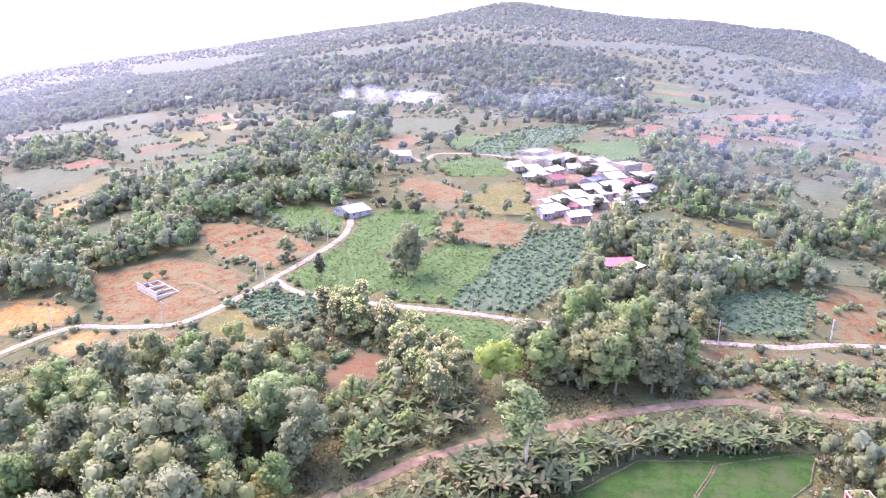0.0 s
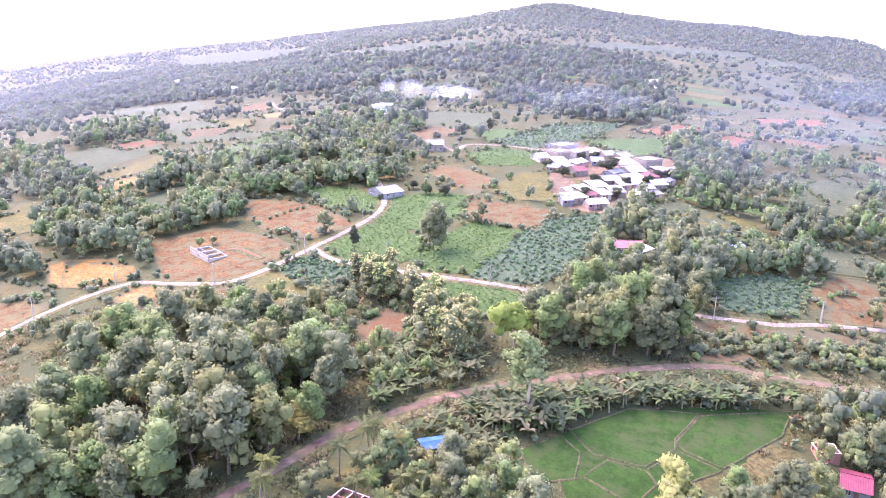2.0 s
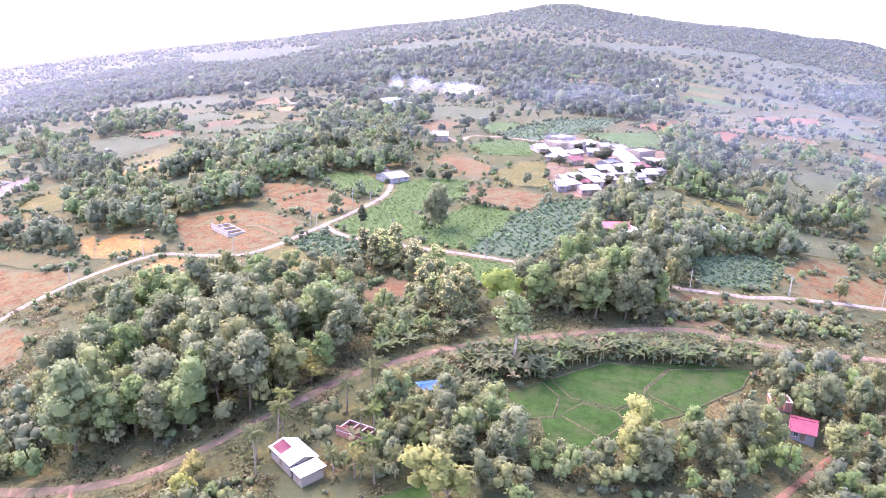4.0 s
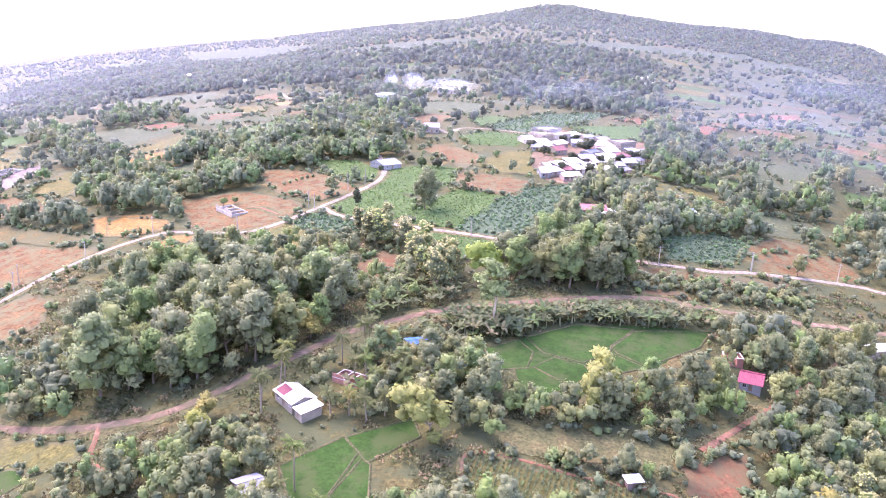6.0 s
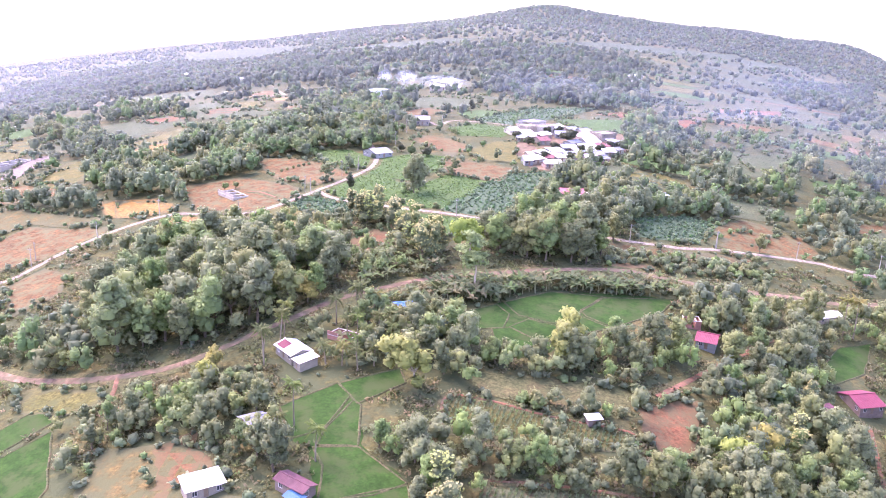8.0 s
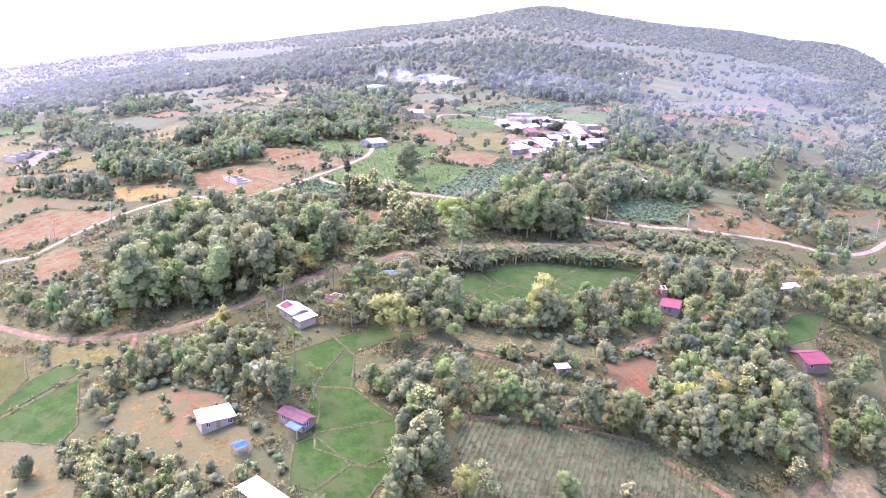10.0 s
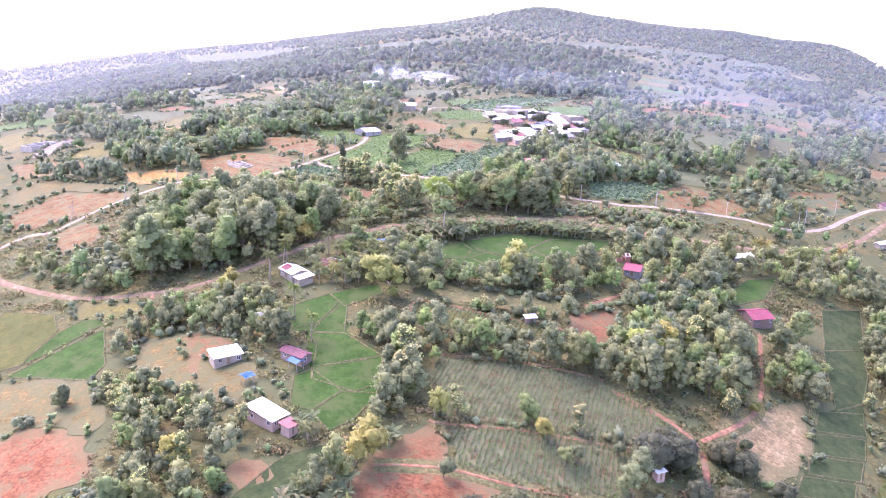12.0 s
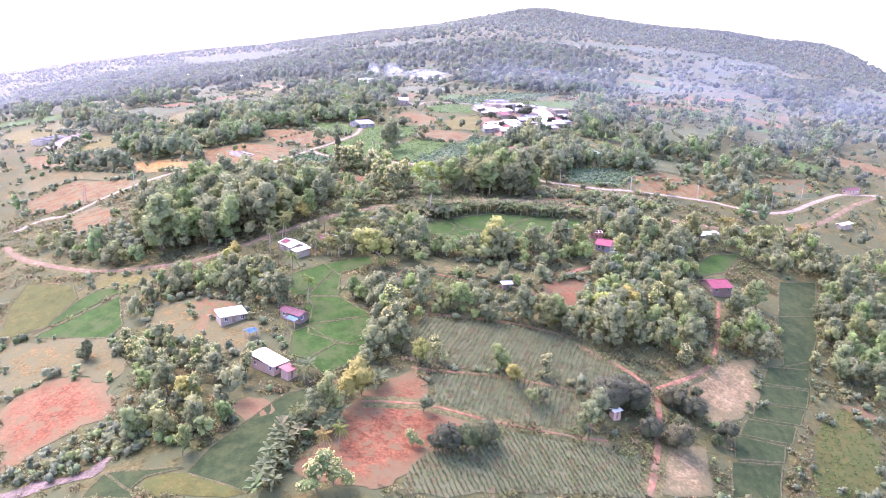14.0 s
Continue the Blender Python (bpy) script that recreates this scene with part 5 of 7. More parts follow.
def crown(seed, r, h, z, blobs, count, size, core=0.84, spread=0.6, flat=0.8, form="round", low=False):
    """A crown of overlapping leaf masses; z is the height of its middle."""
    g = np.random.default_rng(seed)
    d = g.normal(0, 1, (blobs, 3))
    d /= np.linalg.norm(d, axis=1)[:, None]
    d *= g.uniform(0.55, 1.0, (blobs, 1))
    c = d * (r * spread, r * spread, h * 0.5 * 0.68)
    if form == "round" and blobs > 8:
        lobe = g.normal(0, 1, (4, 3)) * (r * 0.3, r * 0.3, h * 0.1)
        c = c * (0.78, 0.78, 0.92) + lobe[g.integers(4, size=blobs)]
    br = r * g.uniform(0.26, 0.5, blobs) * (1.9 / blobs ** 0.28)
    if form == "cone":
        k = (c[:, 2] / h + 0.5)
        c[:, :2] *= (1.15 - k)[:, None]
        br *= 1.1 - 0.6 * k
    if form == "dome":
        c[:, 2] = np.abs(c[:, 2]) * 1.2 - h * 0.25
    c[:, 2] += z
    pieces, normals = [], []
    for p, q in zip(c, br):
        shape = LOW if low else BALL
        a = g.uniform(0, math.tau)
        ball = shape * (q, q, q * flat) * core * g.uniform(0.8, 1.2, (len(shape), 1))
        pieces.append((turned(ball, a, p), LOW_QUADS if low else BALL_QUADS))
        normals.append(pieces[-1][0] - p)
    w = br ** 2 / (br ** 2).sum()
    pick = g.choice(blobs, count, p=w)
    o = g.normal(0, 1, (count, 3))
    o[:, 2] = np.where(g.random(count) < 0.7, np.abs(o[:, 2]), o[:, 2])
    o /= np.linalg.norm(o, axis=1)[:, None]
    pos = c[pick] + o * (br[pick] * (0.74 + 0.5 * g.random(count) ** 1.3))[:, None] * (1, 1, flat)
    free = np.ones(count, bool)
    for i in range(blobs):
        e = (pos - c[i]) / (1, 1, flat)
        free &= (np.linalg.norm(e, axis=1) > br[i] * 0.72) | (pick == i)
    pieces.append(sprays(g, pos[free], o[free], size))
    normals.append(np.repeat(o[free] + g.normal(0, 0.4, o[free].shape), 4, 0))
    v, quads = stack(pieces)
    n = np.concatenate(normals)
    n = n / (np.linalg.norm(n, axis=1)[:, None] + 1e-9) + 0.5 * (v - (0, 0, z * 0.7)) / (r, r, h * 0.5) + (0, 0, 0.25)
    return v, quads, n / (np.linalg.norm(n, axis=1)[:, None] + 1e-9)


def trunk_mesh(name, height, r0, limbs, reach, seed, material):
    """A tapered, leaning trunk that forks into limbs."""
    g = random.Random(seed)
    bm = bmesh.new()

    def tube(a, b, ra, rb, n=6):
        axis = (b - a).normalized()
        u = axis.orthogonal().normalized()
        w = axis.cross(u)
        rings = [[bm.verts.new(p + (u * math.cos(k * math.tau / n) + w * math.sin(k * math.tau / n)) * r) for k in range(n)] for p, r in ((a, ra), (b, rb))]
        for k in range(n):
            bm.faces.new((rings[0][k], rings[0][(k + 1) % n], rings[1][(k + 1) % n], rings[1][k]))

    fork = Vector((g.uniform(-0.3, 0.3), g.uniform(-0.3, 0.3), height))
    mid = fork * 0.5 + Vector((g.uniform(-0.2, 0.2), g.uniform(-0.2, 0.2), 0))
    tube(Vector((0, 0, -0.6)), mid, r0 * 1.25, r0)
    tube(mid, fork, r0, r0 * 0.75)
    for i in range(limbs):
        a = i * math.tau / limbs + g.uniform(-0.4, 0.4)
        e = fork + Vector((math.cos(a) * reach, math.sin(a) * reach, g.uniform(0.7, 1.3) * reach))
        tube(fork, e, r0 * 0.6, r0 * 0.2, 5)
    me = bpy.data.meshes.new(name)
    bm.to_mesh(me)
    bm.free()
    me.materials.append(material)
    return me


KINDS = {
    # name: object name, label, category, crown settings, leaf, trunk height
    "broadleaf": ("broadleaf_tree", "full crowned green broadleaf tree in dense growth", "tree", [dict(r=5.0, h=11.5, z=5.7, blobs=32, count=1500, size=0.72, core=0.74, low=True), dict(r=6.0, h=10.2, z=5.3, blobs=36, count=1600, size=0.74, core=0.74, low=True), dict(r=4.4, h=13.0, z=6.4, blobs=30, count=1420, size=0.68, core=0.74, low=True), dict(r=5.4, h=11.4, z=5.8, blobs=28, count=1550, size=0.76, core=0.74, low=True), dict(r=4.6, h=11.8, z=5.9, blobs=26, count=1450, size=0.7, core=0.74, low=True, form="cone")], LEAF, 3.0),
    "flowering": ("flowering_tree", "olive tree crown with pale cream blossom", "tree", [dict(r=3.9, h=8.8, z=4.8, blobs=17, count=720, size=0.8), dict(r=3.5, h=9.6, z=5.2, blobs=16, count=680, size=0.8)], LEAF, 2.2),
    "mango": ("mango_tree", "dense dark green dome shaped mango tree", "tree", [dict(r=5.0, h=7.6, z=3.9, blobs=20, count=1500, size=0.6, form="dome"), dict(r=4.6, h=7.0, z=3.6, blobs=18, count=1400, size=0.6, form="dome")], LEAF_MANGO, 2.0),
    "lime": ("lime_green_tree", "bright lime green young leafed tree", "tree", [dict(r=4.2, h=9.4, z=5.0, blobs=22, count=1100, size=0.75)], LEAF_LIME, 2.4),
    "tall": ("tall_tree", "tall pale trunked tree with layered light green crown", "tree", [dict(r=4.6, h=12.0, z=8.6, blobs=22, count=1300, size=0.8, flat=0.42, spread=0.8, core=0.6)], LEAF_TALL, 6.0),
    "yellow": ("yellowing_tree", "tree with yellow green leaves", "tree", [dict(r=3.8, h=8.0, z=4.5, blobs=15, count=820, size=0.75)], LEAF_YELLOW, 2.0),
    "conical": ("conical_tree", "narrow upright dark green tree", "tree", [dict(r=3.0, h=9.6, z=5.8, blobs=14, count=700, size=0.75, form="cone")], LEAF_MANGO, 1.6),
    "shrubtree": ("small_tree", "small bushy tree in the crop field", "tree", [dict(r=3.4, h=5.0, z=3.4, blobs=12, count=620, size=0.7)], LEAF, 1.4),
    "village": ("village_tree", "dark green yard tree between village houses", "tree", [dict(r=3.6, h=5.6, z=3.6, blobs=16, count=520, size=0.85)], LEAF_MANGO, 1.6),
    "shrub": ("shrub", "low wild green shrub", "shrub", [dict(r=1.8, h=2.6, z=1.1, blobs=7, count=190, size=0.6), dict(r=2.2, h=2.4, z=1.0, blobs=8, count=220, size=0.65)], LEAF, 0.3),
}
MODELS, COUNTS = {}, {}


def tree_model(kind, i):
    """Trunk, crown and, where it blooms, blossom meshes of one model of a kind."""
    if (kind, i) not in MODELS:
        name, label, category, forms, leaf, height = KINDS[kind]
        f = forms[i]
        v, q, soft = crown(hash_of(kind) + i, **f)
        bark = BARK_PALE if kind in ("tall", "lime") else BARK
        made = [("trunk", trunk_mesh("trunk", height, 0.1 + 0.05 * f["r"] * 0.6, 4, f["r"] * 0.35, i, bark)), ("crown", mesh_np("crown", v, q, leaf, normals=soft))]
        if kind == "flowering":
            g = np.random.default_rng(50 + i)
            k = g.choice(np.arange(len(q) // 2, len(q)), 360)
            c = v[q[k]].mean(1)
            o = c - (0, 0, f["z"])
            o /= np.linalg.norm(o, axis=1)[:, None]
            bv, bq = sprays(g, c + o * 0.25, o, 0.75)
            made.append(("blossom", mesh_np("blossom", bv, bq, BLOSSOM)))
        MODELS[kind, i] = made
    return MODELS[kind, i]


def hash_of(text):
    return sum(ord(c) * (i + 1) for i, c in enumerate(text))


def tree(x, y, kind, size):
    name, label, category, forms, leaf, height = KINDS[kind]
    COUNTS[kind] = COUNTS.get(kind, 0) + 1
    i = int(rng.integers(len(forms)))
    ob = new(name)
    ob.matrix_world = pose(x, y, H(x, y), rng.normal(0, 2), rng.normal(0, 2), rng.uniform(0, 360)) @ Matrix.Diagonal((size, size * rng.uniform(0.9, 1.1), size * rng.uniform(0.98, 1.28), 1))
    for n, me in tree_model(kind, i):
        new(n, me).parent = ob
    tagged(ob, label, category, "trees of the valley")


# joined growth: lists of model, places, sizes
STUFF = {}
LODS = {
    "mid": [crown(900 + i, 5.2, 9.4, 5.2, 7, 95, 1.5, core=0.74, low=True) for i in range(6)],
    "far": [crown(920 + i, 5.4, 8.6, 4.6, 3, 20, 2.4, core=0.84, low=True) for i in range(6)],
    "dot": [crown(925 + i, 5.0, 6.4, 3.2, 1, 10, 2.9, core=0.8, low=True) for i in range(6)],
    "bush": [crown(940 + i, 1.7, 2.4, 0.9, 2, 22, 1.0, core=0.8, low=True) for i in range(3)],
}


def scatter(name, lod, x, y, sizes, material, label, category):
    """One joined mesh of many copies of the models of a level of detail."""
    if len(x) == 0:
        return
    models = LODS[lod]
    pick = rng.integers(len(models), size=len(x))
    z = Hn(x, y)
    pieces, tints, normals = [], [], []
    for m, (v, q, *soft) in enumerate(models):
        k = np.nonzero(pick == m)[0]
        if len(k) == 0:
            continue
        a, s = rng.uniform(0, math.tau, len(k)), sizes[k]
        hz = s * rng.uniform(0.85, 1.3, len(k)) * (1.2 if lod in ("mid", "infill", "far") else 1.0)
        ca, sa = np.cos(a)[:, None], np.sin(a)[:, None]
        vx = (v[None, :, 0] * ca - v[None, :, 1] * sa) * s[:, None] + x[k][:, None]
        vy = (v[None, :, 0] * sa + v[None, :, 1] * ca) * s[:, None] + y[k][:, None]
        vz = v[None, :, 2] * hz[:, None] + z[k][:, None]
        pieces.append((np.stack([vx, vy, vz], -1).reshape(-1, 3), (q[None] + (np.arange(len(k)) * len(v))[:, None, None]).reshape(-1, 4)))
        tints.append(np.repeat(rng.random(len(k)), len(v)))
        if soft:
            w = soft[0]
            normals.append(np.stack([w[None, :, 0] * ca - w[None, :, 1] * sa, w[None, :, 0] * sa + w[None, :, 1] * ca, np.repeat(w[None, :, 2], len(k), 0)], -1).reshape(-1, 3))
    v, q = stack(pieces)
    ob = new(name, mesh_np(name, v, q, material, np.concatenate(tints), normals=np.concatenate(normals) if normals else None))
    tagged(ob, label, category, kind="stuff")


def clear_of(x, y, gap=1.5):
    """Which points stand on no field, road or house."""
    ok = np.ones(len(x), bool)
    for outline, margin in BLOCKED:
        o = np.asarray(outline)
        near = np.nonzero((x > o[:, 0].min() - 3) & (x < o[:, 0].max() + 3) & (y > o[:, 1].min() - 3) & (y < o[:, 1].max() + 3))[0]
        if len(near) == 0:
            continue
        ok[near] &= ~inside(outline, x[near], y[near])
        if margin:
            for a in range(8):
                ok[near] &= ~inside(outline, x[near] + margin * math.cos(a * math.pi / 4), y[near] + margin * math.sin(a * math.pi / 4))
    r = np.array(ROAD_POINTS)
    close = np.nonzero(ok & (y < r[:, 1].max() + 20))[0]
    for i in range(0, len(close), 400):
        c = close[i:i + 400]
        d = np.hypot(x[c, None] - r[None, :, 0], y[c, None] - r[None, :, 1]) - r[None, :, 2]
        ok[c] &= d.min(1) > gap
    if gap >= 1.5:
        lane = np.array([p for p in DIRT_POINTS if p[0] < -1])
        for shift in (4.0, 8.0, 12.0):
            c = np.nonzero(ok)[0]
            d = np.hypot(x[c, None] - lane[None, :, 0], y[c, None] + shift - lane[None, :, 1])
            ok[c] &= d.min(1) > 4.0
    for hx, hy, hr in HOUSES:
        ok &= (np.hypot(x - hx, y - hy) > hr + 1.2) & (np.hypot(x - hx, y + 4 - hy) > hr * 0.7)
        if hy > 180:
            ok &= (np.hypot(x - hx, y + 9 - hy) > hr * 0.9) & (np.hypot(x - hx, y + 15 - hy) > hr * 0.8)
    return ok


def spread_points(outline, area):
    """Random points in an outline, kept apart."""
    o = np.asarray(outline)
    lo, hi = o.min(0), o.max(0)
    n = int(4 * (hi[0] - lo[0]) * (hi[1] - lo[1]) / area) + 10
    p = rng.uniform(lo, hi, (n, 2))
    p = p[inside(outline, p[:, 0], p[:, 1])]
    gap, kept = math.sqrt(area) * 0.72, []
    for q in p:
        if all((q[0] - k[0]) ** 2 + (q[1] - k[1]) ** 2 > gap * gap for k in kept):
            kept.append(q)
    return np.array(kept).reshape(-1, 2)


def patchy(x, y, size, seed, stretch=1.0):
    return np.array([noise.fractal(Vector((a / size, b / size / stretch, seed)), 1.0, 2.0, 3) for a, b in zip(x, y)])


def polar_points(n, r0, r1, half, power=1.0, back=90):
    r = r0 + (r1 - r0) * rng.random(n) ** power
    a = np.radians(rng.uniform(-half, half, n)) + radians(-2)
    return 20 + r * np.sin(a), -back + r * np.cos(a)


MID = {"broadleaf": [], "shrub": [], "banana": []}


NEAR_WOODS = []


def wood(kind, area, lo, hi, outline):
    if kind in ("broadleaf", "flowering"):
        NEAR_WOODS.append((5.0 if outline[0][0] > -20 else 6.5, 0.35, 0.75, outline))
    p = spread_points(outline, area)
    if len(p) == 0:
        return
    p = p[clear_of(p[:, 0], p[:, 1])]
    for x, y in p:
        s = rng.uniform(lo, hi)
        if kind == "banana":
            if COUNTS.get("banana", 0) < 150:
                banana(x, y, s)
            else:
                MID["banana"].append((x, y, s))
        elif y < 235 and COUNTS.get(kind, 0) < 300:
            tree(x, y, kind, s)
        else:
            MID["shrub" if kind == "shrub" else "broadleaf"].append((x, y, s))




def leaf_blade(length, width, droop, rise, n=4):
    """A long arched leaf along +x."""
    v, q = [], []
    for i in range(n + 1):
        t = i / n
        w = width * math.sin(math.pi * (0.12 + 0.86 * t)) ** 0.7 * 0.5
        x, z = length * t * (1 - 0.18 * t * droop), rise * length * t - droop * length * 0.5 * t * t
        v += [(x, -w, z - w * 0.25), (x, w, z - w * 0.25)]
    for i in range(n):
        q.append((2 * i, 2 * i + 2, 2 * i + 3, 2 * i + 1))
    return np.array(v, float), np.array(q)


def post(bm, r0, r1, z0, z1, n=7, lean=(0, 0)):
    rings = [[bm.verts.new((r * math.cos(k * math.tau / n) + lean[0] * f, r * math.sin(k * math.tau / n) + lean[1] * f, z)) for k in range(n)] for r, z, f in ((r0, z0, 0), ((r0 + r1) / 2, (z0 + z1) / 2, 0.35), (r1, z1, 1))]
    for a, b in zip(rings, rings[1:]):
        for k in range(n):
            bm.faces.new((a[k], a[(k + 1) % n], b[(k + 1) % n], b[k]))
    bm.faces.new(rings[-1])


def banana_mesh(seed):
    g = random.Random(seed)
    pieces = []
    for i in range(9):
        v, q = leaf_blade(g.uniform(2.2, 3.0), 0.75, g.uniform(0.7, 1.5), g.uniform(0.5, 1.1))
        pieces.append((turned(v, i * 2.4 + g.uniform(-0.3, 0.3), (0, 0, 2.2 + g.uniform(-0.2, 0.3))), q))
    return stack(pieces)


BANANA = [mesh_np("leaves", *banana_mesh(i), LEAF_BANANA) for i in range(3)]
LODS["banana"] = [banana_mesh(10 + i) for i in range(3)]


def stalk_mesh(name, r0, r1, z1, material, lean=(0, 0)):
    bm = bmesh.new()
    post(bm, r0, r1, -0.4, z1, 7, lean)
    me = bpy.data.meshes.new(name)
    bm.to_mesh(me)
    bm.free()
    me.materials.append(material)
    return me


STALK = stalk_mesh("stalk", 0.2, 0.13, 2.4, plain_material("banana_stalk", (0.2, 0.2, 0.1), 0.8))


def banana(x, y, size=1.2):
    COUNTS["banana"] = COUNTS.get("banana", 0) + 1
    ob = new("banana_plant")
    ob.matrix_world = pose(x, y, H(x, y), rng.normal(0, 4), rng.normal(0, 4), rng.uniform(0, 360)) @ Matrix.Scale(size, 4)
    new("stalk", STALK).parent = ob
    new("leaves", BANANA[int(rng.integers(3))]).parent = ob
    tagged(ob, "banana plant with broad arching green leaves", "banana plant", "banana plants")


def palm_head(seed):
    g = random.Random(seed)
    pieces = []
    for i in range(24):
        a, up = i * 2.4, g.uniform(-0.9, 1.0)
        length = g.uniform(3.4, 4.4)
        rib, q = leaf_blade(length, 0.2, 0.9, up, 5)
        pieces.append((turned(rib, a, (0, 0, 0)), q))
        for k in range(1, 12):
            t = k / 12
            x, z = length * t * (1 - 0.18 * t * 0.9), up * length * t - 0.9 * length * 0.5 * t * t
            for s in (-1, 1):
                w = 0.7 * math.sin(math.pi * (0.2 + 0.75 * t))
                v = np.array([(x - 0.1, 0, z), (x + 0.12, 0, z), (x + 0.35, s * w, z - 0.75 * w), (x + 0.2, s * w, z - 0.8 * w)])
                pieces.append((turned(v, a, (0, 0, 0)), np.array([(0, 1, 2, 3)])))
    return stack(pieces)


PALM = [mesh_np("fronds", *palm_head(i), LEAF_PALM) for i in range(3)]
PALM_TRUNK = plain_material("palm_trunk", (0.25, 0.2, 0.14), 0.9, 0.3, 0.3)


def palm(x, y, size):
    ob = new("coconut_palm")
    i = int(rng.integers(3))
    tall = 10.5 * size
    lean = (rng.uniform(-0.7, 0.7), rng.uniform(-0.7, 0.7))
    ob.matrix_world = pose(x, y, H(x, y), 0, 0, rng.uniform(0, 360))
    new("trunk", stalk_mesh("trunk", 0.2, 0.13, tall, PALM_TRUNK, lean)).parent = ob
    top = new("fronds", PALM[i])
    top.parent = ob
    top.location = (lean[0], lean[1], tall)
    s = 0.52 + 0.22 * size
    top.scale = (s, s, s)
    tagged(ob, "coconut palm with slender pale trunk and drooping fronds", "palm tree", "coconut palms")


POLE_WOOD = plain_material("pole_concrete", (0.44, 0.39, 0.32), 0.85, 0.2, 0.5)
POLE_STEEL = plain_material("pole_fitting", (0.3, 0.3, 0.3), 0.6, 0.2, 0.3)


def pole(x, y):
    ob = new("utility_pole")
    ob.matrix_world = pose(x, y, H(x, y), rng.normal(0, 1.0), rng.normal(0, 1.0), rng.uniform(0, 360))
    bm = bmesh.new()
    post(bm, 0.16, 0.11, -0.5, 7.4, 8)
    part("post", bm, POLE_WOOD, ob)
    bm = bmesh.new()
    box(bm, -0.7, 0.7, 0.1, 0.2, 6.8, 6.92)
    part("crossarm", bm, POLE_STEEL, ob)
    for k in (-0.62, 0.0, 0.62):
        bm = bmesh.new()
        box(bm, k - 0.05, k + 0.05, 0.1, 0.2, 6.92, 7.12)
        part("insulator", bm, POLE_STEEL, ob)
    tagged(ob, "slim pale concrete utility pole by the road", "utility pole", "utility poles")


banana(-7.6, -14.9)
banana(-3.8, -8.0)
banana(-7.7, -27.0)
banana(-5.3, -18.9)
banana(-3.1, -14.6)
banana(2.3, -11.8)
banana(4.7, -10.4)
banana(-7.5, -32.5)
banana(7.2, 13.5)
banana(11.9, 11.7)
banana(-44.7, 14.6)
banana(-7.2, -19.0)
banana(-5.1, -16.8)
banana(-7.6, -25.0)
banana(-7.8, -28.8)
banana(-4.8, -12.5)
banana(-5.2, -22.0)
banana(-5.1, -32.3)
banana(-1.0, -5.4)
banana(9.4, 8.5)
banana(8.4, 5.7)
banana(11.5, 8.9)
banana(-7.2, 14.6)
banana(-9.2, 13.1)
banana(-2.3, -9.0)
banana(-7.5, -12.7)
banana(-6.0, -10.4)
banana(-7.7, -17.0)
banana(-8.0, -22.1)
banana(-5.9, -26.9)
banana(-6.7, -30.6)
banana(-7.6, -34.3)
banana(-3.0, -5.6)
banana(3.5, -7.2)
banana(5.3, -5.7)
banana(2.6, -9.6)
banana(-18.7, 103.8)
banana(-15.3, 101.2)
banana(-11.4, 98.8)
banana(-6.4, 99.2)
banana(-13.3, 106.9)
banana(-4.4, 94.2)
banana(-15.5, 93.4)
banana(-11.1, 107.1)
banana(-7.6, 103.2)
banana(-12.7, 93.6)

palm(-16.3, 120.0, 1.0)
palm(-11.5, 115.8, 0.95)
palm(-37.3, 93.3, 1.0)
palm(-35.3, 102.3, 1.05)
palm(-15.7, 54.5, 0.8)
palm(-23.2, 66.8, 1.05)
palm(-25.1, 59.4, 0.8)
palm(142.6, 157.2, 1.3)
palm(157.3, 159.6, 1.25)
palm(164.2, 163.2, 1.25)
palm(179.8, 174.0, 1.15)
palm(-5.9, 107.5, 0.8)
palm(-16.6, 118.8, 1.0)
palm(6.3, -15.5, 0.45)
palm(3.5, -18.0, 0.45)
palm(-16.8, 93.3, 0.6)
palm(-12.3, 91.1, 0.6)
palm(-21.0, 93.2, 0.6)
palm(-38.9, 98.6, 0.7)
palm(-35.8, 104.0, 0.8)
palm(139.8, 158.8, 1.2)
palm(-6.8, 9.1, 0.4)
palm(-45.1, 124.1, 0.9)
palm(-35.6, 108.2, 1.0)
palm(-5.6, -9.3, 0.4)
palm(-14.8, 106.8, 0.7)
palm(-11.2, 102.9, 0.6)
palm(-8.9, 107.3, 0.75)
palm(-5.3, 102.0, 0.7)
palm(-17.7, 106.7, 0.7)
palm(-13.3, 97.4, 0.6)
palm(-8.5, 93.9, 0.6)
palm(-22.3, 115.4, 0.8)

pole(-115.0, 218.8)
pole(-80.2, 214.1)
pole(-59.0, 240.3)
pole(-55.5, 236.2)
pole(-47.3, 265.7)
pole(-41.3, 274.6)
pole(7.9, 210.2)
pole(74.9, 202.5)
pole(110.8, 212.3)
pole(-26.4, 227.5)
pole(110.5, 212.2)
pole(-45.4, 336.6)
pole(-30.2, 334.5)
pole(-27.9, 370.5)
pole(-8.6, 401.3)
pole(144.9, 218.6)
pole(-147.3, 177.5)
pole(-132.1, 198.8)
pole(211.9, 258.0)
pole(186.6, 230.8)
pole(-149.1, 183.8)
pole(181.1, 224.7)

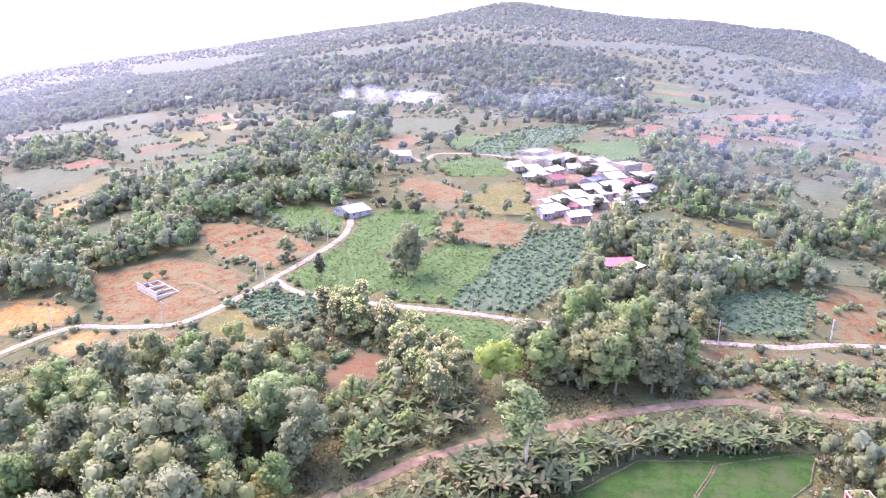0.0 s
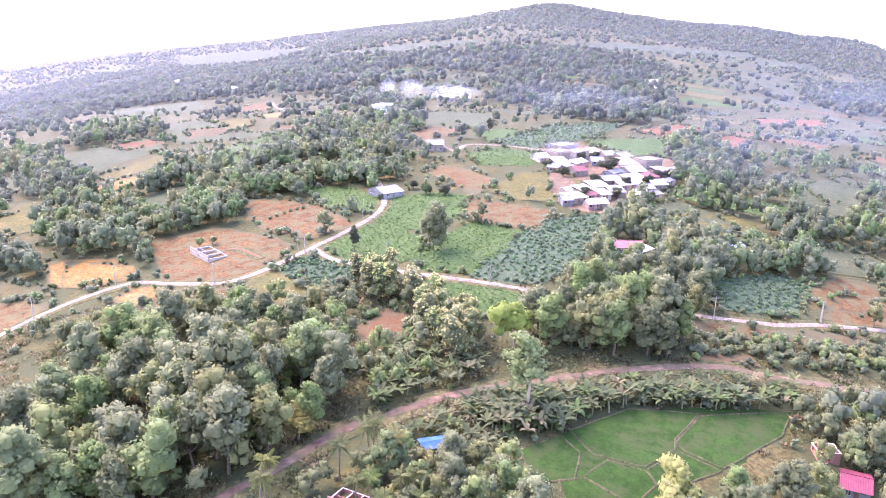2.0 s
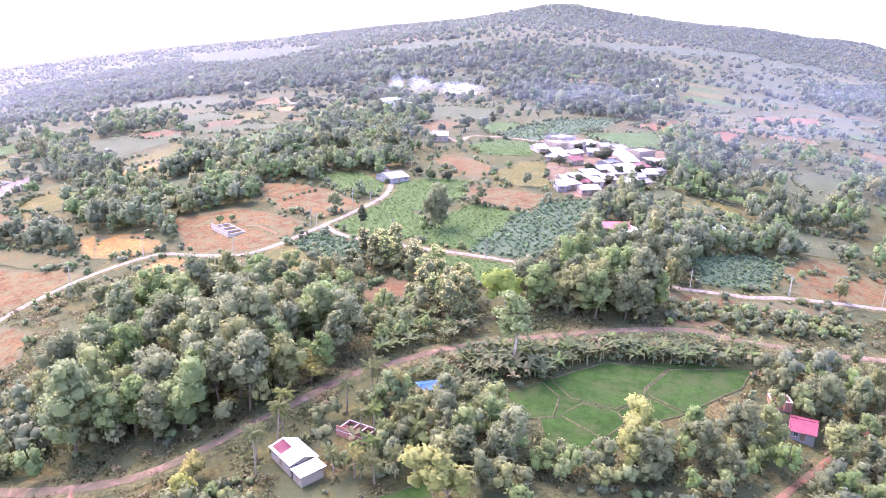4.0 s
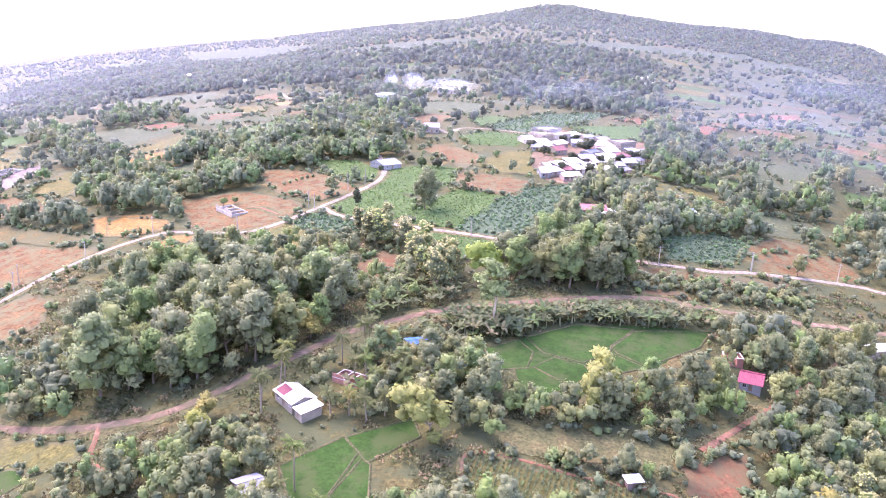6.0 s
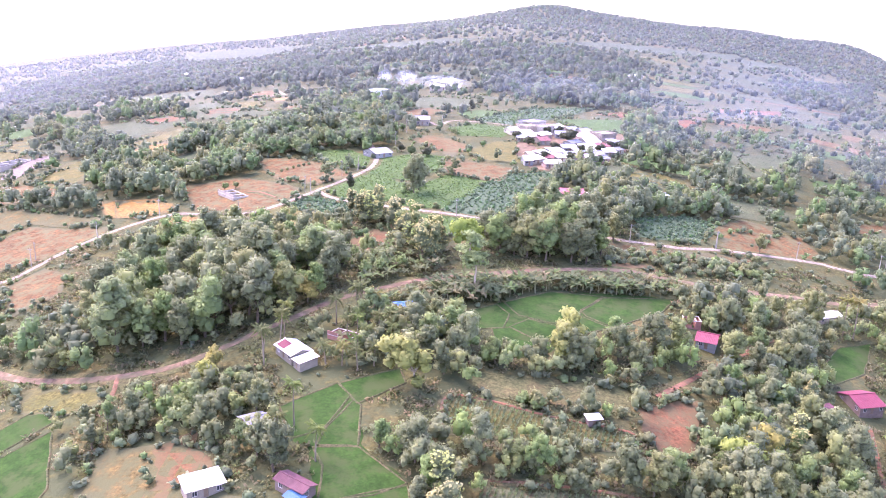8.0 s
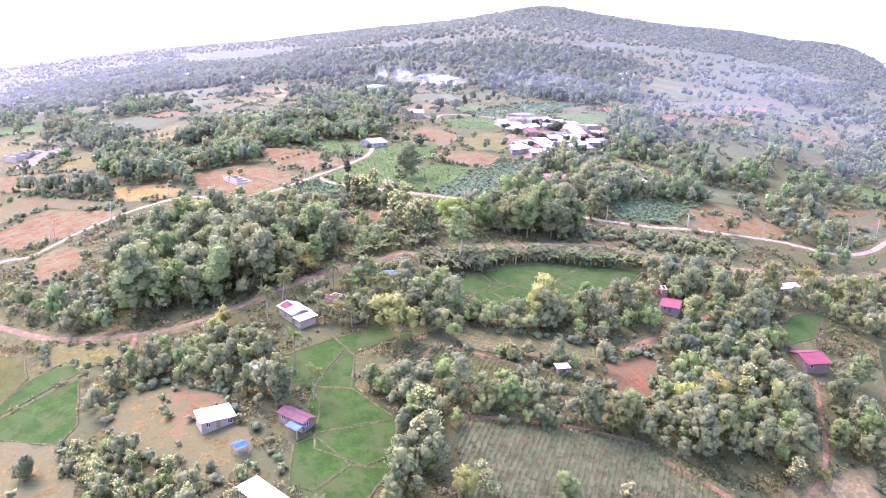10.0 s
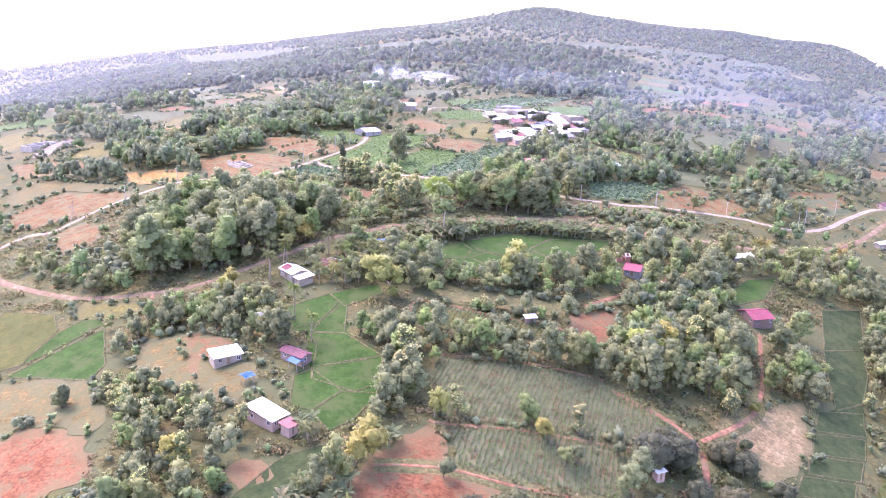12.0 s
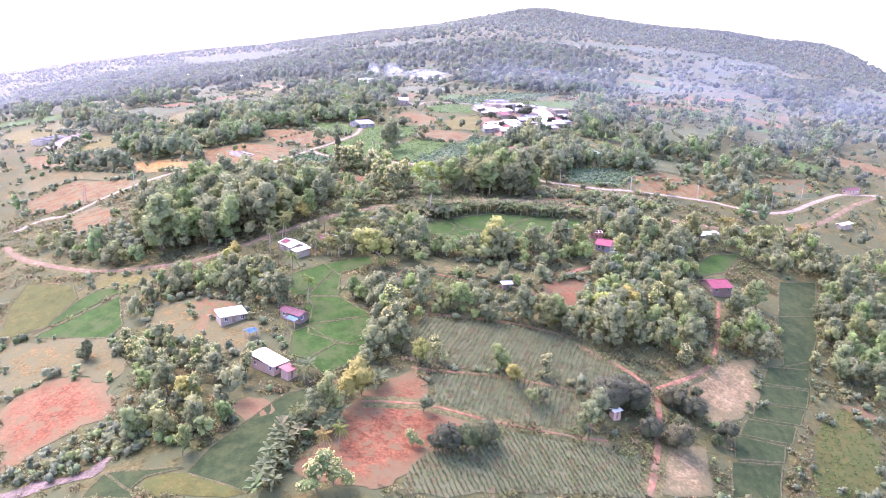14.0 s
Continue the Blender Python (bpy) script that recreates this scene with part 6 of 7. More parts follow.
tree(14.4, 172.8, 'lime', 1.44)
tree(16.3, 141.4, 'tall', 1.44)
tree(-10.0, 244.4, 'broadleaf', 1.19)
tree(-11.6, 239.7, 'broadleaf', 1.0)
tree(-38.5, 237.3, 'conical', 1.0)
tree(4.9, 270.7, 'broadleaf', 0.69)
tree(-29.0, 57.6, 'broadleaf', 0.72)
tree(-33.2, 58.2, 'broadleaf', 0.6)
tree(73.7, 23.3, 'mango', 1.38)
tree(81.2, 26.0, 'mango', 1.45)
tree(30.8, -11.4, 'mango', 1.23)
tree(35.5, -9.8, 'mango', 1.16)
tree(39.5, -5.3, 'mango', 1.01)
tree(91.7, 14.9, 'mango', 1.09)
tree(99.2, 30.6, 'mango', 1.01)
tree(93.9, 33.0, 'mango', 1.01)
tree(84.2, 15.8, 'mango', 0.87)
tree(107.6, 25.2, 'mango', 1.01)
tree(21.0, 23.6, 'lime', 0.78)
tree(26.6, 26.6, 'flowering', 0.69)
tree(4.9, 2.1, 'yellow', 1.45)
tree(43.9, 28.2, 'broadleaf', 0.62)
tree(48.6, 23.2, 'yellow', 0.8)
tree(57.1, 29.4, 'flowering', 0.69)
tree(24.5, 2.1, 'shrubtree', 0.75)
tree(100.9, 53.6, 'flowering', 0.88)
tree(85.4, 75.2, 'yellow', 1.3)
tree(96.3, 82.2, 'flowering', 0.94)
tree(12.1, 35.4, 'flowering', 1.12)
tree(12.8, 44.1, 'flowering', 1.06)
tree(-32.6, -0.1, 'yellow', 1.01)
tree(-31.9, -0.2, 'flowering', 0.75)
tree(-36.4, -11.0, 'flowering', 0.81)
tree(-44.1, -11.7, 'broadleaf', 0.75)
tree(3.1, 85.5, 'lime', 1.44)
tree(41.0, 103.1, 'lime', 1.2)
tree(45.7, 111.9, 'lime', 1.2)
tree(-19.0, 308.2, 'mango', 0.87)
tree(-11.2, 307.7, 'mango', 0.87)
tree(-25.2, 316.6, 'mango', 0.72)
tree(-75.1, 30.4, 'broadleaf', 0.62)
tree(98.3, 88.1, 'flowering', 1.0)
tree(82.1, 71.0, 'lime', 1.1)
tree(108.8, 107.0, 'flowering', 0.88)
tree(7.5, -29.0, 'flowering', 0.94)
tree(4.3, -31.4, 'flowering', 0.88)
tree(1.9, -6.2, 'broadleaf', 0.88)
tree(-0.5, -7.7, 'broadleaf', 0.75)
tree(-76.0, 30.7, 'broadleaf', 0.62)
tree(-45.0, -13.6, 'mango', 0.43)
tree(129.1, 216.2, 'broadleaf', 0.62)
tree(104.7, 62.9, 'broadleaf', 0.75)
tree(110.4, 59.6, 'yellow', 0.58)
tree(-51.7, 91.7, 'yellow', 0.87)
tree(-33.7, 128.4, 'yellow', 1.16)
tree(-48.5, 86.6, 'yellow', 0.87)
tree(67.4, 9.4, 'broadleaf', 0.75)
tree(69.7, 16.0, 'broadleaf', 0.75)
tree(152.6, 79.2, 'flowering', 0.62)
tree(-52.5, 258.5, 'broadleaf', 0.62)
tree(-97.2, 288.1, 'flowering', 1.0)
tree(-67.2, 136.7, 'lime', 1.38)
tree(55.2, 16.9, 'shrubtree', 0.75)
tree(52.1, 14.4, 'shrubtree', 0.75)
tree(65.9, 24.0, 'shrubtree', 0.62)
tree(22.9, -11.8, 'flowering', 0.5)
tree(8.1, 461.4, 'conical', 1.12)
tree(152.9, 729.9, 'conical', 0.75)
tree(66.1, 361.4, 'village', 1.5)
tree(54.9, 384.6, 'village', 0.8)
tree(55.9, 337.1, 'village', 0.8)
tree(70.2, 335.3, 'village', 0.8)
tree(36.2, 361.2, 'village', 0.8)
tree(42.7, 349.4, 'village', 0.8)
tree(81.4, 342.3, 'village', 0.8)
tree(88.8, 358.3, 'village', 0.8)
tree(48.8, 313.4, 'village', 0.8)
tree(62.9, 315.8, 'village', 0.8)
tree(94.4, 359.8, 'village', 0.8)
tree(69.2, 307.3, 'village', 0.8)
tree(76.9, 316.3, 'village', 0.8)
tree(62.0, 385.8, 'village', 0.8)
tree(42.3, 395.9, 'village', 0.8)
tree(-78.1, 276.1, 'shrub', 0.55)
tree(-76.2, 279.2, 'shrub', 0.55)
tree(-73.9, 282.3, 'shrub', 0.55)
tree(-72.0, 285.0, 'shrub', 0.55)
tree(-69.9, 287.0, 'shrub', 0.55)
tree(-67.6, 289.1, 'shrub', 0.55)
tree(-96.8, 248.5, 'shrubtree', 0.6)
tree(-92.7, 250.2, 'shrubtree', 0.6)
tree(78.8, 31.1, 'mango', 1.0)
tree(76.4, 25.5, 'mango', 0.8)
tree(97.6, 38.5, 'mango', 0.6)
tree(102.7, 40.9, 'mango', 0.6)
tree(96.6, 31.8, 'mango', 0.55)
tree(94.4, 23.8, 'mango', 0.6)
tree(91.1, 15.7, 'mango', 0.62)
tree(100.1, 34.6, 'mango', 0.5)
tree(84.2, 15.8, 'mango', 0.5)
tree(103.9, 21.4, 'mango', 0.5)

wood('broadleaf', 58, 1.0, 1.5, [(-99.4, 118.2), (-94.0, 142.3), (-93.8, 168.4), (-57.4, 151.2), (-38.4, 159.4), (-24.8, 150.2), (-20.0, 129.3), (-29.4, 117.9), (-46.4, 108.3), (-63.2, 104.9), (-84.5, 101.3)])
wood('broadleaf', 60, 0.7, 1.1, [(-99.8, 178.0), (-71.3, 184.8), (-42.6, 178.6), (-25.5, 164.3), (-31.1, 153.1), (-57.3, 155.7)])
wood('broadleaf', 40, 0.95, 1.3, [(20.9, 188.5), (32.4, 198.8), (60.0, 199.6), (62.8, 185.6), (56.0, 174.1), (28.6, 171.7), (20.9, 174.8)])
wood('flowering', 34, 0.85, 1.2, [(-36.8, 219.1), (-22.9, 210.2), (-9.5, 192.5), (6.1, 175.3), (7.0, 164.1), (-3.2, 163.9), (-14.7, 183.7), (-28.6, 193.6)])
wood('broadleaf', 75, 0.6, 1.0, [(-172.4, 299.6), (-157.4, 331.5), (-144.7, 377.1), (-113.9, 415.8), (-95.5, 442.0), (-48.8, 369.4), (-40.6, 317.4), (-49.7, 305.1), (-70.9, 311.0), (-78.1, 294.3), (-95.8, 295.7), (-90.1, 266.7), (-109.0, 256.4), (-112.3, 241.3), (-111.5, 226.9), (-138.3, 234.8)])
wood('broadleaf', 80, 0.7, 1.0, [(-118.3, 471.3), (-69.9, 509.4), (-29.8, 497.9), (-21.5, 432.2), (-43.7, 425.0), (-32.0, 329.6), (-40.5, 330.8), (-72.1, 381.1)])
wood('broadleaf', 75, 0.7, 1.1, [(98.6, 378.7), (118.8, 373.6), (123.0, 330.9), (140.6, 303.8), (163.5, 287.1), (154.0, 268.6), (128.5, 275.3), (109.4, 291.2), (88.4, 309.0)])
wood('broadleaf', 70, 0.7, 1.1, [(50.7, 272.3), (62.5, 297.2), (72.1, 301.4), (69.5, 259.2), (86.5, 258.0), (92.5, 236.6), (77.0, 220.9), (68.6, 198.6), (58.0, 211.6), (39.2, 223.9), (47.6, 233.5), (47.9, 250.0)])
wood('broadleaf', 110, 0.5, 0.9, [(84.8, 252.7), (129.0, 286.6), (151.0, 262.9), (140.4, 242.4), (115.8, 241.0), (93.9, 230.9)])
wood('banana', 6, 0.9, 1.4, [(-2.2, 136.8), (8.5, 145.9), (24.2, 149.4), (57.5, 159.6), (78.9, 156.8), (55.0, 147.5), (26.0, 135.6), (8.7, 133.3)])
wood('banana', 9, 0.8, 1.2, [(-22.8, 147.2), (5.5, 156.9), (5.6, 149.7), (-20.2, 139.3)])
wood('broadleaf', 50, 0.55, 0.9, [(-8.2, 65.1), (3.1, 57.8), (18.7, 61.6), (33.2, 59.2), (55.2, 62.3), (70.6, 65.8), (89.2, 74.0), (89.2, 62.2), (68.7, 47.4), (47.1, 52.1), (19.4, 48.1), (8.7, 44.7)])
wood('broadleaf', 45, 0.5, 0.8, [(5.4, 56.8), (16.1, 45.0), (16.5, 26.8), (9.3, 16.1), (4.7, 11.9), (7.1, 25.0), (7.1, 40.9)])
wood('broadleaf', 60, 0.6, 1.0, [(-12.0, 108.1), (0.4, 118.7), (15.9, 115.0), (22.6, 100.6), (36.1, 101.3), (68.3, 127.3), (76.9, 123.1), (67.0, 106.0), (43.4, 89.8), (16.4, 89.1), (4.1, 90.7)])
wood('broadleaf', 55, 0.6, 1.0, [(89.8, 140.2), (132.0, 167.6), (117.2, 125.6), (104.2, 106.1), (94.3, 101.6), (83.5, 108.3)])
wood('broadleaf', 55, 0.6, 1.0, [(75.5, 76.0), (108.8, 103.5), (113.9, 84.9), (105.8, 58.4), (91.5, 59.8), (73.4, 50.3)])
wood('broadleaf', 50, 0.6, 1.0, [(127.5, 101.7), (144.0, 116.6), (135.8, 91.9), (133.7, 67.9), (127.4, 53.6), (117.1, 57.1), (119.5, 79.8)])
wood('broadleaf', 55, 0.6, 1.0, [(177.8, 160.1), (201.3, 172.2), (194.0, 121.3), (169.1, 65.0), (160.0, 75.3), (165.5, 107.9)])
wood('broadleaf', 70, 0.5, 0.85, [(-76.9, 73.5), (-65.1, 78.6), (-41.8, 76.8), (-27.7, 71.3), (-23.3, 47.8), (-31.1, 50.6), (-50.3, 60.3), (-64.6, 54.9)])
wood('flowering', 60, 0.5, 0.8, [(-66.2, 33.8), (-45.8, 36.8), (-30.3, 28.1), (-23.2, 13.0), (-48.4, 15.1)])
wood('broadleaf', 75, 0.45, 0.75, [(-53.2, 16.9), (-35.5, 10.7), (-24.7, 15.1), (-19.3, 1.4), (-20.0, -15.0), (-27.3, -20.7), (-39.7, -12.6)])
wood('shrub', 14, 0.7, 1.2, [(-70.4, -22.7), (-55.6, -11.5), (-44.1, -5.5), (-28.8, -16.6), (-46.0, -15.8), (-63.1, -21.1)])
wood('shrub', 16, 0.7, 1.2, [(-75.6, 40.9), (-49.9, 37.6), (-38.8, 20.2), (-51.9, 17.1), (-65.4, 26.0)])
wood('broadleaf', 80, 0.5, 0.9, [(-24.0, 115.4), (-10.1, 122.4), (-6.3, 108.6), (7.5, 122.1), (19.2, 106.4), (21.0, 99.9), (-9.4, 96.1), (-11.6, 104.5), (-22.5, 107.6)])
wood('broadleaf', 80, 0.6, 1.0, [(-116.2, 117.7), (-108.2, 131.3), (-91.7, 115.2), (-86.6, 95.4), (-101.9, 98.5)])
wood('shrub', 18, 0.8, 1.4, [(65.7, 191.1), (100.0, 197.8), (128.9, 200.4), (123.9, 188.8), (85.8, 179.4), (60.9, 176.0)])
wood('shrub', 18, 0.8, 1.3, [(12.3, 94.9), (37.2, 93.1), (65.7, 97.2), (67.2, 91.1), (55.8, 81.2), (36.3, 81.8), (18.0, 83.0)])
wood('shrub', 16, 0.8, 1.3, [(-67.5, 85.0), (-43.2, 91.9), (-31.6, 79.8), (-39.0, 69.6), (-60.7, 75.5)])
wood('shrub', 20, 0.8, 1.3, [(-49.9, 202.3), (-35.8, 210.8), (-30.7, 196.9), (-31.1, 179.5), (-43.6, 186.3)])
wood('broadleaf', 90, 0.6, 0.9, [(81.5, 110.3), (116.5, 126.8), (102.3, 97.7), (85.2, 76.1), (73.8, 72.1), (81.4, 94.0)])
wood('broadleaf', 100, 0.5, 0.9, [(84.7, 153.0), (99.1, 160.6), (108.1, 154.0), (105.8, 148.5), (89.9, 147.5)])
wood('broadleaf', 55, 0.8, 1.1, [(97.1, 372.4), (103.9, 425.2), (132.2, 474.5), (141.2, 438.0), (133.0, 384.0), (111.8, 341.8), (97.0, 341.9)])
wood('broadleaf', 60, 0.8, 1.1, [(66.1, 261.1), (89.9, 269.4), (97.8, 246.7), (89.0, 231.6), (69.7, 231.2), (65.7, 243.6)])

# woods of the middle distance
WOODS = [
    ("mid", 4.4, [(-179.5, 284.4), (-159.9, 261.0), (-135.5, 234.2), (-120.9, 228.2), (-108.1, 229.7), (-113.6, 245.7), (-107.4, 253.4), (-90.6, 259.0), (-92.8, 276.6), (-93.7, 298.8), (-108.3, 319.0), (-116.0, 312.3), (-115.9, 282.0), (-127.1, 281.6), (-140.3, 293.6), (-158.4, 299.1), (-168.6, 295.3), (-181.8, 292.8)]),
    ("mid", 4.6, [(-140.5, 305.5), (-117.4, 312.7), (-118.5, 330.9), (-92.4, 302.5), (-71.1, 302.8), (-69.3, 311.2), (-41.7, 293.9), (-39.0, 312.7), (-42.8, 343.4), (-51.6, 375.4), (-59.9, 424.8), (-79.2, 464.2), (-96.7, 483.5), (-92.9, 430.7), (-107.5, 411.3), (-113.3, 387.0), (-103.9, 353.2), (-112.9, 346.6), (-134.6, 371.2), (-147.0, 365.7), (-155.7, 355.4)]),
    ("far", 6.0, [(-170.8, 705.5), (-147.7, 745.5), (-80.2, 602.0), (-64.3, 469.1), (-51.5, 495.3), (-21.0, 466.6), (-15.6, 504.0), (-26.3, 570.0), (-59.1, 609.2), (-71.0, 680.8), (-132.3, 782.2)]),
    ("far", 8.2, [(-709.4, 1616.9), (-553.1, 1450.6), (-314.0, 1316.5), (-163.2, 1166.3), (-45.8, 1095.9), (7.7, 1176.8), (76.7, 1244.5), (135.4, 1229.1), (213.6, 1187.8), (229.0, 1059.0), (201.8, 924.3), (188.1, 775.2), (155.3, 620.4), (116.9, 547.2), (92.4, 541.4), (68.1, 569.2), (55.3, 613.2), (29.5, 627.5), (12.4, 712.8), (13.1, 800.5), (-22.0, 832.9), (-81.8, 839.6), (-138.3, 818.5), (-185.4, 818.2), (-235.9, 851.4), (-285.7, 871.4), (-355.5, 921.3), (-380.6, 883.5), (-488.9, 985.4), (-567.9, 1066.6), (-633.6, 1041.1), (-1147.2, 1912.4)]),
    ("mid", 6.0, [(105.1, 428.6), (124.8, 465.2), (135.2, 429.7), (168.0, 463.4), (156.5, 408.9), (130.5, 350.4), (148.8, 346.7), (147.2, 304.2), (158.1, 319.2), (176.4, 327.4), (171.2, 301.9), (155.0, 267.5), (148.6, 280.5), (134.5, 283.3), (126.8, 298.9), (108.4, 298.4), (95.9, 303.0), (88.7, 321.8), (96.8, 369.7)]),
    ("mid", 5.2, [(-268.4, 424.7), (-260.6, 447.5), (-221.9, 393.2), (-178.0, 340.4), (-171.1, 315.1), (-187.9, 313.1), (-226.7, 353.3)]),
    ("mid", 6.0, [(-250.1, 454.2), (-281.2, 568.9), (-227.8, 538.2), (-188.7, 454.0), (-202.3, 425.8)]),
    ("mid", 4.8, [(44.3, 229.5), (48.0, 256.5), (55.2, 270.6), (64.1, 292.2), (75.3, 303.3), (76.8, 283.6), (77.3, 262.0), (92.7, 258.9), (117.3, 260.0), (121.3, 249.3), (118.4, 237.0), (79.8, 219.6), (65.6, 211.4), (47.8, 206.8), (39.7, 208.9)]),
    ("mid", 5.0, [(83.0, 218.6), (90.6, 238.2), (108.7, 264.7), (125.6, 271.2), (115.0, 237.9), (105.0, 225.9)]),
    ("far", 8.0, [(422.8, 1125.3), (1014.1, 2038.4), (484.0, 946.5), (365.6, 781.6), (387.8, 919.5)]),
    ("mid", 6.0, [(-425.2, 597.7), (-307.4, 479.2), (-237.3, 408.0), (-201.4, 339.2), (-233.2, 352.9), (-287.7, 411.2), (-321.5, 426.4)]),
    ("mid", 5.0, [(-238.3, 287.2), (-206.7, 265.2), (-164.9, 254.0), (-148.6, 232.0), (-181.6, 240.1), (-207.6, 255.7)]),
    ("mid", 6.0, [(137.8, 214.9), (170.6, 279.7), (194.2, 324.1), (219.3, 339.7), (228.7, 314.0), (192.2, 238.1), (163.3, 216.0)]),
    ("mid", 6.0, [(270.4, 486.0), (330.0, 487.8), (257.9, 331.0), (234.1, 327.1), (220.7, 352.3)]),
    ("mid", 7.5, [(123.5, 252.5), (148.7, 254.1), (163.7, 266.9), (178.3, 314.2), (226.2, 397.3), (225.9, 441.4), (185.9, 456.0), (152.7, 398.5), (144.1, 316.2)]),
    ("far", 6.5, [(70.0, 560.0), (120.0, 545.0), (158.0, 618.0), (185.0, 775.0), (110.0, 760.0), (60.0, 640.0)]),
]
GROWN = {"mid": [], "far": []}


def apart(x, y, gap):
    """Which of the points stand gap metres from the ones before them."""
    cells, keep = {}, np.zeros(len(x), bool)
    for n, (a, c) in enumerate(zip(x, y)):
        i, j = int(a // gap), int(c // gap)
        if all((a - p[0]) ** 2 + (c - p[1]) ** 2 > gap * gap for u in (-1, 0, 1) for v in (-1, 0, 1) for p in cells.get((i + u, j + v), ())):
            cells.setdefault((i, j), []).append((a, c))
            keep[n] = True
    return keep


for lod, gap, outline in WOODS:
    o = np.array(outline)
    lo, hi = o.min(0), o.max(0)
    p = rng.uniform(lo, hi, (int(2.2 * np.prod(hi - lo) / gap ** 2), 2))
    p = p + rng.normal(0, gap * 0.7, p.shape)
    p = p[inside(outline, p[:, 0], p[:, 1])]
    p = p[apart(p[:, 0], p[:, 1], gap)]
    p = p[clear_of(p[:, 0], p[:, 1], 1.0)]
    GROWN[lod].extend((a, c, z) for (a, c), z in zip(p, rng.uniform(0.55, 1.0, len(p)) if lod == "mid" else rng.uniform(0.7, 1.25, len(p))))

# dense young growth of the near woods, belts of shrubs and bananas, and weeds on the rough ground
NEAR_WOODS += [
    (4.2, 0.38, 0.85, [(-69.1, 76.9), (-58.2, 84.6), (-33.0, 85.1), (-26.8, 71.0), (-27.4, 58.8), (-39.2, 61.2), (-53.8, 66.4), (-64.5, 66.7)]),
    (3.9, 0.38, 0.85, [(-43.6, 107.7), (-35.7, 120.3), (-23.7, 125.5), (-9.0, 126.4), (-2.3, 108.6), (-3.5, 92.7), (-23.0, 90.1), (-25.3, 101.2), (-35.8, 95.7)]),
    (3.9, 0.38, 0.85, [(-8.0, 117.7), (2.4, 127.7), (14.2, 119.2), (19.0, 107.6), (10.5, 96.0), (-0.7, 93.0), (-4.9, 105.3)]),
    (3.9, 0.38, 0.85, [(10.3, 101.5), (39.8, 102.7), (56.2, 113.5), (79.4, 126.5), (70.8, 108.9), (50.9, 96.9), (38.3, 83.5), (24.7, 84.8), (11.1, 85.7)]),
    (4.6, 0.38, 0.85, [(80.9, 148.9), (132.3, 171.2), (157.0, 174.9), (149.2, 157.7), (132.3, 147.0), (117.6, 131.8), (101.6, 109.3), (91.0, 110.1), (81.2, 127.2)]),
    (3.9, 0.38, 0.85, [(84.3, 102.5), (102.0, 110.7), (125.8, 135.2), (127.2, 122.2), (114.4, 102.7), (99.9, 73.3), (65.7, 61.3), (73.8, 79.0)]),
    (3.9, 0.38, 0.85, [(-4.8, 61.7), (4.1, 70.9), (15.9, 60.7), (36.4, 59.8), (54.9, 62.5), (64.5, 61.6), (-0.4, 46.4)]),
    (3.9, 0.38, 0.85, [(-78.6, 58.6), (-67.0, 72.2), (-52.5, 66.2), (-52.2, 53.0), (-66.0, 48.9)]),
    (3.9, 0.38, 0.85, [(-5.8, 53.1), (4.1, 69.0), (14.3, 56.1), (20.6, 47.0), (12.1, 20.0), (3.3, 12.9)]),
    (3.9, 0.38, 0.85, [(8.9, 66.7), (25.8, 69.8), (50.4, 67.2), (64.9, 60.3), (67.0, 54.6), (49.2, 52.0), (34.7, 48.9), (17.8, 47.6)]),
    (3.9, 0.38, 0.85, [(70.4, 75.8), (90.0, 107.8), (117.5, 120.5), (120.5, 97.9), (112.6, 74.0), (95.4, 61.1), (79.9, 59.9), (66.9, 45.0)]),
    (4.8, 0.38, 0.85, [(178.9, 152.1), (231.6, 199.8), (182.8, 91.3), (157.6, 68.4), (159.6, 94.0)]),
    (3.9, 0.3, 0.6, [(127.2, 96.1), (145.9, 96.2), (137.5, 70.9), (114.7, 60.0)]),
    (4.8, 0.38, 0.85, [(27.0, 104.2), (79.4, 125.6), (80.2, 96.7), (53.0, 80.0), (28.1, 79.6)]),
    (7.0, 0.25, 0.5, [(-82.5, 71.2), (-60.9, 73.5), (-30.0, 72.8), (-22.9, 51.5), (-35.7, 46.9), (-50.4, 44.1), (-61.8, 33.6), (-69.8, 42.1)]),
    (6.0, 0.25, 0.5, [(-62.7, 27.8), (-50.7, 30.9), (-26.3, 15.2), (-18.6, 3.9), (-22.1, -8.2), (-37.5, -4.0), (-55.4, 14.7)]),
    (5.0, 0.38, 0.85, [(-144.3, 128.8), (-131.7, 129.1), (-100.3, 124.1), (-90.1, 97.4), (-117.5, 103.3), (-138.4, 118.9)]),
    (5.2, 0.38, 0.85, [(83.9, 160.5), (114.3, 170.1), (156.2, 181.4), (192.1, 185.0), (177.6, 152.7), (144.7, 148.8), (105.4, 133.7), (81.1, 130.7)]),
    (5.0, 0.38, 0.85, [(-127.0, 189.5), (-102.6, 192.1), (-70.7, 199.5), (-31.7, 193.0), (-31.2, 170.0), (-26.4, 160.1), (-62.7, 168.1), (-96.4, 163.0)]),
    (3.9, 0.38, 0.85, [(-26.4, 160.1), (-19.2, 175.7), (-8.8, 167.6), (-7.8, 155.0), (-18.3, 145.6)]),
    (3.9, 0.38, 0.85, [(122.5, 159.5), (164.8, 185.8), (194.8, 191.0), (179.8, 157.7), (159.7, 144.3), (141.3, 151.2)]),
]
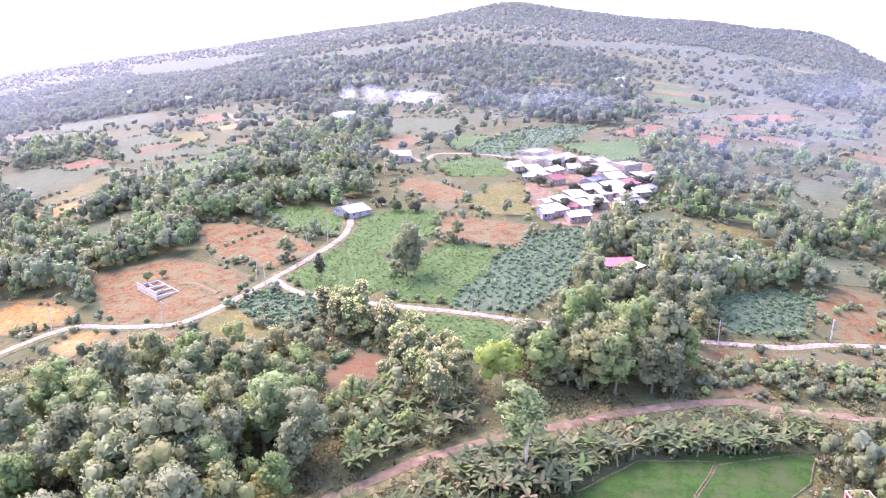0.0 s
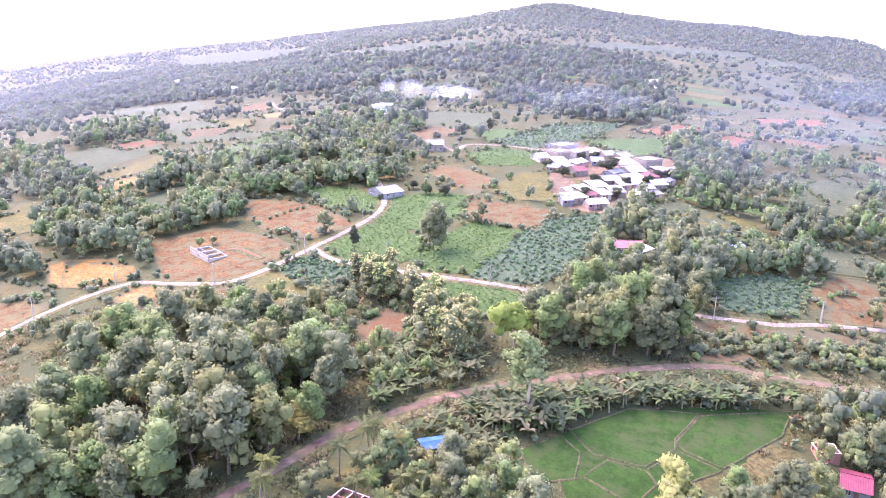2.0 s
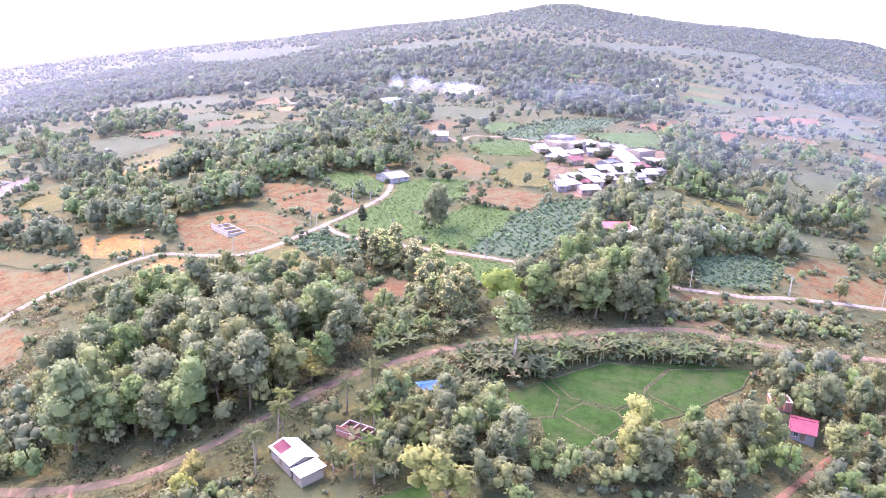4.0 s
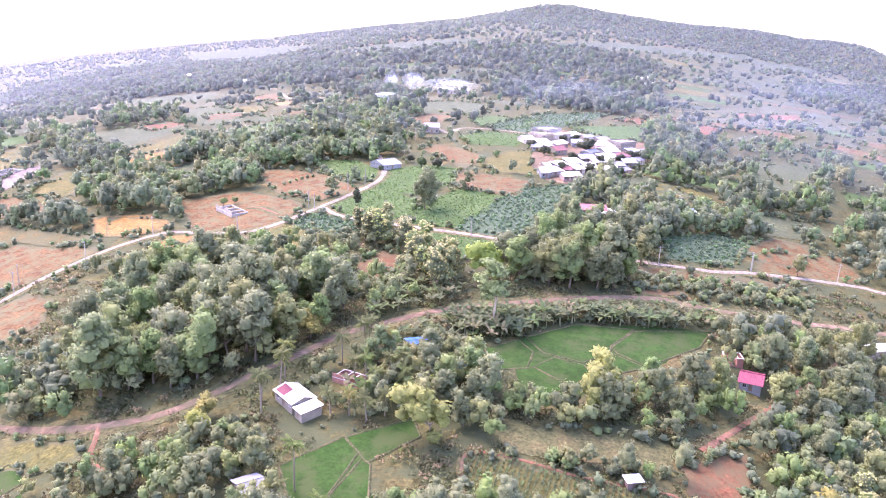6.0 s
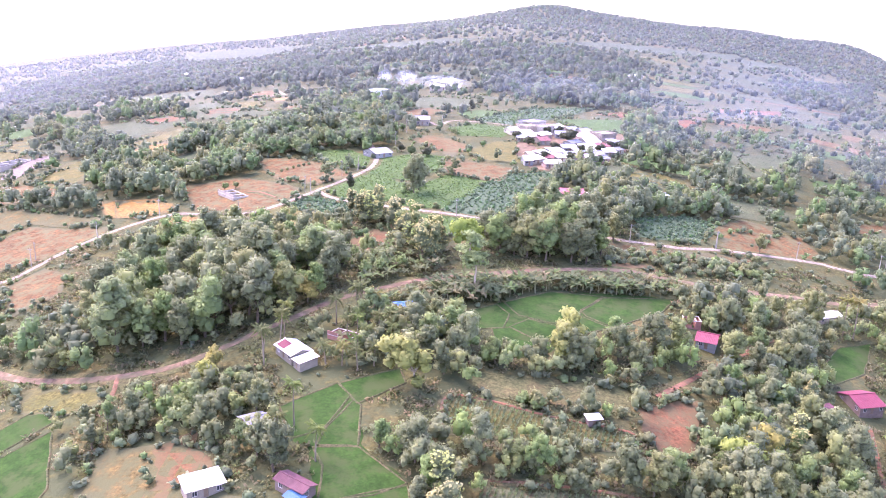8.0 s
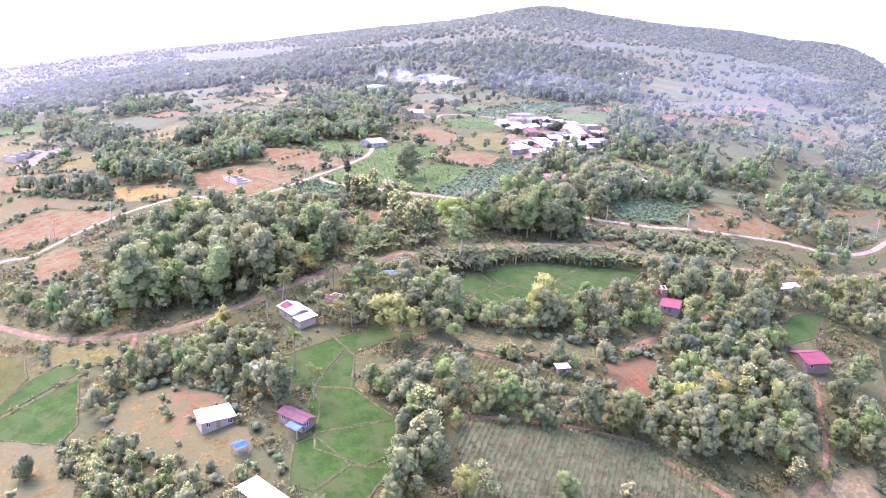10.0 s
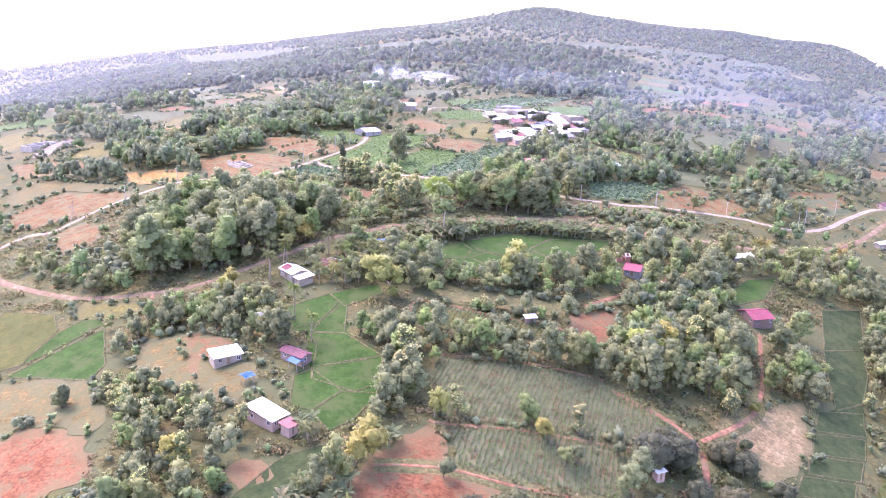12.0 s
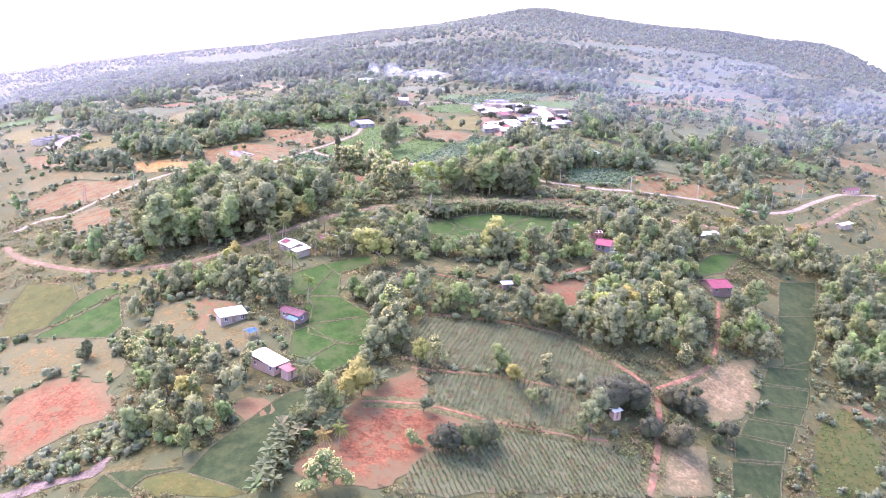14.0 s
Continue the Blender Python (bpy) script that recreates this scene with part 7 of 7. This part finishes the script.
SHRUB_BELTS = [
    (1.9, [(-72.3, -19.5), (-67.3, -13.4), (-54.7, -4.3), (-46.2, -4.0), (-34.3, -12.7), (-40.3, -17.9), (-52.3, -21.1), (-64.5, -23.4)]),
    (3.0, [(61.7, 172.1), (80.5, 189.8), (130.0, 200.0), (123.3, 184.8), (94.5, 181.6)]),
]
BANANA_BELTS = [
    [(-14.5, 127.1), (-6.2, 137.3), (7.2, 145.3), (24.4, 152.3), (42.9, 160.8), (64.8, 165.6), (87.6, 170.2), (81.6, 156.0), (58.3, 149.2), (40.8, 145.8), (26.2, 137.1), (12.6, 127.8), (2.6, 122.1), (-7.6, 123.2)],
    [(-28.5, 173.1), (-9.3, 174.1), (6.8, 165.8), (5.5, 156.3), (-10.5, 153.1), (-23.9, 153.9)],
]


def sown(outline, gap, clearance, tries=2.4):
    """Random points within an outline, gap metres apart and clear of fields, roads and houses."""
    o = np.array(outline)
    lo, hi = o.min(0), o.max(0)
    p = rng.uniform(lo, hi, (int(tries * np.prod(hi - lo) / gap ** 2) + 8, 2))
    p = p[inside(outline, p[:, 0], p[:, 1])]
    p = p[apart(p[:, 0], p[:, 1], gap)]
    return p[clear_of(p[:, 0], p[:, 1], clearance)]


LODS["infill"] = [crown(990 + i, 4.6, 8.4, 4.4, 8, 140, 1.1, core=0.72, low=True) for i in range(6)]
young = []
for gap, lo, hi, outline in NEAR_WOODS:
    if np.mean(outline, 0)[1] < 240:
        young += [(a, c, rng.uniform(lo, hi)) for a, c in sown(outline, gap, 1.6)]
young = np.array(young)
young = young[apart(young[:, 0], young[:, 1], 2.6)]
scatter("thicket", "infill", young[:, 0], young[:, 1], young[:, 2], LEAF_NEAR, "thicket of small green trees under taller ones", "thicket")
MID["shrub"] += [(a, c, rng.uniform(0.5, 1.1)) for gap, outline in SHRUB_BELTS for a, c in sown(outline, gap, 0.6)]
MID["banana"] += [(a, c, rng.uniform(0.7, 1.15)) for outline in BANANA_BELTS for a, c in sown(outline, 2.1, 0.9)]
MID["shrub"] += [(a, c, rng.uniform(0.4, 0.9)) for outline in BANANA_BELTS for a, c in sown(outline, 3.2, 0.9)]

# woods and hedges that nobody could count
for key, (name, lod, material, label, category) in {
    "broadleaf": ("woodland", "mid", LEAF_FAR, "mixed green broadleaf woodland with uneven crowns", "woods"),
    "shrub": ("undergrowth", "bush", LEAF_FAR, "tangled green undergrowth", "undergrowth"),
    "banana": ("banana_grove", "banana", LEAF_BANANA_FAR, "thick grove of banana plants", "banana grove"),
}.items():
    if MID[key]:
        a = np.array(MID[key])
        scatter(name, lod, a[:, 0], a[:, 1], a[:, 2], material, label, category)

# scattered trees and hedge lines of the middle distance and the far plain
x, y = polar_points(15000, 300, 1250, 37, 0.8)
r = np.hypot(x, y + 90)
in_open = np.zeros(len(x), bool)
for o in OPEN_LAND:
    in_open |= inside(o, x, y)
k = (patchy(x, y, 55, 4.0, 0.35) > np.where(in_open, 0.34, np.clip(0.3 - (r - 300) / 2400, 0.02, 0.3))) & clear_of(x, y)
x, y, r = x[k], y[k], r[k]
k = apart(x, y, 6.0)
x, y, r = x[k][:2600], y[k][:2600], r[k][:2600]
for a, c, d in zip(x, y, r):
    GROWN["mid" if d < 470 else "far"].append((a, c, rng.uniform(0.4, 0.9)))
for lod, material, label in (("mid", LEAF_FAR, "dense green woods between fields"), ("far", LEAF_HAZED, "dense green woods of the far valley")):
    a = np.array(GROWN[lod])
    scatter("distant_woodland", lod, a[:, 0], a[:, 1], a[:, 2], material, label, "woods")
x, y = polar_points(36000, 1050, 4300, 36, 1.35)
on_hill = (x > -20) & (y > 2050)
k = ((patchy(x, y, 110, 8.0, 0.3) > -0.12) | on_hill) & clear_of(x, y)
x, y = x[k], y[k]
k = apart(x, y, 9.0)
x, y = x[k][:8500], y[k][:8500]
hx, hy = rng.uniform(-100, 1450, 9000), rng.uniform(1980, 2800, 9000)
k = apart(hx, hy, 9.5) & clear_of(hx, hy)
wx = rng.uniform(-1250, -60, 11000)
wy = rng.uniform(1080, 2300, 11000)
e = apart(wx, wy, 10.0) & clear_of(wx, wy) & (np.abs(wx) < wy * 0.68)
x, y = np.concatenate([x, hx[k][:4500], wx[e][:3800]]), np.concatenate([y, hy[k][:4500], wy[e][:3800]])
scatter("far_woodland", "dot", x, y, rng.uniform(0.7, 1.25, len(x)) * (1 + np.hypot(x, y) / 7000), LEAF_HAZED, "far green woodland across the plain and hills", "woods")
x, y = polar_points(9000, 165, 620, 34, 0.8, 195)
k = (patchy(x, y, 28, 2.0) > 0.0) & clear_of(x, y, 2.0)
scatter("scrub", "bush", x[k][:1500], y[k][:1500], rng.uniform(0.3, 1.0, len(x))[k][:1500], LEAF_FAR, "low scrub in rough grass", "scrub")

hedge = np.array(HEDGE)
lane = np.array(ROAD_POINTS)
hedge = hedge[np.array([(np.hypot(lane[:, 0] - p[0], lane[:, 1] - p[1]) - lane[:, 2]).min() > 1.3 for p in hedge])]
scatter("hedgerow", "bush", hedge[:, 0], hedge[:, 1], hedge[:, 2], LEAF_FAR, "ragged green hedges along field edges", "hedge")

LODS["weed"] = []
for i in range(4):
    g = np.random.default_rng(400 + i)
    at = np.concatenate([g.normal(0, 0.75, (13, 2)), g.uniform(0.1, 0.6, (13, 1))], 1)
    v, q = sprays(g, at, g.normal(0, 0.5, (13, 3)) + (0, 0, 0.6), 0.8)
    w = np.repeat(g.normal(0, 0.3, (13, 3)) + (0, 0, 1), 4, 0)
    LODS["weed"].append((v, q, w / np.linalg.norm(w, axis=1)[:, None]))
for material, seed, level, label in ((LEAF_GRASS, 12.0, -0.02, "coarse olive and straw coloured grass tufts"), (LEAF_WEED, 17.0, 0.06, "low leafy green weeds")):
    x, y = polar_points(30000, 165, 420, 34, 0.8, 195)
    k = (patchy(x, y, 14, seed) > level) & clear_of(x, y, 0.5)
    scatter("tall_grass", "weed", x[k][:6500], y[k][:6500], rng.uniform(0.5, 1.3, len(x))[k][:6500], material, label, "grass")

# crops
LODS["maize"] = []
for i in range(3):
    g = random.Random(30 + i)
    LODS["maize"].append(stack([(turned(leaf_blade(g.uniform(0.45, 0.68), 0.24, 1.2, 1.5, 2)[0], k * 1.26 + g.uniform(-0.4, 0.4), (0, 0, 0.1)), leaf_blade(1, 1, 1, 1, 2)[1]) for k in range(5)]))
LODS["crop"] = [crown(970 + i, 0.5, 0.4, 0.12, 2, 9, 0.45, core=0.5, low=True) for i in range(3)]
LODS["cassava"] = [crown(980 + i, 0.9, 0.9, 0.35, 3, 16, 0.65, core=0.6, low=True) for i in range(3)]
for kind, material, label in (("maize", LEAF_MAIZE, "rows of grey green maize plants"), ("crop", LEAF_CROP, "low green crop plants"), ("cassava", LEAF_CASSAVA, "bushy blue green cassava plants")):
    for name, x, y in TUFTS.get(kind, []):
        scatter(kind + "_crop" if kind != "crop" else "green_crop", kind, x, y, rng.uniform(0.7, 1.3, len(x)), material, label, "crop")

# smoke drifting from a fire beside the white block, and the haze of the far valley
def veil_material(name, colour):
    """Pale see-through sheet imitating smoke and haze; the caller links its opacity."""
    m = bpy.data.materials.new(name)
    m.use_nodes = True
    n, links = m.node_tree.nodes, m.node_tree.links
    n.remove(n["Principled BSDF"])
    clear, back, front = n.new("ShaderNodeBsdfTransparent"), n.new("ShaderNodeBsdfTranslucent"), n.new("ShaderNodeBsdfDiffuse")
    back.inputs["Color"].default_value = front.inputs["Color"].default_value = (*colour, 1)
    body, both = n.new("ShaderNodeMixShader"), n.new("ShaderNodeMixShader")
    links.new(front.outputs[0], body.inputs[1])
    links.new(back.outputs[0], body.inputs[2])
    links.new(clear.outputs[0], both.inputs[1])
    links.new(body.outputs[0], both.inputs[2])
    links.new(both.outputs[0], n["Material Output"].inputs["Surface"])
    return m, n, links, both.inputs[0]


def math_node(n, links, operation, a, b):
    m = n.new("ShaderNodeMath")
    m.operation = operation
    for socket, v in zip(m.inputs, (a, b)):
        if isinstance(v, (int, float)):
            socket.default_value = v
        else:
            links.new(v, socket)
    return m.outputs[0]


def puff_material(name, colour, most):
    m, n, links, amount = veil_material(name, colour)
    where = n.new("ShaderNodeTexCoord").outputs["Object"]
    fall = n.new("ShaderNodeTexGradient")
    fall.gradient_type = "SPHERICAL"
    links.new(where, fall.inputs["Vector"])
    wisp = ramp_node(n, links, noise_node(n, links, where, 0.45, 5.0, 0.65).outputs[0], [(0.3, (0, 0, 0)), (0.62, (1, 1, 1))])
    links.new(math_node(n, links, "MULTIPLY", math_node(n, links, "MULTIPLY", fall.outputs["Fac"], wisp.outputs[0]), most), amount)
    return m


SMOKE = puff_material("thin_smoke", (0.85, 0.88, 0.92), 1.25)
# wide veils: drifted smoke, with the blue of distance haze added in colour
VEIL = puff_material("smoke_and_haze", (0.6, 0.72, 0.98), 0.15)
smoke = tagged(new("smoke"), "thin white smoke drifting from a fire, with wide bluish haze sheets", "smoke")
smoke.location = (-86, 708, 11)


def puff(dx, dy, dz, sx, sz, seed, material):
    """One bulging, torn veil of the given material."""
    n, v, q = 14, [], []
    for i in range(n + 1):
        for j in range(n + 1):
            u, w = 2 * i / n - 1, 2 * j / n - 1
            r = math.hypot(u, w)
            bulge = 0.35 * (1 - r * r) + 0.2 * noise.noise(Vector((u * 2, w * 2, seed)))
            s = min(1.0, 1.0 / max(r, 1e-6)) if r > 1 else 1.0
            v.append((u * s, -bulge, w * s))
    for i in range(n):
        for j in range(n):
            a = i * (n + 1) + j
            q.append((a, a + n + 1, a + n + 2, a + 1))
    ob = new("puff", mesh_np("puff", v, q, material, smooth=True))
    ob.parent = smoke
    ob.location, ob.scale = (dx, dy, dz), (sx, sx * 0.5, sz)
    ob.rotation_euler = (radians(-20), 0, radians(seed * 7 % 30 - 15))


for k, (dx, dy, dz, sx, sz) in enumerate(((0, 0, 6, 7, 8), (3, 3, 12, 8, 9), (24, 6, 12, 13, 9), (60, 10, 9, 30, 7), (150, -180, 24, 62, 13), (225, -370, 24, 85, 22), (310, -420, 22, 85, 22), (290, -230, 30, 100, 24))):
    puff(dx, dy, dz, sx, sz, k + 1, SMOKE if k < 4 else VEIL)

# haze over the distant land, imitated by six curved translucent sheets
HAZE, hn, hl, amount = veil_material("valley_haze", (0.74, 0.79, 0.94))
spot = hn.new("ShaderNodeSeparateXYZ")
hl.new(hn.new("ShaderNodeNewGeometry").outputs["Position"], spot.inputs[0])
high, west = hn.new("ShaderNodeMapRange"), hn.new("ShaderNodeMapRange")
# sheets fade upwards and thicken westward, where glare pales the horizon
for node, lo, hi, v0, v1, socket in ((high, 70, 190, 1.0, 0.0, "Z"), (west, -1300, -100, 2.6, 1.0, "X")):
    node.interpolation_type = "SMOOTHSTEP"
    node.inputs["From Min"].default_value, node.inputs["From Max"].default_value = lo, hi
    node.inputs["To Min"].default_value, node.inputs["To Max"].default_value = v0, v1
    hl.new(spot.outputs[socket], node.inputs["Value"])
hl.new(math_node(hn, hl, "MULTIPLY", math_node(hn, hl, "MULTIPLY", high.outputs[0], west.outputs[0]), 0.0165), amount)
haze = tagged(new("haze"), "translucent pale blue sheets standing in for haze over the distant land", "haze", kind="structure")
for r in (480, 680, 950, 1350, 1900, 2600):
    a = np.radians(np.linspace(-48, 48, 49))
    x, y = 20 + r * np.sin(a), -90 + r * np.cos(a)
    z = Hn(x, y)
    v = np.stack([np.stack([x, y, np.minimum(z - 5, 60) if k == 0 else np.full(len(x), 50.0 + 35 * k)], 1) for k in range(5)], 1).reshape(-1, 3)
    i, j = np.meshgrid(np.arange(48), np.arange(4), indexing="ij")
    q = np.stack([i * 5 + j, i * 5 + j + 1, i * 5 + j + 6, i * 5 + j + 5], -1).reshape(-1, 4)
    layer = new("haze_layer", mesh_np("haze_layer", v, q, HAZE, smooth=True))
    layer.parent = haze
